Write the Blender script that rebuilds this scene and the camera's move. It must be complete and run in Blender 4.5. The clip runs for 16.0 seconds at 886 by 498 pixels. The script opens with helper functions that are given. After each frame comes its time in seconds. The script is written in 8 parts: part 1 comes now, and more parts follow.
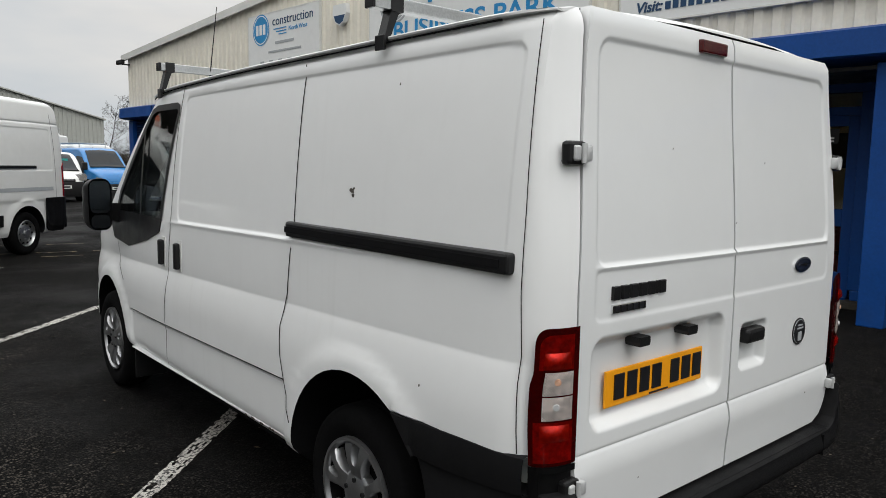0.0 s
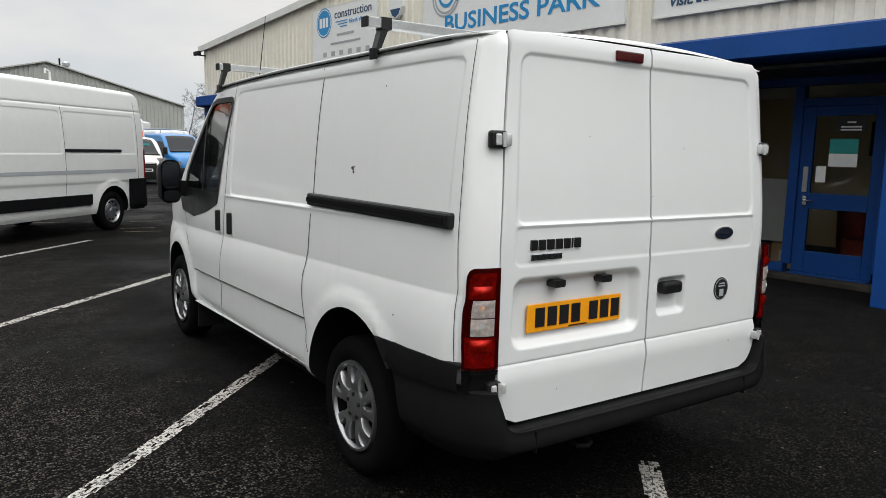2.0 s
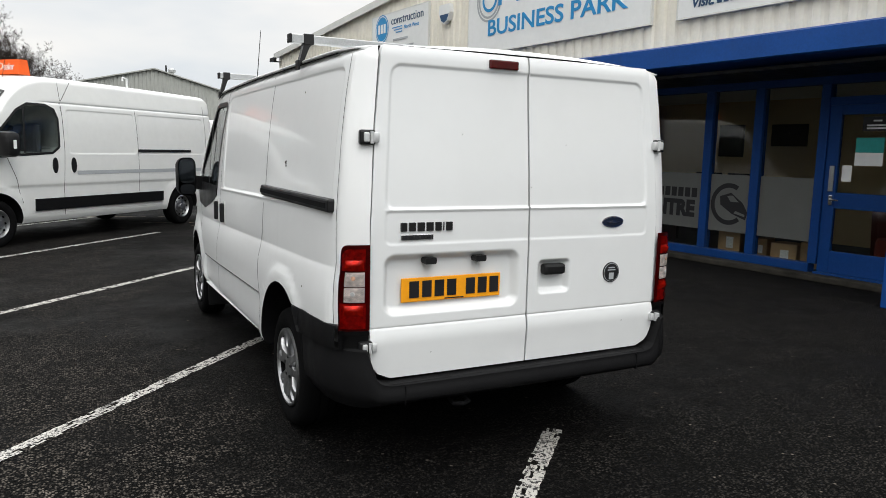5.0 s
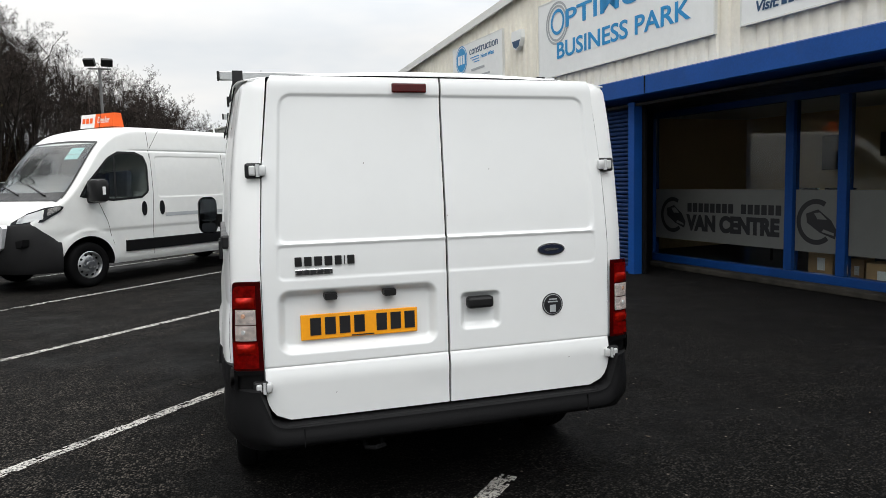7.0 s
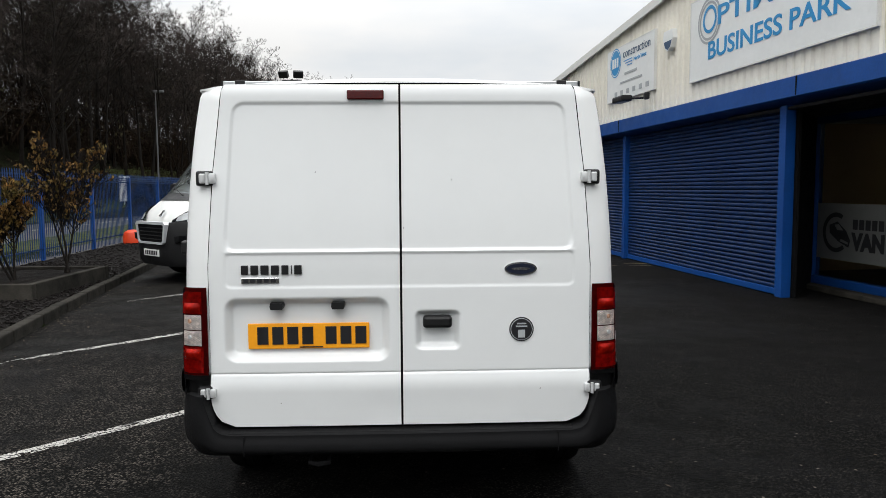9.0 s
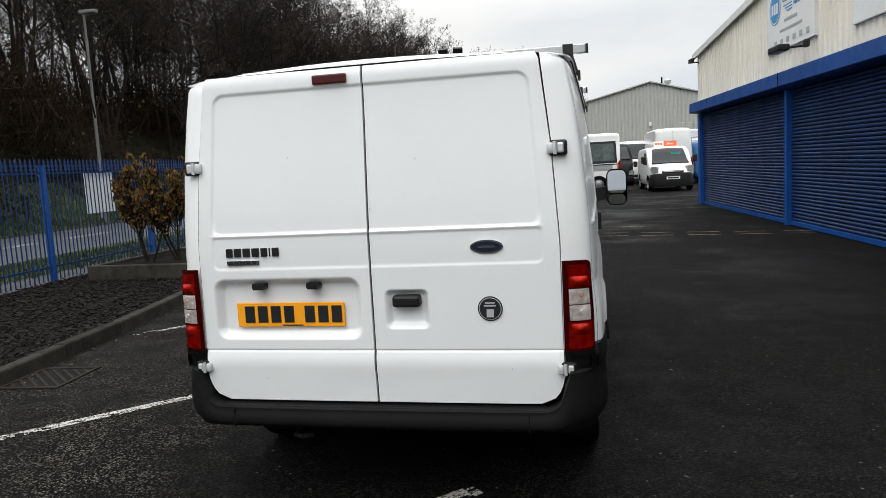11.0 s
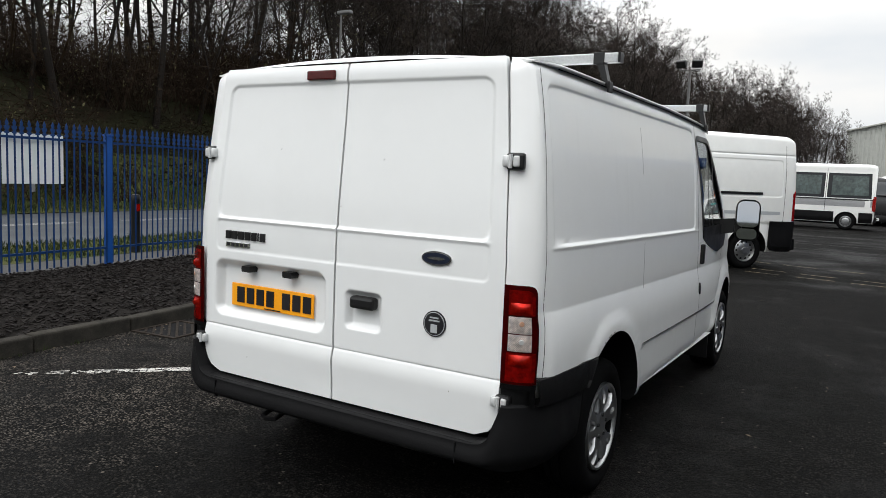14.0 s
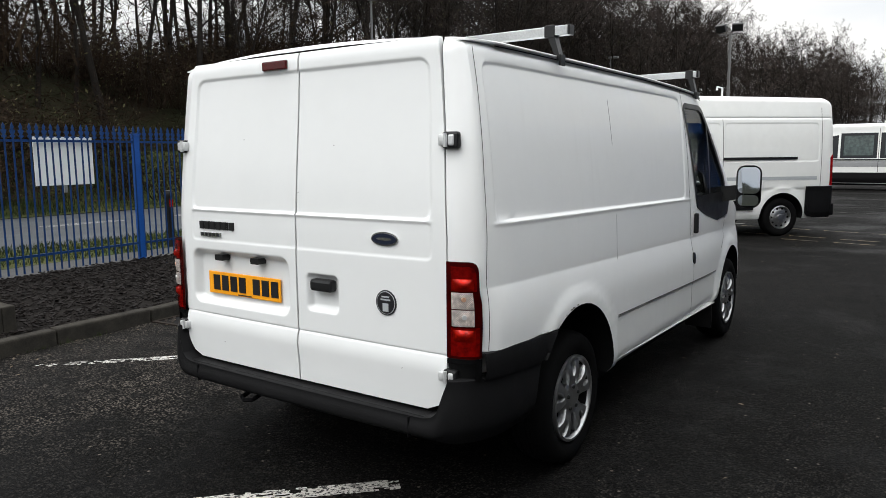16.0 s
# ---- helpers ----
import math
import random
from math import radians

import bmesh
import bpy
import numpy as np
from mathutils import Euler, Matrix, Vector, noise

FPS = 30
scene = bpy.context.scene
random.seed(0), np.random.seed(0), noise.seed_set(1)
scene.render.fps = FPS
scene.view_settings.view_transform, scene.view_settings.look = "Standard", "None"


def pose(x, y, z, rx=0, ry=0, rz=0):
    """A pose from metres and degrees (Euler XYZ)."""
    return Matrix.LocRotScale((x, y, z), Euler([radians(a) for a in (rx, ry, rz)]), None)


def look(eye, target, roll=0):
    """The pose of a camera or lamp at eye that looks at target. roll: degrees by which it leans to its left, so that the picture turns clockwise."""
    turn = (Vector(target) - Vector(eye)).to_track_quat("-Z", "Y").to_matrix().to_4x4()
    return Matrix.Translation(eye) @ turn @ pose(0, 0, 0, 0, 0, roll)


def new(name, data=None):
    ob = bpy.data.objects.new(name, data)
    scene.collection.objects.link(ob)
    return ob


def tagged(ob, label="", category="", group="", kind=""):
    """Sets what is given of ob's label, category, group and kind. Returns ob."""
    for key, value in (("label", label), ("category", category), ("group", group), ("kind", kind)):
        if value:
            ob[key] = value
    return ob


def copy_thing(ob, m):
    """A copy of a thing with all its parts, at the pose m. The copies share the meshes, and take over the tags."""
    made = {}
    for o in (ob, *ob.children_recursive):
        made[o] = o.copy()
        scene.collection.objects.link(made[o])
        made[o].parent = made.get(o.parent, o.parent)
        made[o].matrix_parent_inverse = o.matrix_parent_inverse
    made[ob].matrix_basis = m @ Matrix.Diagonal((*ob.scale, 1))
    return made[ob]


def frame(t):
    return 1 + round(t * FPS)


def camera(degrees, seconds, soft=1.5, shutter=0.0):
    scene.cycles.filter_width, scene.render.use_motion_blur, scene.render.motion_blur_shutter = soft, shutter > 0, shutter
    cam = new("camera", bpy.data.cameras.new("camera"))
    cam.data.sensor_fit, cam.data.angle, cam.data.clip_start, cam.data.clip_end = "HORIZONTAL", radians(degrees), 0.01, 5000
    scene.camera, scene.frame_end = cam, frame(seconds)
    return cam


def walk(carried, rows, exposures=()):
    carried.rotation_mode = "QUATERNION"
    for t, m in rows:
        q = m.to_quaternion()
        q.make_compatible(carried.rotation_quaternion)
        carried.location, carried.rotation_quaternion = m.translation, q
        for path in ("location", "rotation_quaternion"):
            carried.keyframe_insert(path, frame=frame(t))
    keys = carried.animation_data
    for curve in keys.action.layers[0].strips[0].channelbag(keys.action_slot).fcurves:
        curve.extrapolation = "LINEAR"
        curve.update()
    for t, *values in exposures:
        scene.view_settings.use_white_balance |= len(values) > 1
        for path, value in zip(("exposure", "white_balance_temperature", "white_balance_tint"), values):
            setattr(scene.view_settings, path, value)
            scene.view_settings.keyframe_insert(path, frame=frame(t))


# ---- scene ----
cam = camera(63.3, 16.0, 0.7)
METRES, EYE, TILT, LEAN, TURN = 6.666, 1.533, 0.0, 0.0, -39.7
ROWS = [
    (0.0, 0.0, 0.0, 0.0, 0.12, -6.54, -1.03),
    (0.5, 0.0104, -0.0221, -0.0006, -0.24, -6.7, 0.61),
    (1.0, 0.0156, -0.0548, 0.0004, -0.02, -7.6, 0.12),
    (1.5, 0.0334, -0.079, 0.0016, 2.05, -6.38, -0.18),
    (2.0, 0.0603, -0.1035, -0.001, 5.59, -7.7, -1.36),
    (2.5, 0.0696, -0.1295, -0.0015, 3.58, -7.69, -0.24),
    (3.0, 0.077, -0.1488, 0.0008, 3.27, -8.61, -1.14),
    (5.5, 0.2437, -0.1485, -0.0016, 15.7, -7.56, 0.28),
    (6.0, 0.28, -0.1363, -0.0006, 17.75, -7.29, 1.61),
    (6.5, 0.3039, -0.1049, -0.002, 19.29, -5.97, 0.05),
    (7.0, 0.3351, -0.0824, -0.0022, 22.78, -5.48, 1.35),
    (7.5, 0.374, -0.0635, 0.0001, 27.51, -6.52, 0.82),
    (8.0, 0.3966, -0.0316, -0.0021, 29.89, -5.16, -0.11),
    (8.5, 0.4166, -0.0043, -0.0002, 32.66, -5.28, 0.53),
    (9.0, 0.4517, 0.0187, -0.0009, 37.82, -4.8, 0.33),
    (11.5, 0.5542, 0.1474, -0.0011, 54.82, -6.93, 1.8),
    (12.0, 0.5557, 0.1773, -0.0011, 57.3, -5.48, -0.82),
    (12.5, 0.5687, 0.2014, -0.0012, 60.83, -4.88, 0.34),
    (13.0, 0.5957, 0.2266, -0.0014, 65.7, -5.73, -0.02),
    (13.5, 0.6102, 0.2504, -0.0029, 66.47, -7.19, 0.56),
    (14.0, 0.6114, 0.2779, -0.0026, 71.21, -5.93, -2.38),
    (14.5, 0.6231, 0.2965, -0.0016, 74.48, -6.61, -1.04),
    (15.0, 0.6307, 0.3087, -0.0019, 76.9, -6.94, -1.21),
    (15.5, 0.6342, 0.3181, -0.0021, 76.08, -7.23, -0.16),
    (16.0, 0.6383, 0.3347, -0.0024, 74.9, -7.41, 0.58),
]
walk(cam, [(t, pose(0, 0, EYE, TILT, LEAN, TURN) @ pose(METRES * x, METRES * y, METRES * z, 90 + pitch, roll, yaw)) for t, x, y, z, yaw, pitch, roll in ROWS],
     [(0.0, -0.37, 6640, 10), (1.0, -0.32, 6640, 10), (2.0, -0.22, 6640, 10), (3.0, -0.06, 6640, 10), (6.0, 0.0, 6580, 10), (9.0, -0.08, 6520, 10), (11.5, -0.03, 6540, 10), (13.5, 0.0, 6540, 10), (16.0, 0.15, 6560, 10)])

# ---- light: an overcast day, brighter overhead than at the horizon ----
SUN_DIR = Vector((-0.12, -0.75, 1.0)).normalized()
sun = new("sun", bpy.data.lights.new("sun", "SUN"))
sun.data.energy, sun.data.angle, sun.data.color = 1.05, radians(40), (1.0, 0.985, 0.96)
sun.matrix_world = look(SUN_DIR * 60, (0, 0, 0))

world = bpy.data.worlds.new("world")
scene.world = world
world.use_nodes = True
wn, wl = world.node_tree.nodes, world.node_tree.links
wn.clear()
w_out = wn.new("ShaderNodeOutputWorld")
w_bg = wn.new("ShaderNodeBackground")
w_sky = wn.new("ShaderNodeTexSky")
w_sky.sky_type, w_sky.sun_disc = "NISHITA", False
w_sky.sun_elevation = math.asin(SUN_DIR.z)
w_sky.sun_rotation = math.atan2(SUN_DIR.x, SUN_DIR.y)
w_sky.air_density, w_sky.dust_density = 1.0, 3.0
w_geo = wn.new("ShaderNodeTexCoord")
w_sep = wn.new("ShaderNodeSeparateXYZ")
w_up = wn.new("ShaderNodeMapRange")
w_up.inputs["From Min"].default_value, w_up.inputs["From Max"].default_value = 0.18, 1.0
w_up.inputs["To Min"].default_value, w_up.inputs["To Max"].default_value = 10.0, 34.0
w_map = wn.new("ShaderNodeMapping")
w_map.inputs["Scale"].default_value = (1.2, 1.2, 3.6)
w_noise = wn.new("ShaderNodeTexNoise")
w_noise.inputs["Scale"].default_value, w_noise.inputs["Detail"].default_value = 1.6, 5.0
w_ramp = wn.new("ShaderNodeValToRGB")
w_ramp.color_ramp.elements[0].position, w_ramp.color_ramp.elements[0].color = 0.36, (0.72, 0.79, 0.86, 1)
w_ramp.color_ramp.elements[1].position, w_ramp.color_ramp.elements[1].color = 0.60, (1.0, 0.995, 0.98, 1)
w_mul = wn.new("ShaderNodeMix")
w_mul.data_type, w_mul.blend_type = "RGBA", "MULTIPLY"
w_mul.inputs["Factor"].default_value = 1.0
w_cl = wn.new("ShaderNodeMix")
w_cl.data_type = "RGBA"
w_cl.inputs["Factor"].default_value = 0.93
wl.new(w_geo.outputs["Generated"], w_sep.inputs[0])
wl.new(w_sep.outputs["Z"], w_up.inputs["Value"])
wl.new(w_geo.outputs["Generated"], w_map.inputs["Vector"])
wl.new(w_map.outputs[0], w_noise.inputs["Vector"])
wl.new(w_noise.outputs["Fac"], w_ramp.inputs[0])
wl.new(w_ramp.outputs[0], w_mul.inputs[6])
wl.new(w_up.outputs[0], w_mul.inputs[7])
wl.new(w_sky.outputs[0], w_cl.inputs[6])
wl.new(w_mul.outputs[2], w_cl.inputs[7])
wl.new(w_cl.outputs[2], w_bg.inputs[0])
w_bg.inputs[1].default_value = 0.1
wl.new(w_bg.outputs[0], w_out.inputs[0])


# ---- materials ----
def mat(name, col, rough=0.5, metal=0.0, vary=0.12, scale=(3.0, 60.0), bump=0.0, bscale=200.0, coat=0.0, rvary=0.08,
        trans=0.0, spec=0.5, col2=None, patch=None, rand=0.0, emit=0.0, ior=1.45, dirt=None, streak=None):
    """Principled material with colour variation at two scales, fine relief and, if wanted, patches of a second colour."""
    m = bpy.data.materials.new(name)
    m.use_nodes = True
    n, l = m.node_tree.nodes, m.node_tree.links
    b = n["Principled BSDF"]
    b.inputs["Roughness"].default_value, b.inputs["Metallic"].default_value = rough, metal
    b.inputs["Specular IOR Level"].default_value, b.inputs["IOR"].default_value = spec, ior
    b.inputs["Coat Weight"].default_value, b.inputs["Coat Roughness"].default_value = coat, 0.04
    b.inputs["Transmission Weight"].default_value = trans
    tc = n.new("ShaderNodeTexCoord")

    def noise_tex(s, detail=4.0, rgh=0.55):
        t = n.new("ShaderNodeTexNoise")
        t.inputs["Scale"].default_value, t.inputs["Detail"].default_value, t.inputs["Roughness"].default_value = s, detail, rgh
        l.new(tc.outputs["Object"], t.inputs["Vector"])
        return t.outputs["Fac"]

    def remap(v, lo, hi, a=0.3, z=0.7):
        r = n.new("ShaderNodeMapRange")
        r.inputs["From Min"].default_value, r.inputs["From Max"].default_value = a, z
        r.inputs["To Min"].default_value, r.inputs["To Max"].default_value = lo, hi
        l.new(v, r.inputs["Value"])
        return r.outputs[0]

    def mixc(f, a, c, mode="MIX"):
        x = n.new("ShaderNodeMix")
        x.data_type, x.blend_type = "RGBA", mode
        for sock, val in ((x.inputs["Factor"], f), (x.inputs[6], a), (x.inputs[7], c)):
            if isinstance(val, (int, float)):
                sock.default_value = val
            elif isinstance(val, tuple):
                sock.default_value = (*val, 1)
            else:
                l.new(val, sock)
        return x.outputs[2]

    def times(a, c):
        x = n.new("ShaderNodeMath")
        x.operation = "MULTIPLY"
        for sock, val in ((x.inputs[0], a), (x.inputs[1], c)):
            if isinstance(val, (int, float)):
                sock.default_value = val
            else:
                l.new(val, sock)
        return x.outputs[0]

    colour = col
    if patch:
        colour = mixc(remap(noise_tex(patch[0], 6.0, 0.6), 0.0, 1.0, patch[1], patch[2]), colour, col2)
    elif col2:
        colour = mixc(remap(noise_tex(scale[0] * 0.7, 5.0), 0.0, 1.0), colour, col2)
    if dirt:
        colour = mixc(times(remap(noise_tex(dirt[1], 8.0, 0.7), 0.0, 1.0, dirt[2], dirt[3]), dirt[4] if len(dirt) > 4 else 1.0), colour, dirt[0])
    if streak:
        mp = n.new("ShaderNodeMapping")
        mp.inputs["Scale"].default_value = (22.0, 22.0, 1.3)
        l.new(tc.outputs["Object"], mp.inputs["Vector"])
        st = n.new("ShaderNodeTexNoise")
        st.inputs["Scale"].default_value, st.inputs["Detail"].default_value = 1.0, 6.0
        l.new(mp.outputs[0], st.inputs["Vector"])
        colour = mixc(times(times(remap(st.outputs["Fac"], 0.0, 1.0, 0.52, 0.78), remap(noise_tex(1.1, 3.0), 0.0, 1.0, 0.45, 0.62)), streak[1]), colour, streak[0])
    k = times(remap(noise_tex(scale[0]), 1 - vary, 1 + vary), remap(noise_tex(scale[1], 2.0), 1 - vary * 0.8, 1 + vary * 0.8))
    if rand:
        oi = n.new("ShaderNodeObjectInfo")
        k = times(k, remap(oi.outputs["Random"], 1 - rand, 1 + rand, 0.0, 1.0))
    grey = n.new("ShaderNodeCombineColor")
    for i in range(3):
        l.new(k, grey.inputs[i])
    l.new(mixc(1.0, colour, grey.outputs[0], "MULTIPLY"), b.inputs["Base Color"])
    l.new(remap(noise_tex(scale[0] * 2.3), max(rough - rvary, 0.01), min(rough + rvary, 1.0)), b.inputs["Roughness"])
    if bump:
        bp = n.new("ShaderNodeBump")
        bp.inputs["Strength"].default_value, bp.inputs["Distance"].default_value = 1.0, bump
        l.new(noise_tex(bscale, 3.0), bp.inputs["Height"])
        l.new(bp.outputs[0], b.inputs["Normal"])
    if emit:
        b.inputs["Emission Color"].default_value, b.inputs["Emission Strength"].default_value = (*col, 1), emit
    return m


WHITE = mat("white_van_paint", (0.765, 0.774, 0.770), 0.34, vary=0.010, scale=(1.2, 9.0), coat=0.45, rvary=0.04, bump=0.0005, bscale=2.2,
            dirt=((0.52, 0.50, 0.46), 1.7, 0.60, 1.0, 0.14), streak=((0.46, 0.45, 0.42), 0.10))
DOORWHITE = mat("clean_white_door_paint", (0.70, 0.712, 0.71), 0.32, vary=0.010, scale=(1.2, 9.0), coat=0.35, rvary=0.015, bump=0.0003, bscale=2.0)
HINGE = mat("pale_grey_hinge_casting", (0.58, 0.59, 0.59), 0.38, 0.35, vary=0.05, coat=0.3)
WHITE_BG = mat("white_paint_background", (0.69, 0.695, 0.675), 0.34, vary=0.02, scale=(1.0, 8.0), coat=0.45, rvary=0.04)
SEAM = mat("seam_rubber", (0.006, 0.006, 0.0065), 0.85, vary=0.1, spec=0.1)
PLASTIC = mat("dark_grey_bumper_plastic", (0.0078, 0.0078, 0.0083), 0.50, spec=0.10, vary=0.10, scale=(4.0, 120.0), bump=0.0006, bscale=500.0, rvary=0.1)
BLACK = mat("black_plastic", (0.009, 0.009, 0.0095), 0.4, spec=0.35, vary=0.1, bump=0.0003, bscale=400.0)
RUBBER = mat("tyre_rubber", (0.005, 0.005, 0.0052), 0.9, spec=0.05, vary=0.15, scale=(5.0, 70.0), bump=0.001, bscale=160.0)
SILVER = mat("silver_wheel_trim", (0.34, 0.345, 0.35), 0.33, 0.88, rvary=0.03, vary=0.06, scale=(9.0, 90.0), dirt=((0.10, 0.095, 0.09), 9.0, 0.5, 0.85, 0.4))
STEEL = mat("galvanised_bar_steel", (0.42, 0.43, 0.43), 0.38, 0.9, vary=0.12, scale=(6.0, 120.0), bump=0.0003, bscale=90.0)
CHROME = mat("chrome", (0.75, 0.76, 0.77), 0.12, 1.0, vary=0.05)
MIRROR = mat("mirror_glass", (0.42, 0.46, 0.51), 0.02, 1.0, vary=0.0, rvary=0.005)
RED = mat("red_lamp_lens", (0.21, 0.0022, 0.0014), 0.10, spec=0.3, vary=0.35, scale=(28.0, 70.0), coat=0.3, rvary=0.03, bump=0.0004, bscale=60.0)
RED_HOT = mat("red_lamp_reflector", (0.58, 0.012, 0.004), 0.17, 0.55, spec=0.3, vary=0.25, scale=(35.0, 90.0), coat=0.3, bump=0.0006, bscale=90.0)
CLEAR = mat("clear_lamp_lens", (0.34, 0.33, 0.32), 0.14, 0.6, vary=0.55, scale=(40.0, 140.0), coat=0.4, bump=0.004, bscale=110.0)


def crosshatch(m, scale):
    """Diamond prisms moulded into a clear lens."""
    n, l = m.node_tree.nodes, m.node_tree.links
    b = n["Principled BSDF"]
    tc = n.new("ShaderNodeTexCoord")
    outs = []
    for ang in (40.0, -40.0):
        mp = n.new("ShaderNodeMapping")
        mp.inputs["Rotation"].default_value = (0, radians(ang), 0)
        l.new(tc.outputs["Object"], mp.inputs["Vector"])
        w = n.new("ShaderNodeTexWave")
        w.bands_direction = "X"
        w.inputs["Scale"].default_value = scale
        l.new(mp.outputs[0], w.inputs["Vector"])
        outs.append(w.outputs["Fac"])
    x = n.new("ShaderNodeMath")
    x.operation = "MULTIPLY"
    l.new(outs[0], x.inputs[0])
    l.new(outs[1], x.inputs[1])
    mx = n.new("ShaderNodeMix")
    mx.data_type = "RGBA"
    mx.inputs[6].default_value, mx.inputs[7].default_value = (0.56, 0.50, 0.47, 1), (0.95, 0.90, 0.87, 1)
    l.new(x.outputs[0], mx.inputs["Factor"])
    mul = n.new("ShaderNodeMix")
    mul.data_type, mul.blend_type = "RGBA", "MULTIPLY"
    mul.inputs["Factor"].default_value = 0.5
    l.new(mx.outputs[2], mul.inputs[6])
    l.new(b.inputs["Base Color"].links[0].from_socket, mul.inputs[7])
    l.new(mul.outputs[2], b.inputs["Base Color"])
    return m


LENSCLEAR = crosshatch(mat("cross_cut_clear_lens", (0.95, 0.90, 0.87), 0.16, 0.0, vary=0.5, scale=(30.0, 60.0), coat=0.4, rvary=0.05), 62.0)
DARKRED = mat("dark_red_brake_lens", (0.060, 0.001, 0.001), 0.10, spec=0.25, vary=0.2, scale=(15.0, 120.0), coat=0.3, bump=0.001, bscale=180.0)
PLATE = mat("yellow_number_plate", (0.86, 0.34, 0.010), 0.38, vary=0.04, scale=(10.0, 60.0))
PLATE_W = mat("white_number_plate", (0.75, 0.75, 0.72), 0.38, vary=0.04)
INK = mat("black_print", (0.012, 0.012, 0.014), 0.4, vary=0.05)
GLASS = mat("car_window_glass", (0.62, 0.68, 0.66), 0.01, vary=0.0, rvary=0.005, trans=1.0, ior=1.25)
DARKGLASS = mat("tinted_glass", (0.012, 0.014, 0.016), 0.03, vary=0.1, rvary=0.01, spec=0.35)
SCREEN = mat("windscreen_glass", (0.80, 0.88, 0.86), 0.01, vary=0.0, rvary=0.004, trans=1.0, ior=1.5)
SATIN = mat("bright_satin_trim", (0.66, 0.67, 0.68), 0.37, 0.35, vary=0.04)
NOSEBLACK = mat("black_bumper_plastic", (0.0115, 0.0115, 0.012), 0.6, spec=0.22, vary=0.1, scale=(4.0, 120.0), bump=0.0005, bscale=400.0)
CABPALE = mat("pale_cab_lining", (0.17, 0.175, 0.175), 0.8, vary=0.15, scale=(5.0, 70.0))
CABIN = mat("cab_interior_trim", (0.035, 0.036, 0.040), 0.8, vary=0.2, scale=(6.0, 80.0))
SEATCLOTH = mat("grey_seat_cloth", (0.07, 0.072, 0.08), 0.9, vary=0.2, scale=(12.0, 200.0), bump=0.001, bscale=300.0)
BLUE_STEEL = mat("blue_painted_steel", (0.003, 0.050, 0.22), 0.5, spec=0.3, vary=0.10, scale=(1.5, 40.0), rvary=0.1, bump=0.0004, bscale=60.0,
                 dirt=((0.02, 0.03, 0.06), 2.5, 0.55, 0.9, 0.5))
# darker copy of the blue steel paint: shade under the canopy put into colour
BLUE_SHADED = mat("blue_paint_canopy_shade", (0.003, 0.036, 0.155), 0.5, spec=0.25, vary=0.10, scale=(1.5, 40.0), rvary=0.1)
BLUE_SHUT = mat("blue_shutter_paint", (0.0033, 0.019, 0.076), 0.45, spec=0.25, vary=0.12, scale=(0.8, 25.0), dirt=((0.03, 0.04, 0.07), 1.2, 0.5, 0.9, 0.5))
BLUE_FENCE = mat("blue_fence_paint", (0.005, 0.028, 0.100), 0.5, spec=0.2, vary=0.15, scale=(2.0, 40.0), rand=0.12)
BLUE_VAN = mat("bright_blue_van_paint", (0.010, 0.16, 0.42), 0.37, vary=0.05, coat=0.6)
CREAM = mat("cream_cladding", (0.76, 0.725, 0.63), 0.5, vary=0.05, scale=(0.6, 14.0), rvary=0.1, dirt=((0.36, 0.33, 0.27), 0.9, 0.55, 0.9, 0.35))
CREAM_TRIM = mat("pale_roof_trim", (0.66, 0.66, 0.63), 0.5, vary=0.05)
GREYCLAD = mat("grey_green_cladding", (0.38, 0.39, 0.36), 0.6, vary=0.06, scale=(0.2, 2.0))
SIGNWHITE = mat("white_sign_board", (0.74, 0.75, 0.74), 0.38, vary=0.025, scale=(0.8, 10.0), dirt=((0.5, 0.5, 0.47), 1.4, 0.58, 0.95, 0.4))
SIGNBLUE = mat("sign_blue_vinyl", (0.02, 0.24, 0.52), 0.38, vary=0.05)
SIGNNAVY = mat("sign_navy_vinyl", (0.02, 0.06, 0.13), 0.38, vary=0.05)
SIGNGREY = mat("sign_grey_vinyl", (0.36, 0.38, 0.39), 0.4, vary=0.05)
REDPLASTIC = mat("orange_red_plastic", (0.62, 0.05, 0.010), 0.4, vary=0.1)
ORANGE = mat("orange_sign_plastic", (0.78, 0.11, 0.015), 0.38, vary=0.06)
SHOPGLASS = mat("shop_window_glass", (0.80, 0.84, 0.83), 0.01, vary=0.0, rvary=0.005, trans=1.0, ior=1.32)
FROST = mat("frosted_film", (0.135, 0.138, 0.132), 0.6, vary=0.05, trans=0.35, spec=0.3)
ROOMWALL = mat("ochre_room_wall", (0.60, 0.45, 0.26), 0.8, vary=0.06, scale=(0.7, 12.0))
ROOMFLOOR = mat("dark_carpet", (0.05, 0.05, 0.055), 0.95, vary=0.2, scale=(4.0, 150.0))
CARD = mat("brown_cardboard", (0.42, 0.27, 0.14), 0.85, vary=0.1, scale=(5.0, 60.0))
KERB = mat("kerb_concrete", (0.034, 0.031, 0.026), 0.85, spec=0.08, vary=0.2, scale=(3.0, 80.0), bump=0.003, bscale=130.0, rand=0.18,
           col2=(0.013, 0.012, 0.0105), patch=(3.5, 0.42, 0.70))
GALV = mat("dull_lamp_post_paint", (0.11, 0.11, 0.11), 0.7, vary=0.15, scale=(2.0, 40.0))
IRON = mat("rusty_cast_iron", (0.020, 0.016, 0.013), 0.75, 0.1, spec=0.08, vary=0.25, scale=(10.0, 120.0), bump=0.001, bscale=200.0)
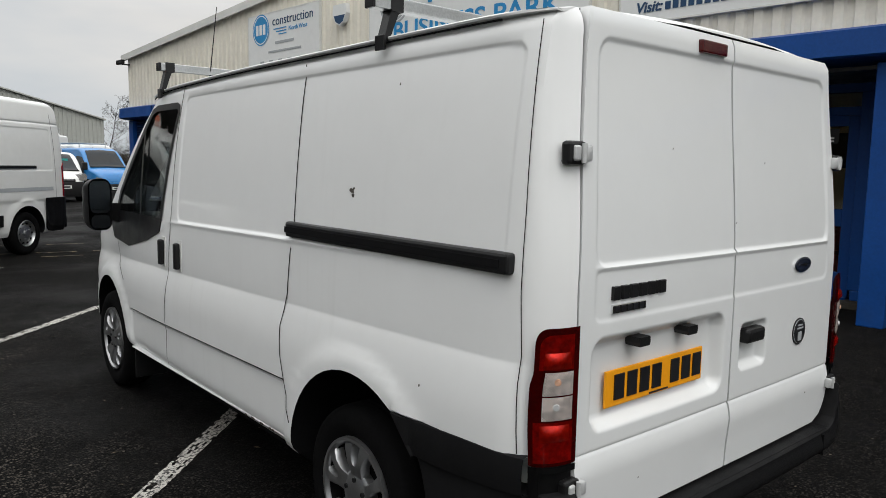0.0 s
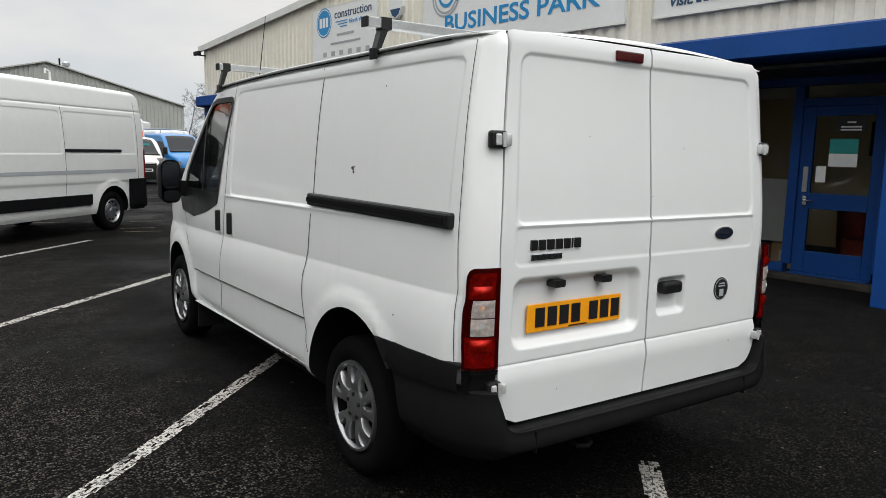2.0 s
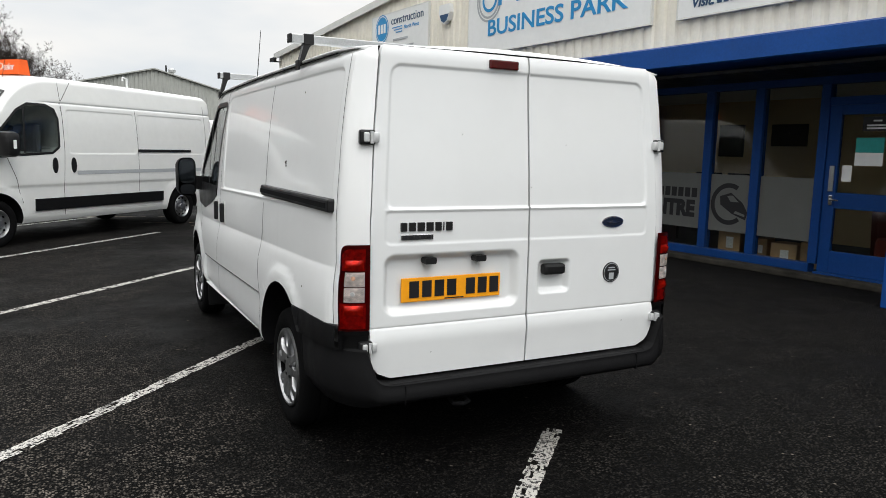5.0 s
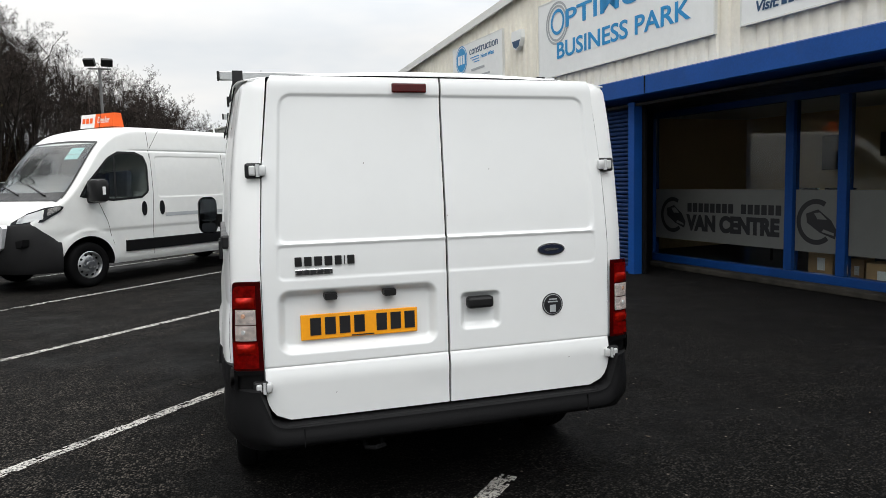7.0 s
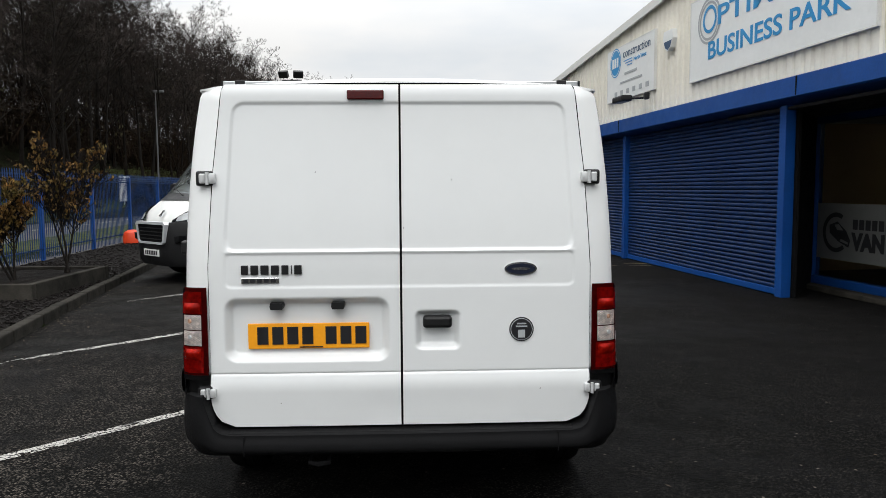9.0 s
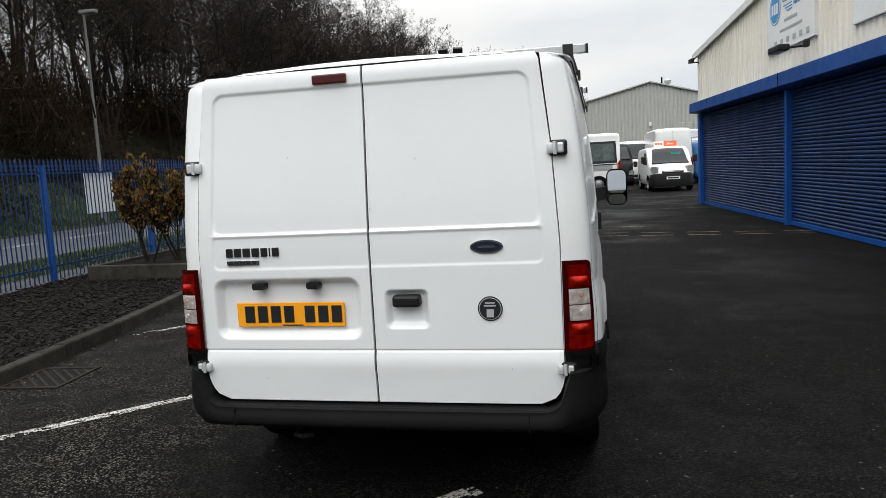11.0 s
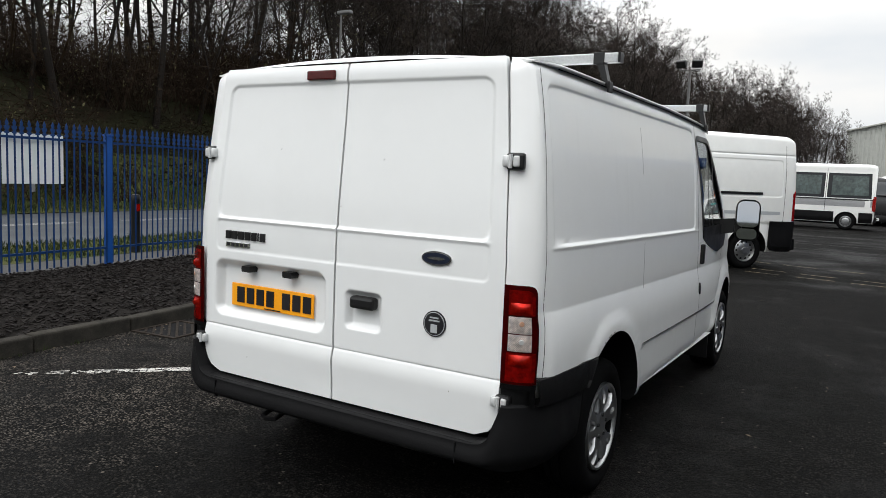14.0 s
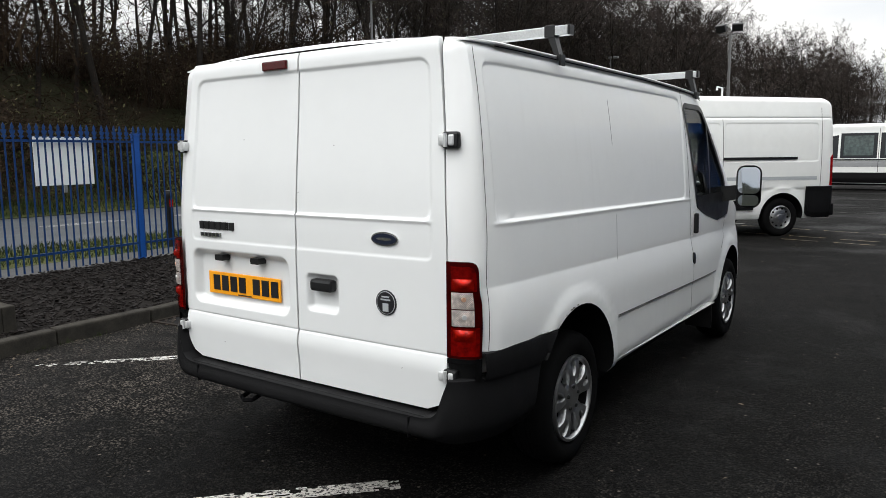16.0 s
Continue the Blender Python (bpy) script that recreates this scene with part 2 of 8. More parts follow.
SLATE = mat("dark_slate_chips", (0.0092, 0.0075, 0.0068), 0.6, spec=0.08, vary=0.25, scale=(6.0, 60.0), bump=0.002, bscale=80.0)
SOIL = mat("dark_bed_soil", (0.008, 0.0068, 0.006), 0.95, spec=0.08, vary=0.3, scale=(3.0, 40.0), bump=0.01, bscale=60.0)
EARTH = mat("leaf_litter_bank", (0.012, 0.0085, 0.006), 0.95, spec=0.08, vary=0.35, scale=(0.6, 9.0), bump=0.03, bscale=8.0, col2=(0.018, 0.022, 0.009))
GRASS = mat("short_wet_grass", (0.025, 0.042, 0.012), 0.85, spec=0.08, vary=0.3, scale=(1.5, 40.0), bump=0.02, bscale=40.0, col2=(0.060, 0.060, 0.022))
BARK = mat("dark_wet_bark", (0.017, 0.0145, 0.0125), 0.9, spec=0.08, vary=0.3, scale=(2.0, 30.0), bump=0.01, bscale=30.0, rand=0.2)
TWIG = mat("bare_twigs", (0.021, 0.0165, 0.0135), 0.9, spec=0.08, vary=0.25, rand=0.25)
# lighter copy of bare_twigs: brightness of the distant crowns put into colour
TWIG_FAR = mat("far_twigs_lightened", (0.046, 0.037, 0.032), 0.9, spec=0.08, vary=0.25, rand=0.3)
LEAF_OLD = mat("last_olive_leaves", (0.055, 0.050, 0.016), 0.7, vary=0.4, scale=(4.0, 40.0), rand=0.2)
LEAF_RUST = mat("rust_coloured_leaves", (0.17, 0.075, 0.018), 0.65, spec=0.2, col2=(0.085, 0.075, 0.022), vary=0.4, scale=(6.0, 50.0))
BRUSH = mat("brown_undergrowth", (0.019, 0.0125, 0.008), 0.9, spec=0.08, vary=0.4, scale=(1.0, 8.0), rand=0.25)


def tarmac(name, base, light, wet):
    """Worn asphalt: dark binder, fine pale grit where it is worn, dark smooth damp patches elsewhere."""
    m = mat(name, base, 0.7, vary=0.25, scale=(0.9, 130.0), rvary=0.12)
    n, l = m.node_tree.nodes, m.node_tree.links
    b = n["Principled BSDF"]
    tc = n.new("ShaderNodeTexCoord")

    def tex(kind, scale, **kw):
        t = n.new(kind)
        t.inputs["Scale"].default_value = scale
        for key, v in kw.items():
            t.inputs[key].default_value = v
        l.new(tc.outputs["Object"], t.inputs["Vector"])
        return t

    def remap(v, a, z, lo=0.0, hi=1.0):
        r = n.new("ShaderNodeMapRange")
        for key, val in (("From Min", a), ("From Max", z), ("To Min", lo), ("To Max", hi)):
            r.inputs[key].default_value = val
        l.new(v, r.inputs["Value"])
        return r.outputs[0]

    def op(kind, a, c, d=None):
        x = n.new("ShaderNodeMath")
        x.operation = kind
        for sock, val in zip(x.inputs, (a, c, d)):
            if isinstance(val, (int, float)):
                sock.default_value = val
            elif val is not None:
                l.new(val, sock)
        return x.outputs[0]

    grit = tex("ShaderNodeTexVoronoi", 78.0)
    pebble = tex("ShaderNodeTexVoronoi", 38.0)
    big = tex("ShaderNodeTexNoise", 0.42, Detail=7.0, Roughness=0.62).outputs["Fac"]
    mid = tex("ShaderNodeTexNoise", 3.2, Detail=6.0, Roughness=0.65).outputs["Fac"]
    fine = tex("ShaderNodeTexNoise", 120.0, Detail=4.0, Roughness=0.6).outputs["Fac"]
    sg = n.new("ShaderNodeSeparateColor")
    l.new(grit.outputs["Color"], sg.inputs[0])
    sp = n.new("ShaderNodeSeparateColor")
    l.new(pebble.outputs["Color"], sp.inputs[0])
    sep = n.new("ShaderNodeSeparateXYZ")
    l.new(tc.outputs["Object"], sep.inputs[0])
    # the parking side, towards smaller x, is more worn than the drive
    side = remap(op("MULTIPLY_ADD", mid, -1.2, op("MULTIPLY_ADD", big, -1.6, sep.outputs["X"])), -0.15, -0.85, 0.13, 1.0)
    # and most of all round the foot of the bays
    foot = remap(op("MULTIPLY_ADD", big, 3.0, sep.outputs["Y"]), 6.5, 3.0, 0.40, 1.0)
    worn = op("MULTIPLY", op("MULTIPLY", op("MULTIPLY", remap(big, 0.42, 0.57, 0.35, 1.0), remap(mid, 0.36, 0.60, 0.2, 1.0)), side), foot)
    stones = op("MULTIPLY", remap(sg.outputs[0], 0.25, 1.0), remap(grit.outputs["Distance"], 0.62, 0.30))
    loose = op("MULTIPLY", op("GREATER_THAN", sp.outputs[1], 0.992), remap(pebble.outputs["Distance"], 0.34, 0.26))
    fac = op("MAXIMUM", op("MULTIPLY", worn, stones), op("MULTIPLY", loose, 0.5))
    old = b.inputs["Base Color"].links[0].from_socket
    m0 = n.new("ShaderNodeMix")
    m0.data_type = "RGBA"
    m0.inputs[7].default_value = (0.022, 0.0205, 0.019, 1)
    l.new(op("MULTIPLY", stones, remap(mid, 0.30, 0.60, 0.35, 1.0)), m0.inputs["Factor"])
    l.new(old, m0.inputs[6])
    old = m0.outputs[2]
    mx = n.new("ShaderNodeMix")
    mx.data_type = "RGBA"
    mx.inputs[7].default_value = (*light, 1)
    l.new(fac, mx.inputs["Factor"])
    l.new(old, mx.inputs[6])
    l.new(mx.outputs[2], b.inputs["Base Color"])
    l.new(remap(big, 0.36, 0.52, wet, 0.85), b.inputs["Roughness"])
    bp = n.new("ShaderNodeBump")
    bp.inputs["Strength"].default_value, bp.inputs["Distance"].default_value = 1.0, 0.007
    l.new(op("MULTIPLY_ADD", grit.outputs["Distance"], -0.5, fine), bp.inputs["Height"])
    l.new(bp.outputs[0], b.inputs["Normal"])
    b.inputs["Specular IOR Level"].default_value = 0.062
    return m


TARMAC = tarmac("worn_tarmac", (0.0024, 0.0023, 0.0022), (0.19, 0.165, 0.14), 0.55)
ROADTAR = mat("pale_road_tarmac", (0.036, 0.040, 0.045), 0.75, vary=0.12, scale=(0.5, 60.0), bump=0.003, bscale=90.0)
PATH = mat("footpath_tarmac", (0.032, 0.032, 0.033), 0.8, vary=0.15, scale=(1.0, 60.0), bump=0.003, bscale=90.0)
LINE = mat("worn_white_road_paint", (0.47, 0.455, 0.42), 0.7, vary=0.12, scale=(3.0, 60.0), bump=0.003, bscale=120.0,
           col2=(0.012, 0.012, 0.012), patch=(60.0, 0.50, 0.56), dirt=((0.016, 0.016, 0.0155), 5.0, 0.53, 0.66, 0.9))
LINE_FAINT = mat("faint_worn_paint", (0.085, 0.083, 0.078), 0.8, spec=0.1, vary=0.3, scale=(2.0, 40.0), col2=(0.012, 0.012, 0.012), patch=(6.0, 0.44, 0.60))
LINE_OLD = mat("worn_yellow_road_paint", (0.26, 0.20, 0.10), 0.7, vary=0.25, scale=(3.0, 60.0), col2=(0.010, 0.010, 0.010), patch=(9.0, 0.44, 0.56))


# ---- mesh helpers ----
def thing(name, m=None, label="", category="", group="", kind=""):
    ob = new(name)
    ob.empty_display_size = 0.2
    if m is not None:
        ob.matrix_world = m
    return tagged(ob, label, category, group, kind)


def to_mesh(name, bm, mats, smooth=False, angle=32.0):
    if smooth:
        bm.normal_update()
        lim = radians(angle)
        for f in bm.faces:
            f.smooth = True
        for e in bm.edges:
            if len(e.link_faces) == 2:
                e.smooth = e.calc_face_angle(0.0) < lim
    me = bpy.data.meshes.new(name)
    bm.to_mesh(me)
    bm.free()
    for m in mats if isinstance(mats, (list, tuple)) else (mats,):
        me.materials.append(m)
    return me


def part(name, bm, mats, parent=None, label="", smooth=False, angle=32.0, kind="", category=""):
    ob = new(name, to_mesh(name, bm, mats, smooth, angle))
    ob.parent = parent
    return tagged(ob, label, category, "", kind)


def box(bm, x0, x1, y0, y1, z0, z1, bevel=0.0, m=None, seg=2):
    r = bmesh.ops.create_cube(bm, size=1.0)
    vs = r["verts"]
    bmesh.ops.scale(bm, vec=(x1 - x0, y1 - y0, z1 - z0), verts=vs)
    bmesh.ops.translate(bm, vec=((x0 + x1) / 2, (y0 + y1) / 2, (z0 + z1) / 2), verts=vs)
    if bevel:
        es = list({e for v in vs for e in v.link_edges})
        r = bmesh.ops.bevel(bm, geom=es, offset=bevel, segments=seg, profile=0.5, affect="EDGES")
        vs = list({v for f in r["faces"] for v in f.verts} | {v for v in vs if v.is_valid})
    if m is not None:
        bmesh.ops.transform(bm, matrix=m, verts=vs)
    return bm


def boxes(*rows):
    bm = bmesh.new()
    for r in rows:
        box(bm, *r)
    return bm


def rod(bm, p0, p1, r0, r1=None, seg=10, caps=True):
    p0, p1 = Vector(p0), Vector(p1)
    r1 = r0 if r1 is None else r1
    d = (p1 - p0).normalized()
    a = d.orthogonal().normalized()
    c = d.cross(a)
    rings = []
    for p, r in ((p0, r0), (p1, r1)):
        rings.append([bm.verts.new(p + (a * math.cos(t) + c * math.sin(t)) * r) for t in (2 * math.pi * i / seg for i in range(seg))])
    for i in range(seg):
        j = (i + 1) % seg
        bm.faces.new((rings[0][i], rings[0][j], rings[1][j], rings[1][i]))
    if caps:
        bm.faces.new(rings[0][::-1])
        bm.faces.new(rings[1])
    return bm


def sweep(bm, path, r, seg=8, caps=True):
    """A round tube along a path."""
    path = [Vector(p) for p in path]
    rings = []
    ref = None
    for i, p in enumerate(path):
        d = (path[min(i + 1, len(path) - 1)] - path[max(i - 1, 0)]).normalized()
        a = d.orthogonal().normalized() if ref is None else (ref - d * ref.dot(d)).normalized()
        ref = a
        c = d.cross(a)
        rr = r[i] if isinstance(r, (list, tuple)) else r
        rings.append([bm.verts.new(p + (a * math.cos(t) + c * math.sin(t)) * rr) for t in (2 * math.pi * k / seg for k in range(seg))])
    for u, v in zip(rings, rings[1:]):
        for i in range(seg):
            j = (i + 1) % seg
            bm.faces.new((u[i], u[j], v[j], v[i]))
    if caps:
        bm.faces.new(rings[0][::-1])
        bm.faces.new(rings[-1])
    return bm


def lathe(bm, prof, seg=40, axis="X", m=None):
    """Turn a profile of (radius, height) about an axis; the profile is open."""
    rings = []
    for r, h in prof:
        ring = []
        for i in range(seg):
            t = 2 * math.pi * i / seg
            p = Vector((h, r * math.cos(t), r * math.sin(t)))
            if axis == "Z":
                p = Vector((p.y, p.z, p.x))
            if axis == "Y":
                p = Vector((p.z, p.x, p.y))
            ring.append(bm.verts.new(m @ p if m is not None else p))
        rings.append(ring)
    for u, v in zip(rings, rings[1:]):
        for i in range(seg):
            j = (i + 1) % seg
            bm.faces.new((u[i], u[j], v[j], v[i]))
    return rings


def grid(bm, rows, flip=False):
    """Faces between rows of points."""
    vs = [[bm.verts.new(p) for p in row] for row in rows]
    for a, c in zip(vs, vs[1:]):
        for i in range(len(a) - 1):
            q = (a[i], a[i + 1], c[i + 1], c[i])
            bm.faces.new(q[::-1] if flip else q)
    return vs


def prism(bm, pts, axis, lo, hi):
    """A polygon of 2D points pulled along an axis from lo to hi."""
    def at(p, h):
        return {"x": (h, p[0], p[1]), "y": (p[0], h, p[1]), "z": (p[0], p[1], h)}[axis]
    a = [bm.verts.new(at(p, lo)) for p in pts]
    c = [bm.verts.new(at(p, hi)) for p in pts]
    n = len(pts)
    for i in range(n):
        bm.faces.new((a[i], a[(i + 1) % n], c[(i + 1) % n], c[i]))
    bm.faces.new(a[::-1])
    bm.faces.new(c)
    bmesh.ops.recalc_face_normals(bm, faces=bm.faces[:])
    return bm


def rounded(x0, x1, y0, y1, r, n=5):
    out = []
    for cx, cy, a0 in ((x1 - r, y1 - r, 0), (x0 + r, y1 - r, 90), (x0 + r, y0 + r, 180), (x1 - r, y0 + r, 270)):
        out += [(cx + r * math.cos(radians(a0 + 90 * i / n)), cy + r * math.sin(radians(a0 + 90 * i / n))) for i in range(n + 1)]
    return out


def words(name, text, size, m, material, parent, depth=0.004, shear=0.0, weight=0.0, width=None, space=1.0):
    """Lettering with the built-in font, turned into a mesh and laid at the pose m; width: the length it is set to."""
    cu = bpy.data.curves.new(name, "FONT")
    cu.body, cu.size, cu.extrude, cu.shear, cu.offset, cu.space_character = text, size, depth, shear, weight, space
    cu.resolution_u = 4
    tmp = new(name, cu)
    bpy.context.view_layer.update()
    me = bpy.data.meshes.new_from_object(tmp.evaluated_get(bpy.context.evaluated_depsgraph_get()))
    bpy.data.objects.remove(tmp)
    xs = [v.co.x for v in me.vertices]
    if width and xs:
        k = width / (max(xs) - min(xs))
        me.transform(Matrix.Diagonal((k, 1, 1, 1)))
    me.transform(m)
    bm = bmesh.new()
    bm.from_mesh(me)
    bpy.data.meshes.remove(me)
    left = set(bm.faces)
    while left:
        stack, isle = [left.pop()], []
        while stack:
            f = stack.pop()
            isle.append(f)
            for v in f.verts:
                for g in v.link_faces:
                    if g in left:
                        left.discard(g)
                        stack.append(g)
        one, made = bmesh.new(), {}
        for f in isle:
            for v in f.verts:
                if v not in made:
                    made[v] = one.verts.new(v.co)
            one.faces.new([made[v] for v in f.verts])
        part(name, one, material, parent)
    bm.free()


def step(a, b, v):
    t = min(max((v - a) / (b - a), 0.0), 1.0)
    return t * t * (3 - 2 * t)


def cut(ob, cutters):
    """Take the cutters' volume out of a mesh object; the walls of the hole keep the cutter's material."""
    bpy.context.view_layer.update()
    for c in cutters:
        c.matrix_world = ob.matrix_world.copy()
        md = ob.modifiers.new("cut", "BOOLEAN")
        md.operation, md.solver, md.object = "DIFFERENCE", "EXACT", c
    bpy.context.view_layer.update()
    me = bpy.data.meshes.new_from_object(ob.evaluated_get(bpy.context.evaluated_depsgraph_get()))
    ob.modifiers.clear()
    ob.data = me
    for c in cutters:
        bpy.data.objects.remove(c)
    return ob


def resharp(me, angle=32.0):
    bm = bmesh.new()
    bm.from_mesh(me)
    lim = radians(angle)
    for f in bm.faces:
        f.smooth = True
    for e in bm.edges:
        if len(e.link_faces) == 2:
            e.smooth = e.calc_face_angle(0.0) < lim and e.link_faces[0].material_index == e.link_faces[1].material_index
    bm.to_mesh(me)
    bm.free()


def spread(a, b, n):
    return [a + (b - a) * i / n for i in range(n + 1)]


# ---- ground, bank and road ----
def bank_line(y):
    """Foot of the wooded bank, as x for a given y."""
    return -15.5 + 0.0 * y + 13.0 * step(25, 110, y)


def land(x, y):
    d = bank_line(y) - x
    h = 5.2 * step(0, 9.5, d) + 0.12 * max(d - 9, 0)
    h = min(h, 8.0) * (1 - 0.45 * step(20, 80, y))
    return -0.02 + h + (0.25 * noise.noise((x * 0.3, y * 0.3, 0)) * step(0.5, 4, d) if d > 0 else 0.0)


bm = bmesh.new()
xs = [-900, -400, -150, -80, -55, -42] + [-36 + i * 1.0 for i in range(38)] + [6, 14, 30, 60, 150, 400, 900]
ys = [-900, -300, -100, -50, -30] + [-20 + i * 2.0 for i in range(70)] + [130, 160, 220, 400, 900]
grid(bm, [[(x, y, land(x, y)) for x in xs] for y in ys])
part("ground", bm, EARTH, None, "dark leaf-strewn ground rising to a wooded bank", True, 60, kind="structure")


def strip(name, left, right, y0, y1, z, material, label, n=40):
    bm = bmesh.new()
    rows = []
    for i in range(n + 1):
        y = y0 + (y1 - y0) * i / n
        rows.append([(left(y) + (right(y) - left(y)) * k / 4, y, z) for k in range(5)])
    grid(bm, rows)
    return part(name, bm, material, None, label, kind="structure")


KERB_PTS = [(-0.85, -9.0), (-0.95, -4.0), (-1.06, -0.5), (-1.2, 1.42), (-1.36, 3.06), (-1.56, 4.6), (-1.82, 6.0), (-2.24, 8.36), (-2.8, 11.95),
            (-3.55, 16.5), (-4.4, 22.0), (-5.3, 27.5)]


def kerb_x(y):
    for (xa, ya), (xb, yb) in zip(KERB_PTS, KERB_PTS[1:]):
        if y <= yb:
            return xa + (xb - xa) * (y - ya) / (yb - ya)
    return KERB_PTS[-1][0]


def fence_x(y):
    return -4.55 - 0.075 * y


strip("yard", lambda y: kerb_x(y) - 0.06 if y < 27 else -14.0, lambda y: 26.0, -25, 27, 0.0, TARMAC, "dark worn wet tarmac of the yard", 60)
strip("far_yard", lambda y: -7.0, lambda y: 60.0, 27, 95, 0.0, TARMAC, "dark worn tarmac of the far yard", 20)
strip("road", lambda y: -15.0 - 0.02 * y, lambda y: -8.1 - 0.1 * (y - 5), -40, 70, 0.0, ROADTAR, "pale grey tarmac road beyond the fence")
strip("footpath", lambda y: fence_x(y) - 1.15, lambda y: fence_x(y) + 0.1, -30, 60, 0.01, PATH, "grey tarmac footpath behind the fence")
strip("verge", lambda y: -8.1 - 0.1 * (y - 5), lambda y: fence_x(y) - 1.15, -30, 60, 0.015, GRASS, "strip of short wet grass beside the road")
bm = bmesh.new()
grid(bm, [[(x, y, land(x, y) + 0.04) for x in spread(-19.2, -15.0 - 0.02 * y, 12)] for y in spread(-40, 60, 80)])
part("far_verge", bm, GRASS, None, "grass at the foot of the bank", True, 60, kind="structure")
strip("planting_bed", lambda y: fence_x(y) + 0.08, lambda y: kerb_x(y) - 0.1, -9, 27, 0.075, SOIL, "dark soil bed between kerb and fence", 60)


def line(p0, p1, w, material, name, label, dash=None, z=0.004):
    p0, p1 = Vector((*p0, z)), Vector((*p1, z))
    d = (p1 - p0)
    length, d = d.length, d.normalized()
    s = Vector((-d.y, d.x, 0)) * w / 2
    bm = bmesh.new()
    rnd = random.Random(7)
    a = 0.0
    while a < length:
        b = min(a + (dash[0] if dash else length), length)
        n = max(int((b - a) / 0.025), 1)
        rows = []
        for i in range(n + 1):
            t = a + (b - a) * i / n
            j0, j1 = (1 + rnd.uniform(-0.10, 0.06), 1 + rnd.uniform(-0.10, 0.06))
            rows.append([p0 + d * t - s * j0, p0 + d * t, p0 + d * t + s * j1])
        for k in range(6):
            f0, f1 = k / 6, (k + 1) / 6
            run = []
            for i, row in enumerate(rows):
                p = 0.0 if dash else 0.06 + 0.55 * max(0.0, 1 - (a + (b - a) * i / n) / (0.22 * length))
                if rnd.random() < p:
                    if len(run) > 1:
                        grid(bm, run, True)
                    run = []
                else:
                    run.append([row[0].lerp(row[2], min(max(f0 + (rnd.uniform(-0.04, 0.04) if 0 < k else 0), 0), 1)), row[0].lerp(row[2], f1)])
            if len(run) > 1:
                grid(bm, run, True)
        a = b + (dash[1] if dash else 1)
    return part(name, bm, material, None, label, kind="structure")


BAY = "worn white painted parking bay line"
line((-0.76, 1.47), (2.45, 4.84), 0.095, LINE, "bay_line", BAY)
line((-1.42, 4.52), (2.05, 8.12), 0.095, LINE, "bay_line", BAY)
line((-1.66, 8.13), (1.62, 11.72), 0.095, LINE, "bay_line", BAY)
line((-2.3, 11.6), (1.1, 15.3), 0.095, LINE, "bay_line", BAY)
line((-0.7, -2.0), (2.69, 1.47), 0.105, LINE, "bay_line", BAY)
for x0, y0, x1, y1 in ((1.5, 13.45, 7.2, 12.35), (2.3, 12.7, 6.9, 12.0), (-0.6, 15.2, 4.4, 14.2)):
    line((x0, y0), (x1, y1), 0.055, LINE_OLD, "faded_line", "faded broken yellow painted line", (0.6, 0.25))
for y in (19.5, 21.5, 25.5):
    line((0.5, y), (9.0, y - 0.4), 0.09, LINE_FAINT, "far_bay_line", "faint white painted line far across the yard")
for dx in (0.0, 0.22):
    line((-11.3 + dx, -25), (-13.2 + dx, 45), 0.09, LINE, "road_centre_line", "broken white centre line of the road", (2.0, 1.2), 0.006)

# kerb stones
kerb = thing("kerb", None, "row of weathered concrete kerb stones along the bed", kind="structure")
bm = bmesh.new()
box(bm, -0.0625, 0.0625, -0.452, 0.452, -0.05, 0.125, 0.018)
kmesh = to_mesh("kerb_stone", bm, KERB)
rnd = random.Random(3)
y = -8.6
while y < 26:
    x = kerb_x(y)
    ang = math.atan2(kerb_x(y - 0.45) - kerb_x(y + 0.45), 0.9)
    k = new("kerb_stone", kmesh)
    k.parent = kerb
    k.matrix_basis = pose(x - 0.062, y, rnd.uniform(-0.006, 0.006), rnd.uniform(-0.4, 0.4), 0, math.degrees(ang) + rnd.uniform(-0.5, 0.5))
    y += 0.912 * math.cos(ang)

# slate chips lying on the bed
bm = bmesh.new()
rnd = random.Random(11)
for i in range(17000):
    y = rnd.uniform(-0.8, 13) if i < 15500 else rnd.uniform(13, 19)
    a, c = fence_x(y) + 0.1, kerb_x(y) - 0.14
    x = rnd.uniform(a, c)
    s = rnd.uniform(0.012, 0.032)
    m = pose(x, y, 0.08 + rnd.uniform(0, 0.022), rnd.uniform(-28, 28), rnd.uniform(-28, 28), rnd.uniform(0, 360))
    hx, hy, hz = s, s * rnd.uniform(0.35, 0.8), s * 0.16
    top = [bm.verts.new(m @ Vector(p)) for p in ((-hx, -hy * 0.6, hz), (hx * 0.5, -hy, hz), (hx, hy * 0.4, hz), (-hx * 0.4, hy, hz))]
    low = [bm.verts.new(m @ Vector(p)) for p in ((-hx, -hy * 0.7, -hz), (hx * 0.6, -hy, -hz), (hx, hy * 0.5, -hz), (-hx * 0.5, hy, -hz))]
    bm.faces.new(top)
    for k in range(4):
        j = (k + 1) % 4
        bm.faces.new((low[k], low[j], top[j], top[k]))
part("slate_chippings", bm, SLATE, None, "dark damp slate chippings covering the bed", kind="stuff", category="gravel")

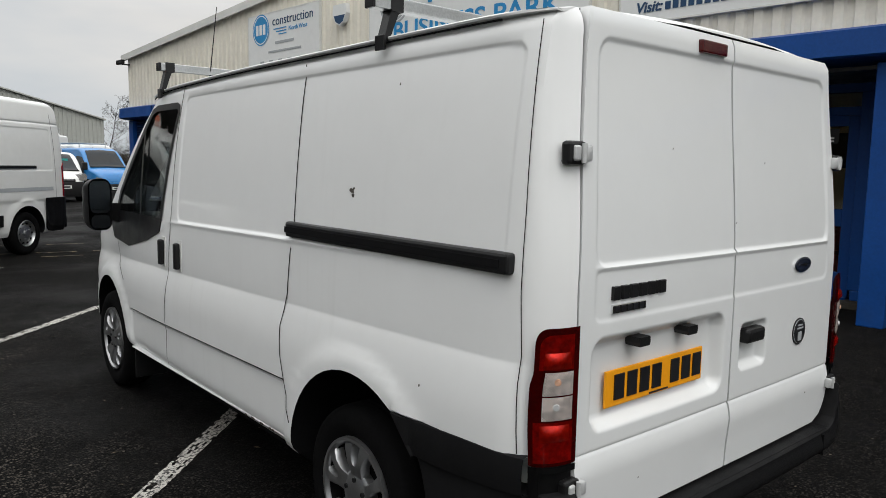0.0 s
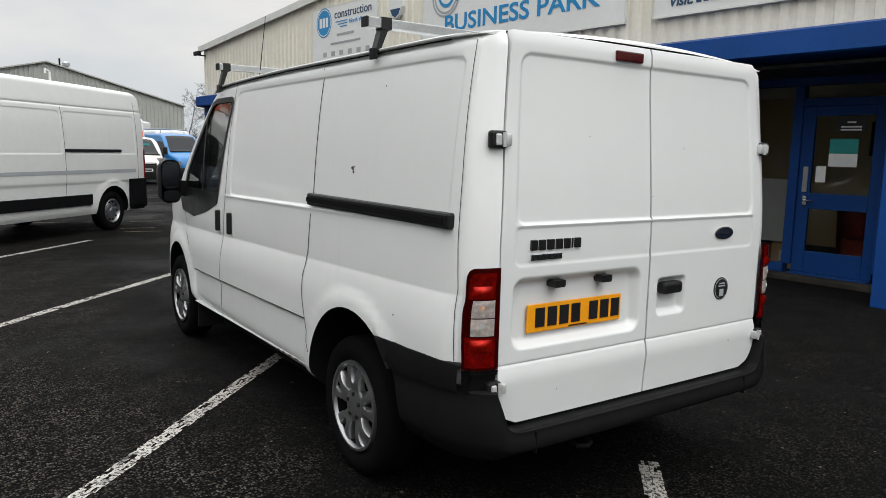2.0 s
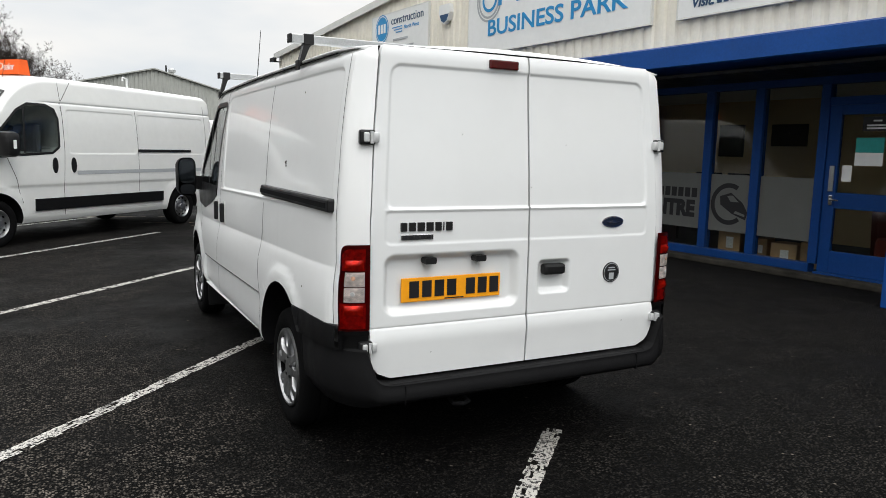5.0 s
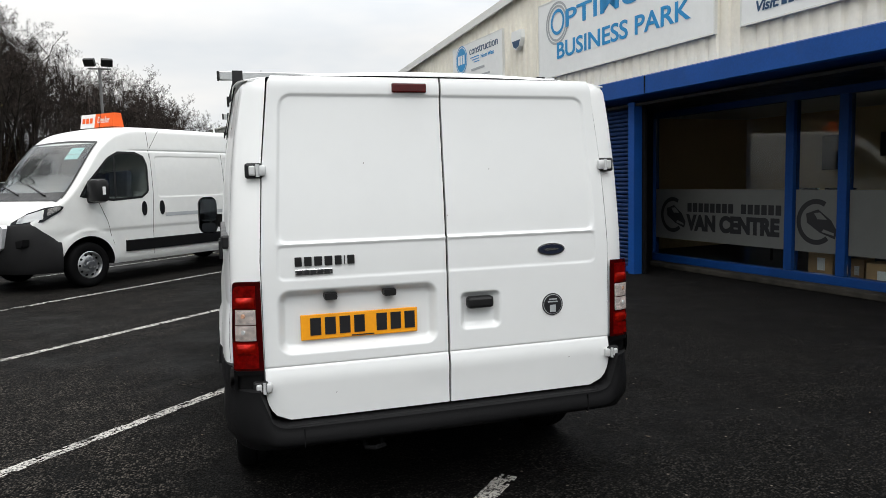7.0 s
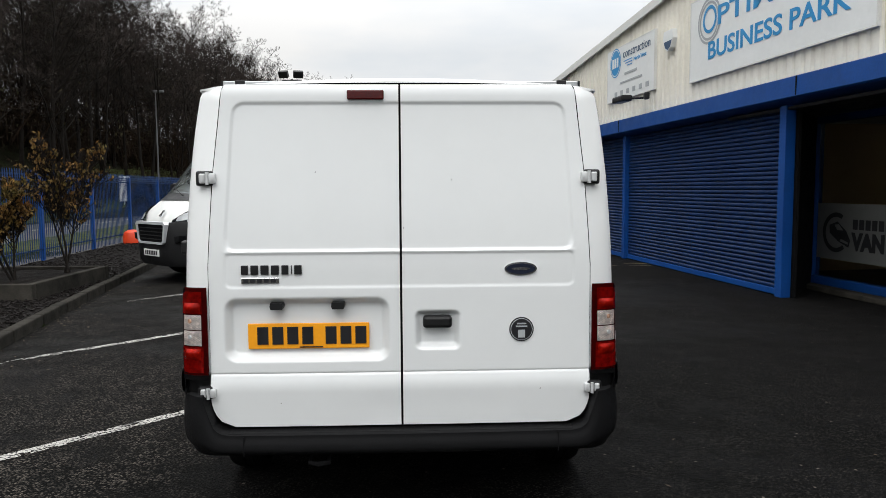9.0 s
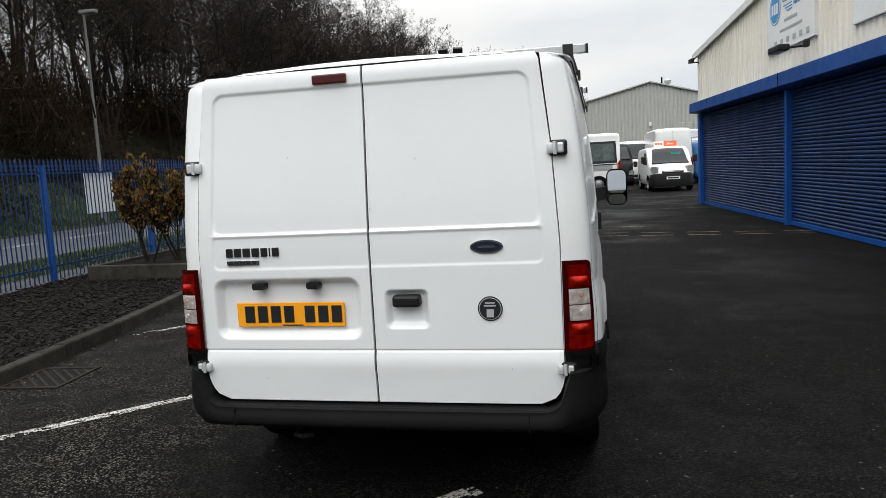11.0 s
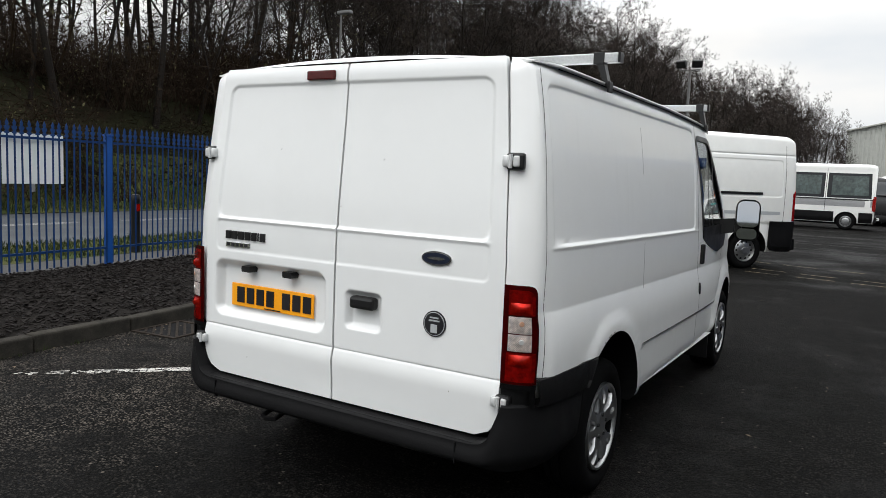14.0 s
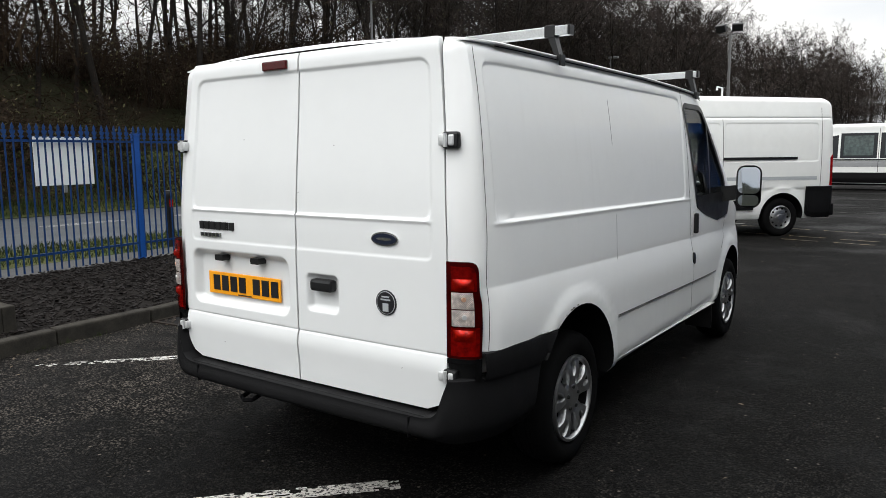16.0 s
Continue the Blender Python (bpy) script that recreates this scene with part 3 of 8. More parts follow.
# drain grate beside the kerb
drain = thing("drain_grate", pose(-1.09, 3.1, 0.0, 0, 0, 6), "rusty cast iron road drain grate set in tarmac", "drain")
bm = boxes((-0.26, 0.26, -0.29, 0.29, -0.02, 0.003))
part("pit", bm, SEAM, drain, "dark pit under the grate")
bm = boxes((-0.26, 0.26, -0.29, -0.25, -0.01, 0.012, 0.004), (-0.26, 0.26, 0.25, 0.29, -0.01, 0.012, 0.004),
           (-0.26, -0.225, -0.25, 0.25, -0.01, 0.012, 0.004), (0.225, 0.26, -0.25, 0.25, -0.01, 0.012, 0.004))
part("frame", bm, IRON, drain)
DIAG = pose(0, 0, 0, 0, 0, 45)
for i in range(-4, 5):
    d = i * 0.066
    ln = 0.33 - abs(d)
    bm = bmesh.new()
    box(bm, d - 0.012, d + 0.012, -ln, ln, -0.008, 0.009, 0.003, DIAG)
    part("bar", bm, IRON, drain)


# ---- the trade unit with shop front and roller shutters ----
# local frame: x into the building, y along the front, z up
BM = pose(8.07, 0.807, 0, 0, 0, 5.71)
unit = thing("trade_unit", BM, "cream clad trade unit with blue fascia and roller shutters", "building")


def roof_z(s):
    return 5.62 - 0.0775 * abs(s - 3.0)


# ribbed cladding above the fascia
bm = bmesh.new()
cols = []
s = -14.0
while s < 20.1:
    for ds, dx in ((0.0, 0.0), (0.095, 0.0), (0.12, 0.032), (0.175, 0.032)):
        cols.append((s + ds, dx))
    s += 0.2
cols = [c for c in cols if c[0] < 20.1] + [(20.1, 0.0)]
grid(bm, [[(dx, sy, 2.72) for sy, dx in cols], [(dx, sy, roof_z(sy)) for sy, dx in cols]])
part("cladding", bm, CREAM, unit, "cream vertical ribbed metal cladding")
bm = bmesh.new()
prism(bm, [(20.1, 0.0), (20.1, roof_z(20.1) - 0.02), (3, 5.58), (-14, roof_z(-14) - 0.02), (-14, 0), (-14, 2.7), (20.0, 2.7), (20.0, 0.0)], "x", 0.04, 0.2)
part("front_wall", bm, CREAM, unit)
part("end_wall", boxes((0.2, 24, 19.9, 20.1, 0, 4.28)), CREAM, unit)
part("end_wall", boxes((0.2, 24, -14, -13.8, 0, 4.28)), CREAM, unit)
part("back_wall", boxes((23.8, 24, -13.8, 19.9, 0, 4.28)), CREAM, unit)
bm = bmesh.new()
prism(bm, [(20.3, 4.28), (3, 5.62), (-14.2, 4.28), (-14.2, 4.36), (3, 5.70), (20.3, 4.36)], "x", -0.05, 24.1)
part("roof", bm, GREYCLAD, unit, "shallow pitched metal roof")
bm = bmesh.new()
for a, c in ((20.32, 3.0), (3.0, -14.2)):
    za, zc = roof_z(a) + 0.09, roof_z(c) + 0.09
    prism(bm, [(a, za - 0.16), (c, zc - 0.16), (c, zc), (a, za)], "x", -0.10, -0.052)
part("verge_trim", bm, CREAM_TRIM, unit, "pale flashing along the roof edge")
bm = bmesh.new()
prism(bm, [(-0.03, 2.985), (-0.21, 2.935), (-0.22, 2.685), (-0.19, 2.665), (0.3, 2.60), (0.3, 2.985)], "y", -14.0, 20.25)
part("fascia", bm, BLUE_STEEL, unit, "blue metal fascia canopy above the shop front")
for s in (6.55, 0.6, -5.4, 12.6, 18.2):
    part("fascia_joint", boxes((-0.223, -0.05, s, s + 0.02, 2.69, 2.935)), SEAM, unit)
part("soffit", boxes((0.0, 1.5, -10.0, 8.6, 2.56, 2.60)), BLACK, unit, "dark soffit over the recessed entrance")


# roller shutters
def shutter(s0, s1):
    sh = thing("roller_shutter", BM, "closed blue metal roller shutter of narrow slats", "shutter", "roller shutters")
    prof = [(0.012, 0.0), (-0.014, 0.010), (-0.022, 0.026), (-0.020, 0.044), (-0.004, 0.060), (0.012, 0.066)]
    bm = bmesh.new()
    rows = [[(0.085 + dx, s0 + 0.03, z), (0.085 + dx, s1 - 0.03, z)] for dx, z in prof]
    grid(bm, rows, True)
    me = to_mesh("slat", bm, BLUE_SHUT)
    z = 0.10
    while z < 2.58:
        o = new("slat", me)
        o.parent = sh
        o.location = (0, 0, z)
        z += 0.066
    part("bottom_bar", boxes((0.05, 0.10, s0 + 0.02, s1 - 0.02, 0.012, 0.10, 0.006)), BLUE_STEEL, sh)
    return sh


shutter(7.2, 12.72)
shutter(12.86, 19.85)
for s0, s1 in ((7.05, 7.2), (12.72, 12.86), (19.85, 20.12)):
    part("shutter_post", boxes((-0.02, 0.13, s0, s1, 0, 2.62, 0.008)), BLUE_STEEL, unit, "blue steel guide post")
part("shutter_back", boxes((0.14, 0.18, 7.0, 20.0, 0, 2.6)), SEAM, unit)

# recessed shop front: glazing plane, frames, plinth
GX = 1.15
shop = thing("shop_front", BM, "recessed blue framed shop front with frosted glazing", "shop front")
part("plinth", boxes((0.86, 1.3, -9.0, 8.25, 0.0, 0.075, 0.012)), KERB, shop, "low grey concrete plinth")
part("cill", boxes((GX - 0.09, GX + 0.06, 3.5, 8.1, 0.075, 0.19, 0.008)), BLUE_SHADED, shop)
part("cill", boxes((GX - 0.09, GX + 0.06, -9.0, 2.42, 0.075, 0.19, 0.008)), BLUE_SHADED, shop)
part("head", boxes((GX - 0.05, GX + 0.06, -9.0, 8.1, 2.46, 2.58, 0.008)), BLUE_SHADED, shop)
for s0, w in ((7.98, 0.16), (5.13, 0.13), (4.33, 0.13), (3.42, 0.12), (2.30, 0.16), (-0.4, 0.13), (-3.2, 0.13), (-6.0, 0.13)):
    part("mullion", boxes((GX - 0.06, GX + 0.07, s0, s0 + w, 0.19, 2.46, 0.006)), BLUE_SHADED, shop)
for s0, s1 in ((5.26, 7.98), (4.46, 5.13), (3.54, 4.33), (-0.27, 2.30), (-3.07, -0.4), (-5.87, -3.2)):
    g = part("pane", boxes((GX, GX + 0.01, s0, s1, 0.19, 2.46)), SHOPGLASS, shop, "shop window glass")
    g.visible_shadow = False
    part("frosted_film", boxes((GX - 0.004, GX - 0.001, s0 + 0.01, s1 - 0.01, 0.46, 1.28)), FROST, shop, "grey frosted film band")
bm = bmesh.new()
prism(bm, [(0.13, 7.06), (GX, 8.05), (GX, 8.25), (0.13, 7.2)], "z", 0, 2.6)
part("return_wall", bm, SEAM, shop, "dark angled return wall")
part("pillar", boxes((-0.04, 0.22, 1.80, 2.05, 0, 2.62, 0.012)), BLUE_STEEL, shop, "blue square steel pillar")
part("pillar", boxes((-0.04, 0.22, -6.2, -5.95, 0, 2.62, 0.012)), BLUE_STEEL, shop)

# shop door
door = thing("shop_door", BM, "closed blue framed glass shop door with notices", "door")
for n, b in (("stile", (GX - 0.03, GX + 0.03, 3.27, 3.42, 0.10, 2.2, 0.006)), ("stile", (GX - 0.03, GX + 0.03, 2.46, 2.58, 0.10, 2.2, 0.006)),
             ("top_rail", (GX - 0.03, GX + 0.03, 2.58, 3.27, 2.08, 2.2, 0.006)), ("mid_rail", (GX - 0.03, GX + 0.03, 2.58, 3.27, 0.92, 1.12, 0.006)),
             ("bottom_rail", (GX - 0.03, GX + 0.03, 2.58, 3.27, 0.10, 0.38, 0.006)), ("door_frame_head", (GX - 0.05, GX + 0.05, 2.46, 3.42, 2.2, 2.30, 0.006)),
             ("threshold", (GX - 0.12, GX + 0.05, 2.46, 3.42, 0.075, 0.10, 0.004))):
    part(n, boxes(b), BLUE_SHADED, door)
for z0, z1 in ((1.12, 2.08), (0.38, 0.92), (2.30, 2.46)):
    g = part("pane", boxes((GX - 0.004, GX + 0.004, 2.58 if z0 < 2.2 else 2.46, 3.27 if z0 < 2.2 else 3.42, z0, z1)), SHOPGLASS, door, "door glass")
    g.visible_shadow = False
bm = boxes((GX - 0.045, GX - 0.03, 3.30, 3.36, 1.13, 1.45, 0.004))
part("push_plate", bm, STEEL, door, "brushed metal plate")
bm = boxes((GX - 0.05, GX - 0.03, 3.29, 3.34, 0.96, 1.08, 0.004))
rod(bm, (GX - 0.03, 3.31, 1.03), (GX - 0.085, 3.31, 1.03), 0.010)
rod(bm, (GX - 0.08, 3.32, 1.03), (GX - 0.08, 3.19, 1.02), 0.010)
part("lever_handle", bm, CHROME, door, "metal lever handle")
TEAL = mat("teal_print", (0.02, 0.30, 0.28), 0.5)
part("notice", boxes((GX - 0.008, GX - 0.005, 2.75, 3.08, 1.62, 1.80)), TEAL, door, "teal topped paper notice")
part("notice", boxes((GX - 0.008, GX - 0.005, 2.75, 3.08, 1.46, 1.618)), SIGNWHITE, door)
part("notice", boxes((GX - 0.008, GX - 0.005, 3.10, 3.22, 1.26, 1.46)), SIGNWHITE, door, "small white printed notice")
part("notice", boxes((GX - 0.008, GX - 0.005, 2.68, 3.02, 1.88, 2.05)), INK, door, "dark notice with pale words")
for z, w in ((2.00, 0.10), (1.945, 0.24), (1.91, 0.24)):
    part("print_bar", boxes((GX - 0.010, GX - 0.0085, 2.85 - w / 2, 2.85 + w / 2, z - 0.010, z + 0.010)), SIGNWHITE, door)

# writing and round emblem on the frosted film
FILM = pose(GX - 0.006, 0, 0, 90, 0, -90)   # text runs towards smaller y, facing out


def film_text(text, s_left, z, size, width, name="letter", shear=0.0):
    return words(name, text, size, FILM @ pose(-s_left, z, 0), INK, shop, 0.001, shear, 0.02, width)


film_text("VAN CENTRE", 7.20, 0.64, 0.32, 1.85)
for k in range(15):
    if k != 8:
        part("print_bar", boxes((GX - 0.008, GX - 0.006, 7.20 - k * 0.125 - 0.095, 7.20 - k * 0.125, 0.92, 1.06)), INK, shop)


def emblem(sc, zc, r):
    bm = bmesh.new()
    n = 26
    pts = [(math.radians(60 + 250 * i / n)) for i in range(n + 1)]
    grid(bm, [[(GX - 0.007, sc - math.cos(a) * q * r, zc + math.sin(a) * q * r) for q in (0.78, 1.0)] for a in pts])
    prism(bm, [(sc + 0.5 * r, zc + 0.35 * r), (sc - 0.1 * r, zc + 0.55 * r), (sc - 0.75 * r, zc + 0.1 * r), (sc - 1.05 * r, zc - 0.35 * r),
               (sc - 0.95 * r, zc - 0.7 * r), (sc - 0.2 * r, zc - 0.45 * r), (sc + 0.45 * r, zc - 0.05 * r)], "x", GX - 0.008, GX - 0.006)
    part("emblem", bm, INK, shop, "round black van emblem on film")
    bm = bmesh.new()
    prism(bm, [(sc + 0.1 * r, zc + 0.38 * r), (sc - 0.2 * r, zc + 0.42 * r), (sc - 0.55 * r, zc + 0.12 * r), (sc - 0.1 * r, zc + 0.12 * r)], "x", GX - 0.010, GX - 0.0085)
    part("emblem_window", bm, FROST, shop)
    bm = bmesh.new()
    prism(bm, [(sc - 0.4 * r, zc - 0.3 * r), (sc - 0.9 * r, zc - 0.45 * r), (sc - 0.9 * r, zc - 0.55 * r), (sc - 0.3 * r, zc - 0.42 * r)], "x", GX - 0.010, GX - 0.0085)
    part("emblem_window", bm, FROST, shop)


emblem(7.55, 0.86, 0.29)
emblem(4.80, 0.86, 0.30)

# the room behind the glass
room = thing("showroom", BM, "dim ochre walled showroom behind the glass", kind="structure")
part("room_wall", boxes((4.6, 4.7, -9, 9.5, 0, 2.7)), ROOMWALL, room, "plain ochre wall")
part("room_wall", boxes((1.3, 4.6, 9.4, 9.5, 0, 2.7)), ROOMWALL, room)
part("room_wall", boxes((1.3, 4.6, -9, -8.9, 0, 2.7)), ROOMWALL, room)
part("room_floor", boxes((1.3, 4.6, -8.9, 9.4, 0.0, 0.07)), ROOMFLOOR, room)
part("room_ceiling", boxes((1.3, 4.7, -9, 9.5, 2.6, 2.68)), SIGNWHITE, room)
for s, z, w, h in ((7.3, 1.85, 0.55, 0.62), (6.1, 1.95, 0.7, 0.4), (3.6, 1.9, 0.5, 0.55), (2.1, 1.75, 0.75, 0.8), (0.5, 1.8, 0.6, 0.5), (-1.6, 1.8, 0.6, 0.7)):
    f = thing("wall_picture", BM, "dark picture hung on the showroom wall", "picture", "showroom pictures")
    part("frame", boxes((4.56, 4.598, s - w / 2, s + w / 2, z - h / 2, z + h / 2, 0.006)), INK, f)
    part("print", boxes((4.553, 4.558, s - w / 2 + 0.04, s + w / 2 - 0.04, z - h / 2 + 0.04, z + h / 2 - 0.04)), CABIN, f)


def carton(s, x, w, h, d):
    c = thing("cardboard_box", BM @ pose(x, s, 0.07, 0, 0, 8), "brown cardboard box standing by the shop window", "box", "window boxes")
    part("carton", boxes((-d / 2, d / 2, -w / 2, w / 2, 0, h, 0.006)), CARD, c)
    part("paper_label", boxes((-d / 2 - 0.004, -d / 2 - 0.001, -w * 0.2, w * 0.12, h * 0.3, h * 0.7)), SIGNWHITE, c)


for row in ((4.95, 1.55, 0.34, 0.42, 0.3), (4.05, 1.5, 0.36, 0.30, 0.3), (3.72, 1.6, 0.28, 0.34, 0.3), (4.55, 1.7, 0.2, 0.3, 0.25)):
    carton(*row)


def desk(s, x):
    d = thing("office_desk", BM @ pose(x, s, 0.07), "dark office desk inside the showroom", "desk", "office desks")
    part("desktop", boxes((-0.35, 0.35, -0.7, 0.7, 0.70, 0.73, 0.006)), CABIN, d)
    for sx in (-0.3, 0.3):
        for sy in (-0.65, 0.65):
            bm = bmesh.new()
            rod(bm, (sx, sy, 0), (sx, sy, 0.70), 0.025)
            part("leg", bm, BLACK, d)
    for sy in (-0.35, 0.3):
        mo = thing("computer_monitor", BM @ pose(x, s + sy, 0.80), "black desktop monitor on a desk", "monitor", "monitors")
        part("screen", boxes((-0.02, 0.02, -0.26, 0.26, 0.12, 0.46, 0.008)), BLACK, mo)
        part("foot", boxes((-0.09, 0.09, -0.1, 0.1, 0, 0.015, 0.004), (-0.015, 0.015, -0.03, 0.03, 0.015, 0.14)), BLACK, mo)


desk(6.2, 2.9)
desk(0.6, 2.8)
REDSEAT = mat("red_chair_cloth", (0.22, 0.03, 0.015), 0.8, vary=0.15)
ch = thing("tub_chair", BM @ pose(2.3, 2.95, 0.07), "dull red tub chair inside the door", "chair")
bm = bmesh.new()
lathe(bm, [(0.02, 0.42), (0.30, 0.42), (0.32, 0.36), (0.32, 0.10), (0.28, 0.06), (0.02, 0.06)], 20, "Z")
part("seat", bm, REDSEAT, ch, smooth=True)
bm = bmesh.new()
grid(bm, [[((0.36 + o) * math.cos(a), (0.36 + o) * math.sin(a), z) for o, z in ((0, 0.1), (0.02, 0.5), (0.03, 0.78), (-0.03, 0.80), (-0.05, 0.5), (-0.05, 0.1))]
          for a in (radians(-110 + 220 * i / 16) for i in range(17))])
part("backrest", bm, REDSEAT, ch, smooth=True)
# ---- signs on the cladding ----
WALLTXT = pose(0, 0, 0, 90, 0, -90)


def sign(s0, s1, z0, z1, label, name="sign_board"):
    sg = thing(name, BM, label, "sign", "wall signs")
    part("panel", boxes((-0.045, -0.003, s0, s1, z0, z1, 0.004)), SIGNWHITE, sg)
    part("edge_trim", boxes((-0.05, -0.001, s0 - 0.02, s0, z0 - 0.02, z1 + 0.02), (-0.05, -0.001, s1, s1 + 0.02, z0 - 0.02, z1 + 0.02),
                            (-0.05, -0.001, s0, s1, z0 - 0.02, z0), (-0.05, -0.001, s0, s1, z1, z1 + 0.02)), CREAM_TRIM, sg)
    return sg


def put(sg, text, s_left, z, size, material, width=None, shear=0.0, weight=0.0, space=1.0):
    return words("letter", text, size, pose(-0.050, 0, 0) @ WALLTXT @ pose(-s_left, z, 0), material, sg, 0.003, shear, weight, width, space)


def bar(sg, s_left, s_right, z0, z1, material, name="print_bar"):
    return part(name, boxes((-0.052, -0.046, s_right, s_left, z0, z1)), material, sg)


def disc(sg, sc, zc, r, material, name, x=-0.052, r0=0.0):
    bm = bmesh.new()
    n = 36
    if r0:
        grid(bm, [[(x, sc + math.cos(a) * q, zc + math.sin(a) * q) for q in (r0, r)] for a in (2 * math.pi * i / n for i in range(n + 1))])
    else:
        bm.faces.new([bm.verts.new((x, sc + math.cos(2 * math.pi * i / n) * r, zc + math.sin(2 * math.pi * i / n) * r)) for i in range(n)][::-1])
    return part(name, bm, material, sg)


s1 = sign(11.27, 13.75, 3.42, 4.52, "white board with a blue disc and construction lettering")
disc(s1, 13.27, 4.225, 0.31, SIGNBLUE, "disc")
disc(s1, 13.27, 4.225, 0.285, SIGNWHITE, "disc_ring", -0.0535, 0.265)
for k in range(3):
    bar(s1, 13.45 - k * 0.13, 13.36 - k * 0.13, 4.125, 4.325, SIGNWHITE).location.x = -0.004
put(s1, "construction", 12.85, 4.265, 0.25, SIGNNAVY, 1.38)
put(s1, "North West", 12.27, 4.115, 0.12, SIGNBLUE, 0.62)
for k in range(3):
    bar(s1, 12.80 - k * 0.09, 12.35, 4.18 - k * 0.055, 4.20 - k * 0.055, SIGNBLUE)
bar(s1, 12.75, 12.1, 3.90, 3.95, SIGNGREY)
bar(s1, 13.0, 11.85, 3.74, 3.78, SIGNGREY)
for k in range(6):
    bar(s1, 13.3 - k * 0.33, 13.16 - k * 0.33, 3.50, 3.60, SIGNGREY)

s2 = sign(5.40, 9.80, 3.32, 4.62, "large white board lettered in blue with grey rings")
put(s2, "BUSINESS PARK", 9.205, 3.600, 0.385, SIGNBLUE, 3.36, 0.0, 0.006)
put(s2, "PTIMUM", 8.93, 4.09, 0.42, SIGNBLUE, 2.6, 0.0, 0.006)
disc(s2, 9.17, 4.21, 0.37, SIGNGREY, "ring", -0.050, 0.33)
disc(s2, 9.17, 4.21, 0.31, SIGNGREY, "ring", -0.050, 0.27)
disc(s2, 9.15, 4.23, 0.22, SIGNBLUE, "ring", -0.052, 0.165)

s3 = sign(0.9, 4.93, 3.32, 4.42, "white board with navy lettering and van emblem")
put(s3, "VAN CENTRE", 4.05, 3.72, 0.42, SIGNNAVY, 2.7, 0.2, 0.012)
put(s3, "Visit:", 4.72, 3.43, 0.17, SIGNNAVY, 0.34, 0.2, 0.004)
put(s3, "Call:", 2.62, 3.43, 0.17, SIGNNAVY, 0.26, 0.2, 0.004)
for k in range(17):
    bar(s3, 4.33 - k * 0.097, 4.26 - k * 0.097, 3.43, 3.43 + (0.12 if k % 4 == 1 else 0.09), SIGNNAVY)
for k in range(9):
    bar(s3, 2.28 - k * 0.105, 2.21 - k * 0.105, 3.43, 3.55, SIGNNAVY)
disc(s3, 4.46, 3.86, 0.26, SIGNBLUE, "emblem_ring", -0.052, 0.21)
bm = bmesh.new()
prism(bm, [(4.75, 3.74), (4.2, 3.66), (4.14, 3.78), (4.3, 3.88), (4.5, 3.93), (4.7, 3.88)], "x", -0.056, -0.047)
part("emblem", bm, SIGNBLUE, s3)

alarm = thing("alarm_box", BM, "white and navy alarm bell box on cladding", "alarm box")
bm = bmesh.new()
prism(bm, [(10.42, 4.36), (10.78, 4.36), (10.80, 4.20), (10.72, 4.05), (10.60, 3.99), (10.48, 4.05), (10.40, 4.20)], "x", -0.09, 0.0)
part("case", bm, SIGNWHITE, alarm)
bm = bmesh.new()
prism(bm, [(10.44, 4.17), (10.76, 4.17), (10.70, 4.06), (10.60, 4.015), (10.50, 4.06)], "x", -0.094, -0.09)
part("badge", bm, SIGNNAVY, alarm)
fl = thing("flood_light", BM, "black flood light on an arm under a sign", "flood light")
bm = bmesh.new()
rod(bm, (0.0, 11.7, 3.30), (-0.35, 11.75, 3.28), 0.02)
part("arm", bm, BLACK, fl)
part("lamp_head", boxes((-0.55, -0.33, 11.6, 12.15, 3.22, 3.34, 0.03)), BLACK, fl)
part("sensor", boxes((-0.2, -0.1, 11.3, 11.42, 3.22, 3.36, 0.03)), BLACK, fl)
cc = thing("security_camera", BM, "small black security camera on a wall bracket", "security camera")
bm = bmesh.new()
rod(bm, (-0.02, 19.95, 4.1), (-0.14, 20.15, 4.12), 0.02)
part("bracket", bm, BLACK, cc)
part("camera_body", boxes((-0.2, -0.1, 20.05, 20.42, 4.12, 4.24, 0.02)), BLACK, cc)


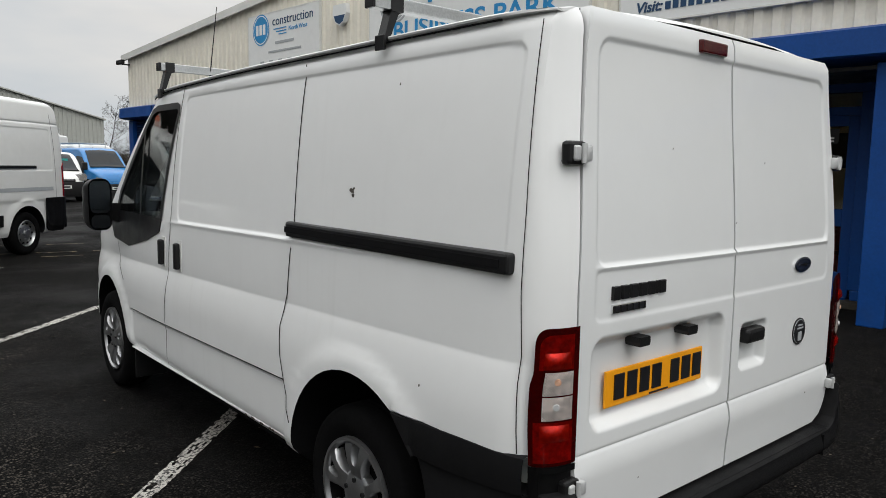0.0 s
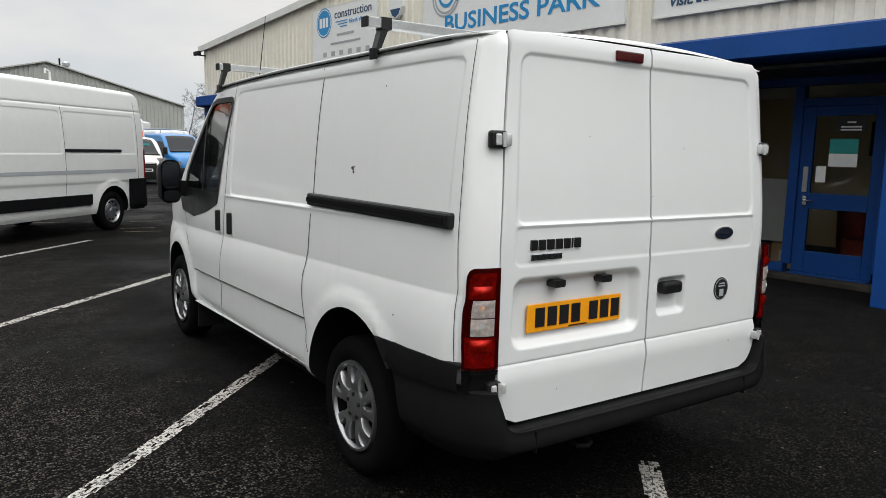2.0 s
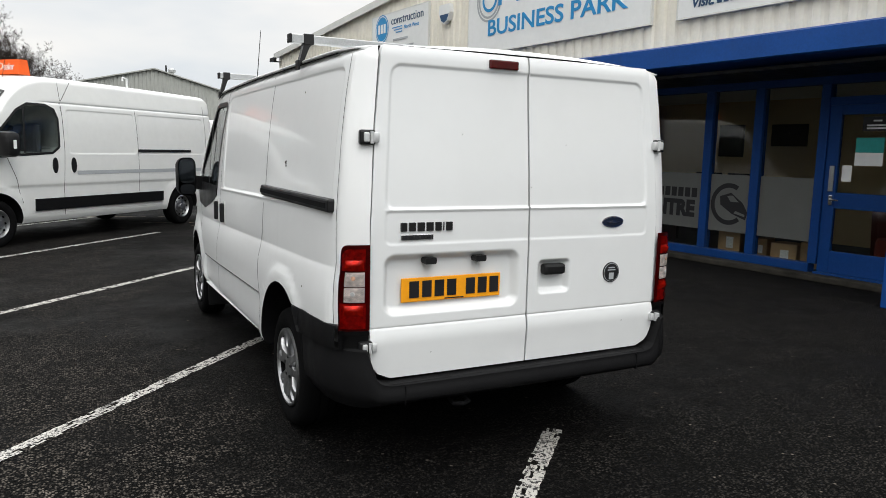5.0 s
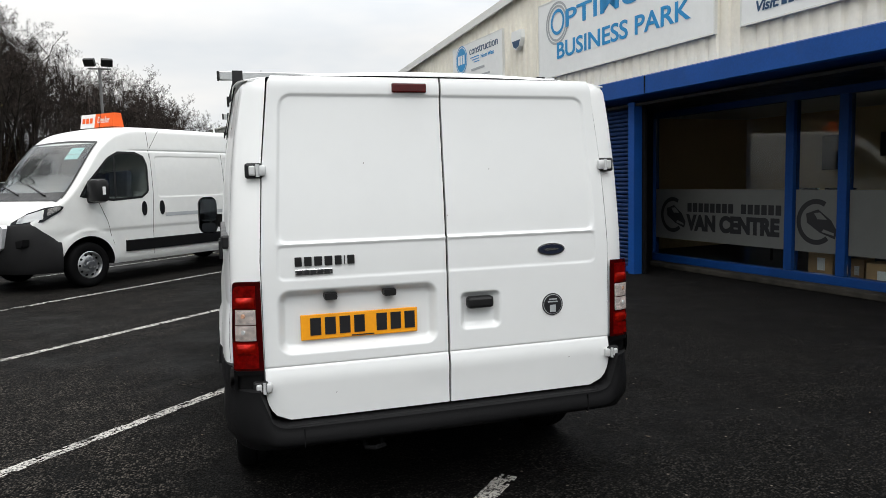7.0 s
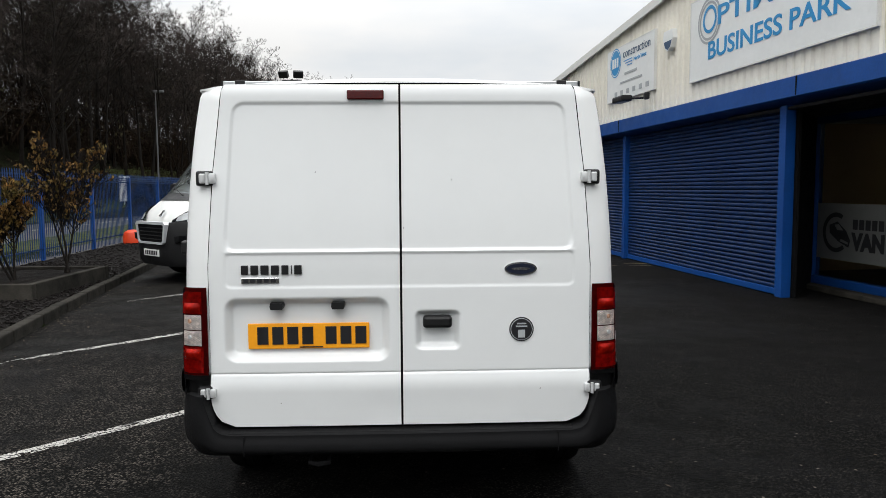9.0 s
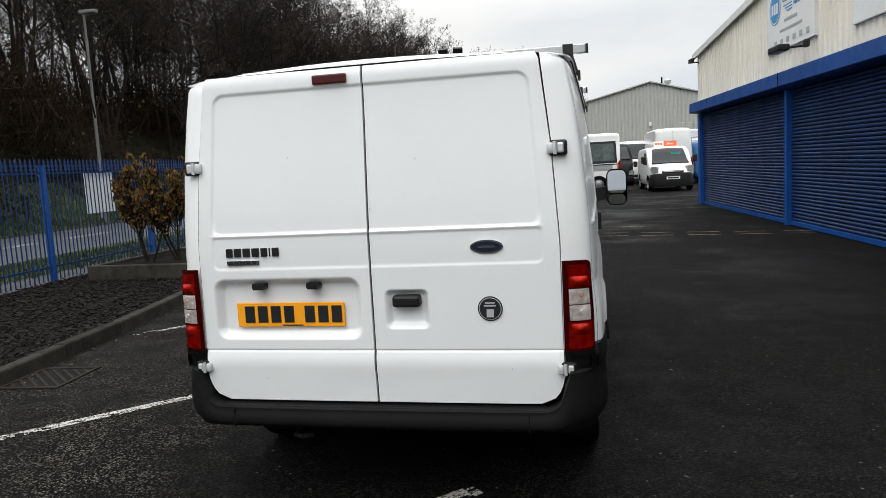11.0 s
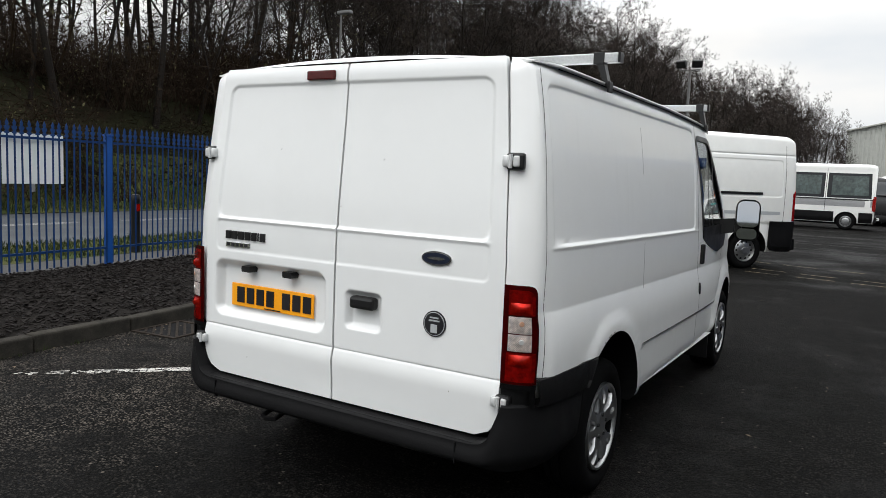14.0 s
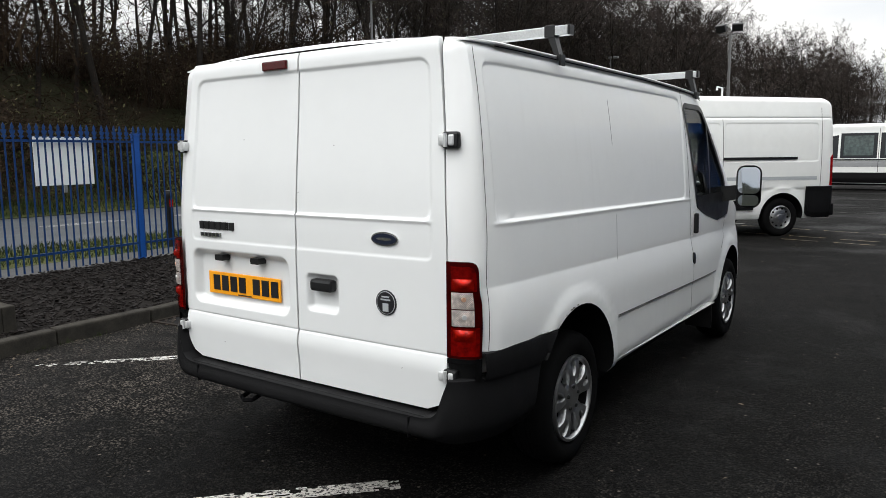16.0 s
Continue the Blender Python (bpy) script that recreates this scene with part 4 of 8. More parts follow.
# ---- vehicles ----
def wheel(parent, x, y, side, r=0.33, w=0.2, rim_r=0.205, style="trim", name="wheel"):
    """A road wheel; side is +1 or -1, the way its face looks along x."""
    wh = new(name)
    wh.parent = parent
    wh.location = (x, y, r)
    wh.scale = (side, 1, 1)
    bm = bmesh.new()
    h = w / 2
    lathe(bm, [(rim_r + 0.012, -h + 0.01), (r * 0.80, -h), (r * 0.955, -h + 0.012), (r * 0.985, -h + 0.03), (r, -h + 0.05), (r, -0.055), (r - 0.008, -0.05), (r - 0.008, -0.04),
               (r, -0.035), (r, -0.005), (r - 0.008, 0.0), (r - 0.008, 0.01), (r, 0.015), (r, h - 0.05), (r * 0.985, h - 0.03), (r * 0.955, h - 0.012), (r * 0.88, h),
               (r * 0.80, h + 0.002), (rim_r + 0.025, h - 0.004), (rim_r + 0.008, h - 0.016), (rim_r - 0.01, h - 0.03)], 44)
    part("tyre", bm, RUBBER, wh, smooth=True, angle=50)
    if style == "trim":
        bm = bmesh.new()
        d = h - 0.062
        lathe(bm, [(0.0005, d), (rim_r - 0.022, d), (rim_r - 0.021, h - 0.014)], 40)
        part("brake_shadow", bm, SEAM, wh)
        bm = bmesh.new()
        lathe(bm, [(rim_r + 0.006, h - 0.02), (rim_r + 0.004, h + 0.001), (rim_r - 0.008, h + 0.002), (rim_r - 0.017, h - 0.010), (rim_r - 0.020, h - 0.05)], 48)
        lathe(bm, [(0.0005, h - 0.008), (0.045, h - 0.006), (0.078, h - 0.012), (0.088, h - 0.02), (0.09, h - 0.05)], 40)
        for k in range(5):
            # a broad spoke that forks round a slot
            a0 = 2 * math.pi * k / 5 + 0.35
            rim = rim_r - 0.014
            for lo, hi in ((-1, 0), (0, 1)):
                rows = []
                for q, lift, wide, slot in ((0.070, -0.011, 0.58, 0.0), (0.092, -0.006, 0.46, 0.0), (0.112, -0.001, 0.41, 0.0), (0.122, 0.002, 0.40, 0.075),
                                            (0.150, 0.003, 0.40, 0.10), (rim - 0.014, -0.002, 0.44, 0.10), (rim, -0.008, 0.47, 0.06)):
                    e0, e1 = (-wide, -slot) if lo < 0 else (slot, wide)
                    dip0 = 0.040 if lo < 0 or slot else 0.0
                    dip1 = 0.040 if lo == 0 or slot else 0.0
                    rows.append([(h + lift - drop, q * math.cos(a0 + e0 + (e1 - e0) * f), q * math.sin(a0 + e0 + (e1 - e0) * f))
                                 for f, drop in ((0.0, dip0), (0.05, 0.35 * dip0), (0.14, 0.06 * dip0), (0.5, 0.0), (0.86, 0.06 * dip1), (0.95, 0.35 * dip1), (1.0, dip1))])
                grid(bm, rows)
        bmesh.ops.recalc_face_normals(bm, faces=bm.faces[:])
        part("wheel_trim", bm, SILVER, wh, "silver plastic wheel trim", smooth=True, angle=45)
        for k in range(5):
            a = 2 * math.pi * k / 5 + 0.3
            bm = bmesh.new()
            rod(bm, (h - 0.02, 0.056 * math.cos(a), 0.056 * math.sin(a)), (h - 0.001, 0.056 * math.cos(a), 0.056 * math.sin(a)), 0.011, 0.009, 8)
            part("bolt_cover", bm, BLACK, wh)
    else:
        bm = bmesh.new()
        lathe(bm, [(rim_r + 0.008, h - 0.012), (rim_r - 0.004, h - 0.004), (rim_r - 0.02, h - 0.03), (rim_r - 0.03, h - 0.06), (0.14, h - 0.035), (0.10, h - 0.02), (0.06, h - 0.022),
                   (0.055, h + 0.005), (0.0005, h + 0.01)], 40)
        part("steel_rim", bm, SILVER, wh, "silver steel rim", smooth=True, angle=40)
        for k in range(10):
            a = 2 * math.pi * k / 10
            bm = bmesh.new()
            rod(bm, (h - 0.06, 0.158 * math.cos(a), 0.158 * math.sin(a)), (h - 0.034, 0.158 * math.cos(a), 0.158 * math.sin(a)), 0.018, 0.018, 8)
            part("rim_hole", bm, SEAM, wh)
        for k in range(5):
            a = 2 * math.pi * k / 5
            bm = bmesh.new()
            rod(bm, (h - 0.03, 0.085 * math.cos(a), 0.085 * math.sin(a)), (h - 0.004, 0.085 * math.cos(a), 0.085 * math.sin(a)), 0.013, 0.012, 6)
            part("wheel_bolt", bm, STEEL, wh)
    return wh


def interp(table, v):
    for (a, p), (b, q) in zip(table, table[1:]):
        if v <= b:
            t = (v - a) / (b - a)
            return p + (q - p) * min(max(t, 0), 1)
    return table[-1][1]


def smooth_interp(table, v):
    """Monotone smooth curve through the table."""
    n = len(table)
    if v <= table[0][0]:
        return table[0][1]
    if v >= table[-1][0]:
        return table[-1][1]
    sl = [(table[i + 1][1] - table[i][1]) / (table[i + 1][0] - table[i][0]) for i in range(n - 1)]
    tn = [sl[0]] + [0.0 if sl[i - 1] * sl[i] <= 0 else 2 * sl[i - 1] * sl[i] / (sl[i - 1] + sl[i]) for i in range(1, n - 1)] + [sl[-1]]
    for i in range(n - 1):
        if v <= table[i + 1][0]:
            h = table[i + 1][0] - table[i][0]
            t = (v - table[i][0]) / h
            return ((1 + 2 * t) * (1 - t) ** 2 * table[i][1] + t * (1 - t) ** 2 * h * tn[i]
                    + t * t * (3 - 2 * t) * table[i + 1][1] + t * t * (t - 1) * h * tn[i + 1])
    return table[-1][1]


def rrect(y, z, y0, y1, z0, z1, r):
    """Signed distance to a rounded rectangle, negative inside."""
    dy = abs(y - (y0 + y1) / 2) - (y1 - y0) / 2 + r
    dz = abs(z - (z0 + z1) / 2) - (z1 - z0) / 2 + r
    return math.hypot(max(dy, 0), max(dz, 0)) + min(max(dy, dz), 0) - r


def dense(lo, hi, pitch, marks, near=0.03, fine=0.008):
    out = {round(lo, 4), round(hi, 4)}
    n = int((hi - lo) / pitch)
    out |= {round(lo + (hi - lo) * i / n, 4) for i in range(n + 1)}
    for m in marks:
        k = -near
        while k <= near + 1e-6:
            if lo < m + k < hi:
                out.add(round(m + k, 4))
            k += fine
    out = sorted(out)
    res = [out[0]]
    for v in out[1:]:
        if v - res[-1] > fine * 0.55:
            res.append(v)
    if res[-1] != out[-1]:
        res[-1] = out[-1]
    return res


class Shell:
    """A van's skin: half width as a function of (y, z), roof outline as a function of y. y runs forward from the rear."""

    def __init__(self, top, wide, floor, plan, relief=None, crown=0.03, rr=0.10, lean=None, zref=(1.92, 0.98)):
        self.top, self.wide, self.floor, self.plan, self.crown, self.rr = top, wide, floor, plan, crown, rr
        self.relief = relief or (lambda y, z: 0.0)
        self.zref = zref
        self.lean = lean or (lambda y, z: 0.0)

    def x(self, y, z):
        return smooth_interp(self.wide, z) * 1.0 - (1.0 - smooth_interp(self.plan, y)) * 0.95 + self.relief(y, z)

    def height(self, z, zt):
        """Level z of the full section, brought down where the outline is lower."""
        hi, mid = self.zref
        zl = min(mid, self.floor + (zt - self.floor) * 0.7)
        if z <= mid:
            return self.floor + (z - self.floor) * (zl - self.floor) / (mid - self.floor)
        if zt >= hi - 0.06:
            k = hi - 0.12
            return z if z <= k else k + (z - k) * (zt - k) / (hi - k)
        return zl + (z - mid) * (zt - zl) / (hi - mid)

    def section(self, y, zs):
        t = smooth_interp(self.top, y)
        rr = min(self.rr, (t - self.floor) * 0.3)
        zt = t - rr - self.crown
        pts = []
        for u in zs:
            z = self.height(u, zt)
            pts.append((max(self.x(y, z), 0.02), z))
        xe = pts[-1][0]
        rx = min(rr * 1.25, xe * 0.8)
        for k in range(1, 7):
            a = radians(90 * k / 6)
            pts.append((xe - rx * (1 - math.cos(a)), zt + rr * math.sin(a)))
        xr = pts[-1][0]
        for k in range(1, 9):
            f = 1 - k / 8
            pts.append((xr * f, zt + rr + self.crown * (1 - f * f)))
        return pts

    def build(self, ys, zs):
        bm = bmesh.new()
        rows = []
        for y in ys:
            p = self.section(y, zs)
            full = [(-x, z) for x, z in p] + [(x, z) for x, z in p[-2::-1]]
            rows.append([(x, y + self.lean(y, z), z) for x, z in full])
        vs = grid(bm, rows, True)
        for a, c in zip(vs, vs[1:]):
            bm.faces.new((a[0], a[-1], c[-1], c[0]))
        bm.faces.new(vs[0][::-1])
        bm.faces.new(vs[-1])
        bmesh.ops.recalc_face_normals(bm, faces=bm.faces[:])
        return bm


def ribbon(shell, pts, w, off=0.0015, side=1, thick=0.0):
    """A thin strip on a van's side along points (y, z)."""
    out = []
    for (ya, za), (yb, zb) in zip(pts, pts[1:]):
        n = max(int(math.hypot(yb - ya, zb - za) / 0.05), 1)
        out += [(ya + (yb - ya) * i / n, za + (zb - za) * i / n) for i in range(n)]
    out.append(pts[-1])
    rows = []
    for i, (y, z) in enumerate(out):
        a, b = out[max(i - 1, 0)], out[min(i + 1, len(out) - 1)]
        d = math.hypot(b[0] - a[0], b[1] - a[1]) or 1
        ny, nz = -(b[1] - a[1]) / d * w / 2, (b[0] - a[0]) / d * w / 2
        rows.append([(side * (shell.x(y + s * ny, z + s * nz) + off), y + s * ny, z + s * nz) for s in (-1, 0, 1)])
    bm = bmesh.new()
    grid(bm, rows, side < 0)
    return bm


def patch(shell, pts, off, side, thick=0.006):
    """A slab that follows a van's side over a polygon of (y, z)."""
    bm = bmesh.new()
    a = [bm.verts.new((side * (shell.x(y, z) + off), y, z)) for y, z in pts]
    c = [bm.verts.new((side * (shell.x(y, z) + off - thick), y, z)) for y, z in pts]
    n = len(pts)
    bm.faces.new(a)
    bm.faces.new(c[::-1])
    for i in range(n):
        bm.faces.new((a[i], c[i], c[(i + 1) % n], a[(i + 1) % n]))
    bmesh.ops.recalc_face_normals(bm, faces=bm.faces[:])
    return bm


def skin(shell, ys, lo, hi, off, side, thick=0.02, n=6):
    """A slab that follows a van's side between two heights given along y."""
    bm = bmesh.new()
    rows = []
    for y in ys:
        a, b = lo(y), hi(y)
        row = [(a + (b - a) * k / n) for k in range(n + 1)]
        rows.append([(side * (shell.x(y, row[0]) + off - thick), y, row[0])] + [(side * (shell.x(y, z) + off), y, z) for z in row]
                    + [(side * (shell.x(y, row[-1]) + off - thick), y, row[-1])])
    vs = grid(bm, rows)
    bm.faces.new(vs[0])
    bm.faces.new(vs[-1][::-1])
    bmesh.ops.recalc_face_normals(bm, faces=bm.faces[:])
    return bm


def poly_skin(shell, pts, off, side, thick=0.02, n=9):
    """A slab that follows a van's side inside a convex outline of (y, z)."""
    def cross(y):
        zs = []
        for (ya, za), (yb, zb) in zip(pts, pts[1:] + pts[:1]):
            if min(ya, yb) - 1e-9 <= y <= max(ya, yb) + 1e-9:
                zs += [za, zb] if abs(yb - ya) < 1e-6 else [za + (zb - za) * (y - ya) / (yb - ya)]
        return zs
    lo, hi = min(p[0] for p in pts), max(p[0] for p in pts)
    ys = sorted({round(v, 4) for v in spread(lo, hi, 10) + [p[0] for p in pts]})
    return skin(shell, ys, lambda y: min(cross(y)), lambda y: max(cross(y)) + 1e-4, off, side, thick, n)


def nose_bumper(shell, y0, tip, z0, top, grow=0.035, hollow=0.05):
    """Plastic bumper wrapped round a van's nose from the wheel arch at y0 on one side to the other; top gives its upper edge by half width."""
    ys = spread(y0, tip, 12)
    side = [(shell.x(y, 0.55), y) for y in ys]
    xe = side[-1][0]
    half = side + [(xe * (1 - k / 6), tip + 0.03 * math.sin(math.pi / 2 * k / 6)) for k in range(1, 7)]
    full = half + [(-x, y) for x, y in half[-2::-1]]
    rows = []
    for i, (x, y) in enumerate(full):
        a, c = Vector(full[max(i - 1, 0)]), Vector(full[min(i + 1, len(full) - 1)])
        d = (c - a).normalized()
        n = Vector((-d.y, d.x))
        if n.dot(Vector((x, y - tip + 0.6))) < 0:
            n = -n
        t = top(abs(x), y)
        rows.append([(x + n.x * g, y + n.y * g, z) for g, z in ((-hollow, z0 + 0.01), (-0.01, z0), (grow * 0.8, z0 + 0.08), (grow, z0 + (t - z0) * 0.35), (grow * 1.15, z0 + (t - z0) * 0.42),
                                                                 (grow, z0 + (t - z0) * 0.7), (grow * 0.7, t - 0.03), (grow * 0.2, t), (-hollow, t + 0.004))])
    bm = bmesh.new()
    grid(bm, rows)
    bmesh.ops.recalc_face_normals(bm, faces=bm.faces[:])
    return bm


def cutter(bm, index=1, mats=(WHITE, CABIN, SEAM)):
    bmesh.ops.recalc_face_normals(bm, faces=bm.faces[:])
    for f in bm.faces:
        f.material_index = index
    return new("cutter", to_mesh("cutter", bm, list(mats)))


def arch_cut(y, z, r, half, depth=0.34):
    out = []
    for s in (-1, 1):
        bm = bmesh.new()
        rod(bm, (s * (half - depth), y, z), (s * (half + 0.3), y, z), r, r, 48)
        out.append(cutter(bm, 2))
    return out


def tunnel(pts, half=1.3):
    bm = bmesh.new()
    prism(bm, pts, "x", -half, half)
    return cutter(bm)


# ---------- the white panel van in the middle of the yard ----------
VM = pose(2.315, 1.19, 0.0, 0, 0, 0.35)
van = thing("panel_van", VM, "dirty white short panel van with roof bars and orange plate", "van")

RW, FW = 0.955, 3.945          # axles, from the rear
ARY, ARZ, ARR = 0.895, 0.362, 0.452   # rear wheel opening


def t_relief(y, z):
    r = 0.0
    # pressed side panels above the waist line
    for y0, y1 in ((0.205, 2.66),):
        if y0 - 0.05 < y < y1 + 0.05 and 1.2 < z < 1.95:
            r -= 0.007 * (1 - step(-0.009, 0.007, rrect(y, z, y0, y1, 1.262 - 0.017 * y, 1.878, 0.05)))
    # raised waist bead
    r += 0.004 * math.exp(-((z - 1.253 + 0.017 * y) / 0.009) ** 2) * step(0.17, 0.21, y) * (1 - step(2.74, 2.78, y))
    # tucked in behind the rear bumper
    r -= 0.06 * (1 - step(0.62, 0.68, y)) * (1 - step(0.715, 0.748, z))
    # swelling lower body below the shoulder
    u = min(max((1.010 - 0.026 * y - z) / 0.20, 0.0), 1.0)
    r += 0.030 * (1 - (1 - u) ** 2) * step(0.02, 0.20, y)
    # crease along the lower doors
    r -= 0.012 * (1 - step(0.646, 0.660, z + 0.019 * (y - 1.4))) * step(1.40, 1.43, y) * (1 - step(FW - 0.50, FW - 0.47, y))
    # flares round the wheels
    for yc, zc, rr in ((ARY, ARZ, ARR), (FW, 0.350, 0.415)):
        d = math.hypot(y - yc, z - zc)
        if z > 0.3:
            r += 0.013 * (1 - step(rr + 0.052, rr + 0.088, d))
    return r


T_TOP = [(0.0, 1.985), (0.1, 2.003), (0.8, 2.006), (1.8, 2.006), (2.6, 1.994), (3.0, 1.980), (3.13, 1.962), (3.22, 1.905), (4.06, 1.26), (4.14, 1.205), (4.45, 1.10), (4.70, 0.97),
         (4.80, 0.84), (4.85, 0.70)]
T_WIDE = [(0.36, 0.905), (0.39, 0.932), (0.44, 0.948), (0.62, 0.954), (0.9, 0.957), (1.0, 0.960), (1.2, 0.955), (1.5, 0.934), (1.75, 0.904), (1.93, 0.872), (2.05, 0.846)]
T_PLAN = [(0.0, 0.850), (0.015, 0.890), (0.04, 0.928), (0.075, 0.958), (0.11, 0.973), (0.16, 0.984), (0.25, 0.994), (0.42, 1.0), (2.8, 1.0), (3.5, 0.985), (4.2, 0.95), (4.55, 0.88), (4.75, 0.76), (4.85, 0.6)]


def t_lean(y, z):
    return (0.045 + 0.055 * step(1.15, 2.0, z)) * (1 - step(0.0, 0.17, y))


van_shell = Shell(T_TOP, T_WIDE, 0.36, T_PLAN, t_relief, crown=0.035, rr=0.065, lean=t_lean)
t_ys = [0.0, 0.006, 0.015, 0.028, 0.045, 0.065, 0.09, 0.12, 0.16] + dense(0.185, 4.85, 0.045, (0.205, 0.65, 1.415, 2.66, FW - 0.485), 0.022, 0.005)
t_zs = dense(0.36, 1.92, 0.03, (0.615, 0.645, 0.72, 0.94, 0.98, 1.005, 1.215, 1.245, 1.878), 0.022, 0.005)
body = part("body", van_shell.build(t_ys, t_zs), [WHITE, CABIN, SEAM], van, "white painted body with dents and dirt")
WIN = [(2.735, 1.795), (2.745, 1.825), (2.775, 1.835), (3.10, 1.835), (3.18, 1.815), (3.72, 1.33), (3.80, 1.20), (2.93, 1.20), (2.90, 1.215)]
cabwin = tunnel(WIN)
bmw = bmesh.new()
prism(bmw, [(-0.74, 1.27), (0.74, 1.27), (0.66, 1.86), (-0.66, 1.86)], "y", 2.85, 4.6)
bmb = bmesh.new()
prism(bmb, [(-0.80, 0.22), (0.80, 0.22), (0.818, 0.62), (0.819, 1.2), (0.795, 1.6), (0.757, 1.965), (0.74, 1.978), (-0.74, 1.978), (-0.757, 1.965), (-0.795, 1.6), (-0.819, 1.2), (-0.818, 0.62)], "y", -0.2, 0.15)
bmc = boxes((-1.2, 1.2, -0.23, 0.743, 0.1, 0.4337))
cut(body, [cutter(bmc, 2)] + arch_cut(ARY, ARZ, ARR, 0.95) + arch_cut(FW, 0.350, 0.415, 0.95) + [cabwin, cutter(bmw), cutter(bmb, 2)])
resharp(body.data, 30)

for sd in (-1, 1):
    # window glass, its black surround and the black triangle below
    part("window_surround", ribbon(van_shell, WIN + [WIN[0]], 0.035, 0.004, sd), BLACK, van)
    part("quarter_trim", patch(van_shell, [(2.90, 1.205), (3.82, 1.20), (3.95, 1.14), (3.86, 1.03), (3.52, 1.005), (3.14, 1.075), (2.92, 1.14)], 0.006, sd), BLACK, van,
         "black corner trim under the cab window")
    g = part("cab_window", patch(van_shell, WIN, -0.004, sd, 0.004), GLASS, van, "cab side window glass")
    g.visible_shadow = False
    part("window_bar", ribbon(van_shell, [(3.28, 1.21), (3.28, 1.72)], 0.03, 0.002, sd), BLACK, van)
    # shut lines
    if sd < 0:
        part("shut_line", ribbon(van_shell, [(1.405, 1.925), (1.39, 1.6), (1.385, 1.3), (1.415, 1.01), (1.445, 0.88), (1.435, 0.76), (1.405, 0.655), (1.345, 0.50)], 0.007, 0.0015, sd), SEAM, van)
    else:
        for z0, z1 in ((1.56, 1.80), (0.96, 1.20)):
            part("panel_tick", ribbon(van_shell, [(1.43, z0), (1.425, z1)], 0.004, 0.001, sd), SEAM, van)
    part("shut_line", ribbon(van_shell, [(2.71, 1.93), (2.735, 1.30), (2.775, 1.02), (2.785, 0.80), (2.83, 0.40)], 0.006, 0.0015, sd), SEAM, van)
    part("shut_line", ribbon(van_shell, [(3.80, 1.03), (3.72, 0.86), (3.60, 0.78)], 0.006, 0.0015, sd), SEAM, van)
    part("shut_line", ribbon(van_shell, [(0.165, 1.93), (0.145, 1.42), (0.142, 1.2), (0.131, 1.03), (0.134, 0.95), (0.126, 0.76)], 0.003, 0.0015, sd), SEAM, van)
    # near-black ribbon paints the shade along the lower door crease
    part("crease_line", ribbon(van_shell, [(1.405, 0.663), (3.44, 0.624)], 0.005, 0.001, sd), SEAM, van)
    # gutter flange along the roof
    rows, path = [], []
    for i in range(60):
        y = 0.10 + 3.055 * i / 59
        t = smooth_interp(T_TOP, y)
        k = step(-1, 5, i)
        xe = van_shell.x(y, t - 0.10) - 0.010 * (1 - k)
        q = [(xe - 0.07, t - 0.026 - 0.010 * (1 - k)), (xe - 0.02, t - 0.036 - 0.010 * (1 - k)), (xe + 0.004, t - 0.043 - 0.006 * (1 - k)), (xe + 0.007 * k, t - 0.047), (xe + 0.004, t - 0.053), (xe - 0.030, t - 0.056)]
        rows.append([(sd * x, y + t_lean(y, z) * 0.9, z) for x, z in q])
        path.append((sd * (xe + 0.004), y + t_lean(y, t - 0.07), t - 0.069))
    bm = bmesh.new()
    vs = grid(bm, rows)
    bm.faces.new(vs[0])
    bm.faces.new(vs[-1][::-1])
    bmesh.ops.recalc_face_normals(bm, faces=bm.faces[:])
    part("roof_gutter", bm, WHITE, van, smooth=True)
    bm = bmesh.new()
    sweep(bm, [(x - sd * 0.002, y, z + 0.008) for x, y, z in path[4:]], 0.0032, 6)
    part("gutter_seal", bm, SEAM, van)
    # folded flange under the sill
    bm = bmesh.new()
    rows = []
    for y in spread(1.375, 3.50, 30):
        z = 0.408 - 0.018 * (y - 1.3)
        rows.append([(sd * x, y, z + q) for x, q in ((0.90, 0.006), (0.942, 0.003), (0.956, 0.000), (0.957, -0.005), (0.950, -0.010), (0.90, -0.006))])
    grid(bm, rows)
    bmesh.ops.recalc_face_normals(bm, faces=bm.faces[:])
    part("sill_flange", bm, WHITE, van, "white folded sill flange", smooth=True, angle=40)
    # door handles
    for y0 in ((2.86, 2.62) if sd < 0 else (2.86,)):
        part("handle_recess", patch(van_shell, [(y0 - 0.032, 0.955), (y0 + 0.032, 0.955), (y0 + 0.036, 1.06), (y0 + 0.02, 1.12), (y0 - 0.032, 1.12)], 0.003, sd, 0.004), WHITE_BG, van)
        bm = bmesh.new()
        xx = van_shell.x(y0, 1.03)
        box(bm, min(sd * xx, sd * (xx + 0.03)), max(sd * xx, sd * (xx + 0.03)), y0 - 0.018, y0 + 0.018, 0.965, 1.105, 0.009)
        part("door_handle", bm, BLACK, van, "black door handle")

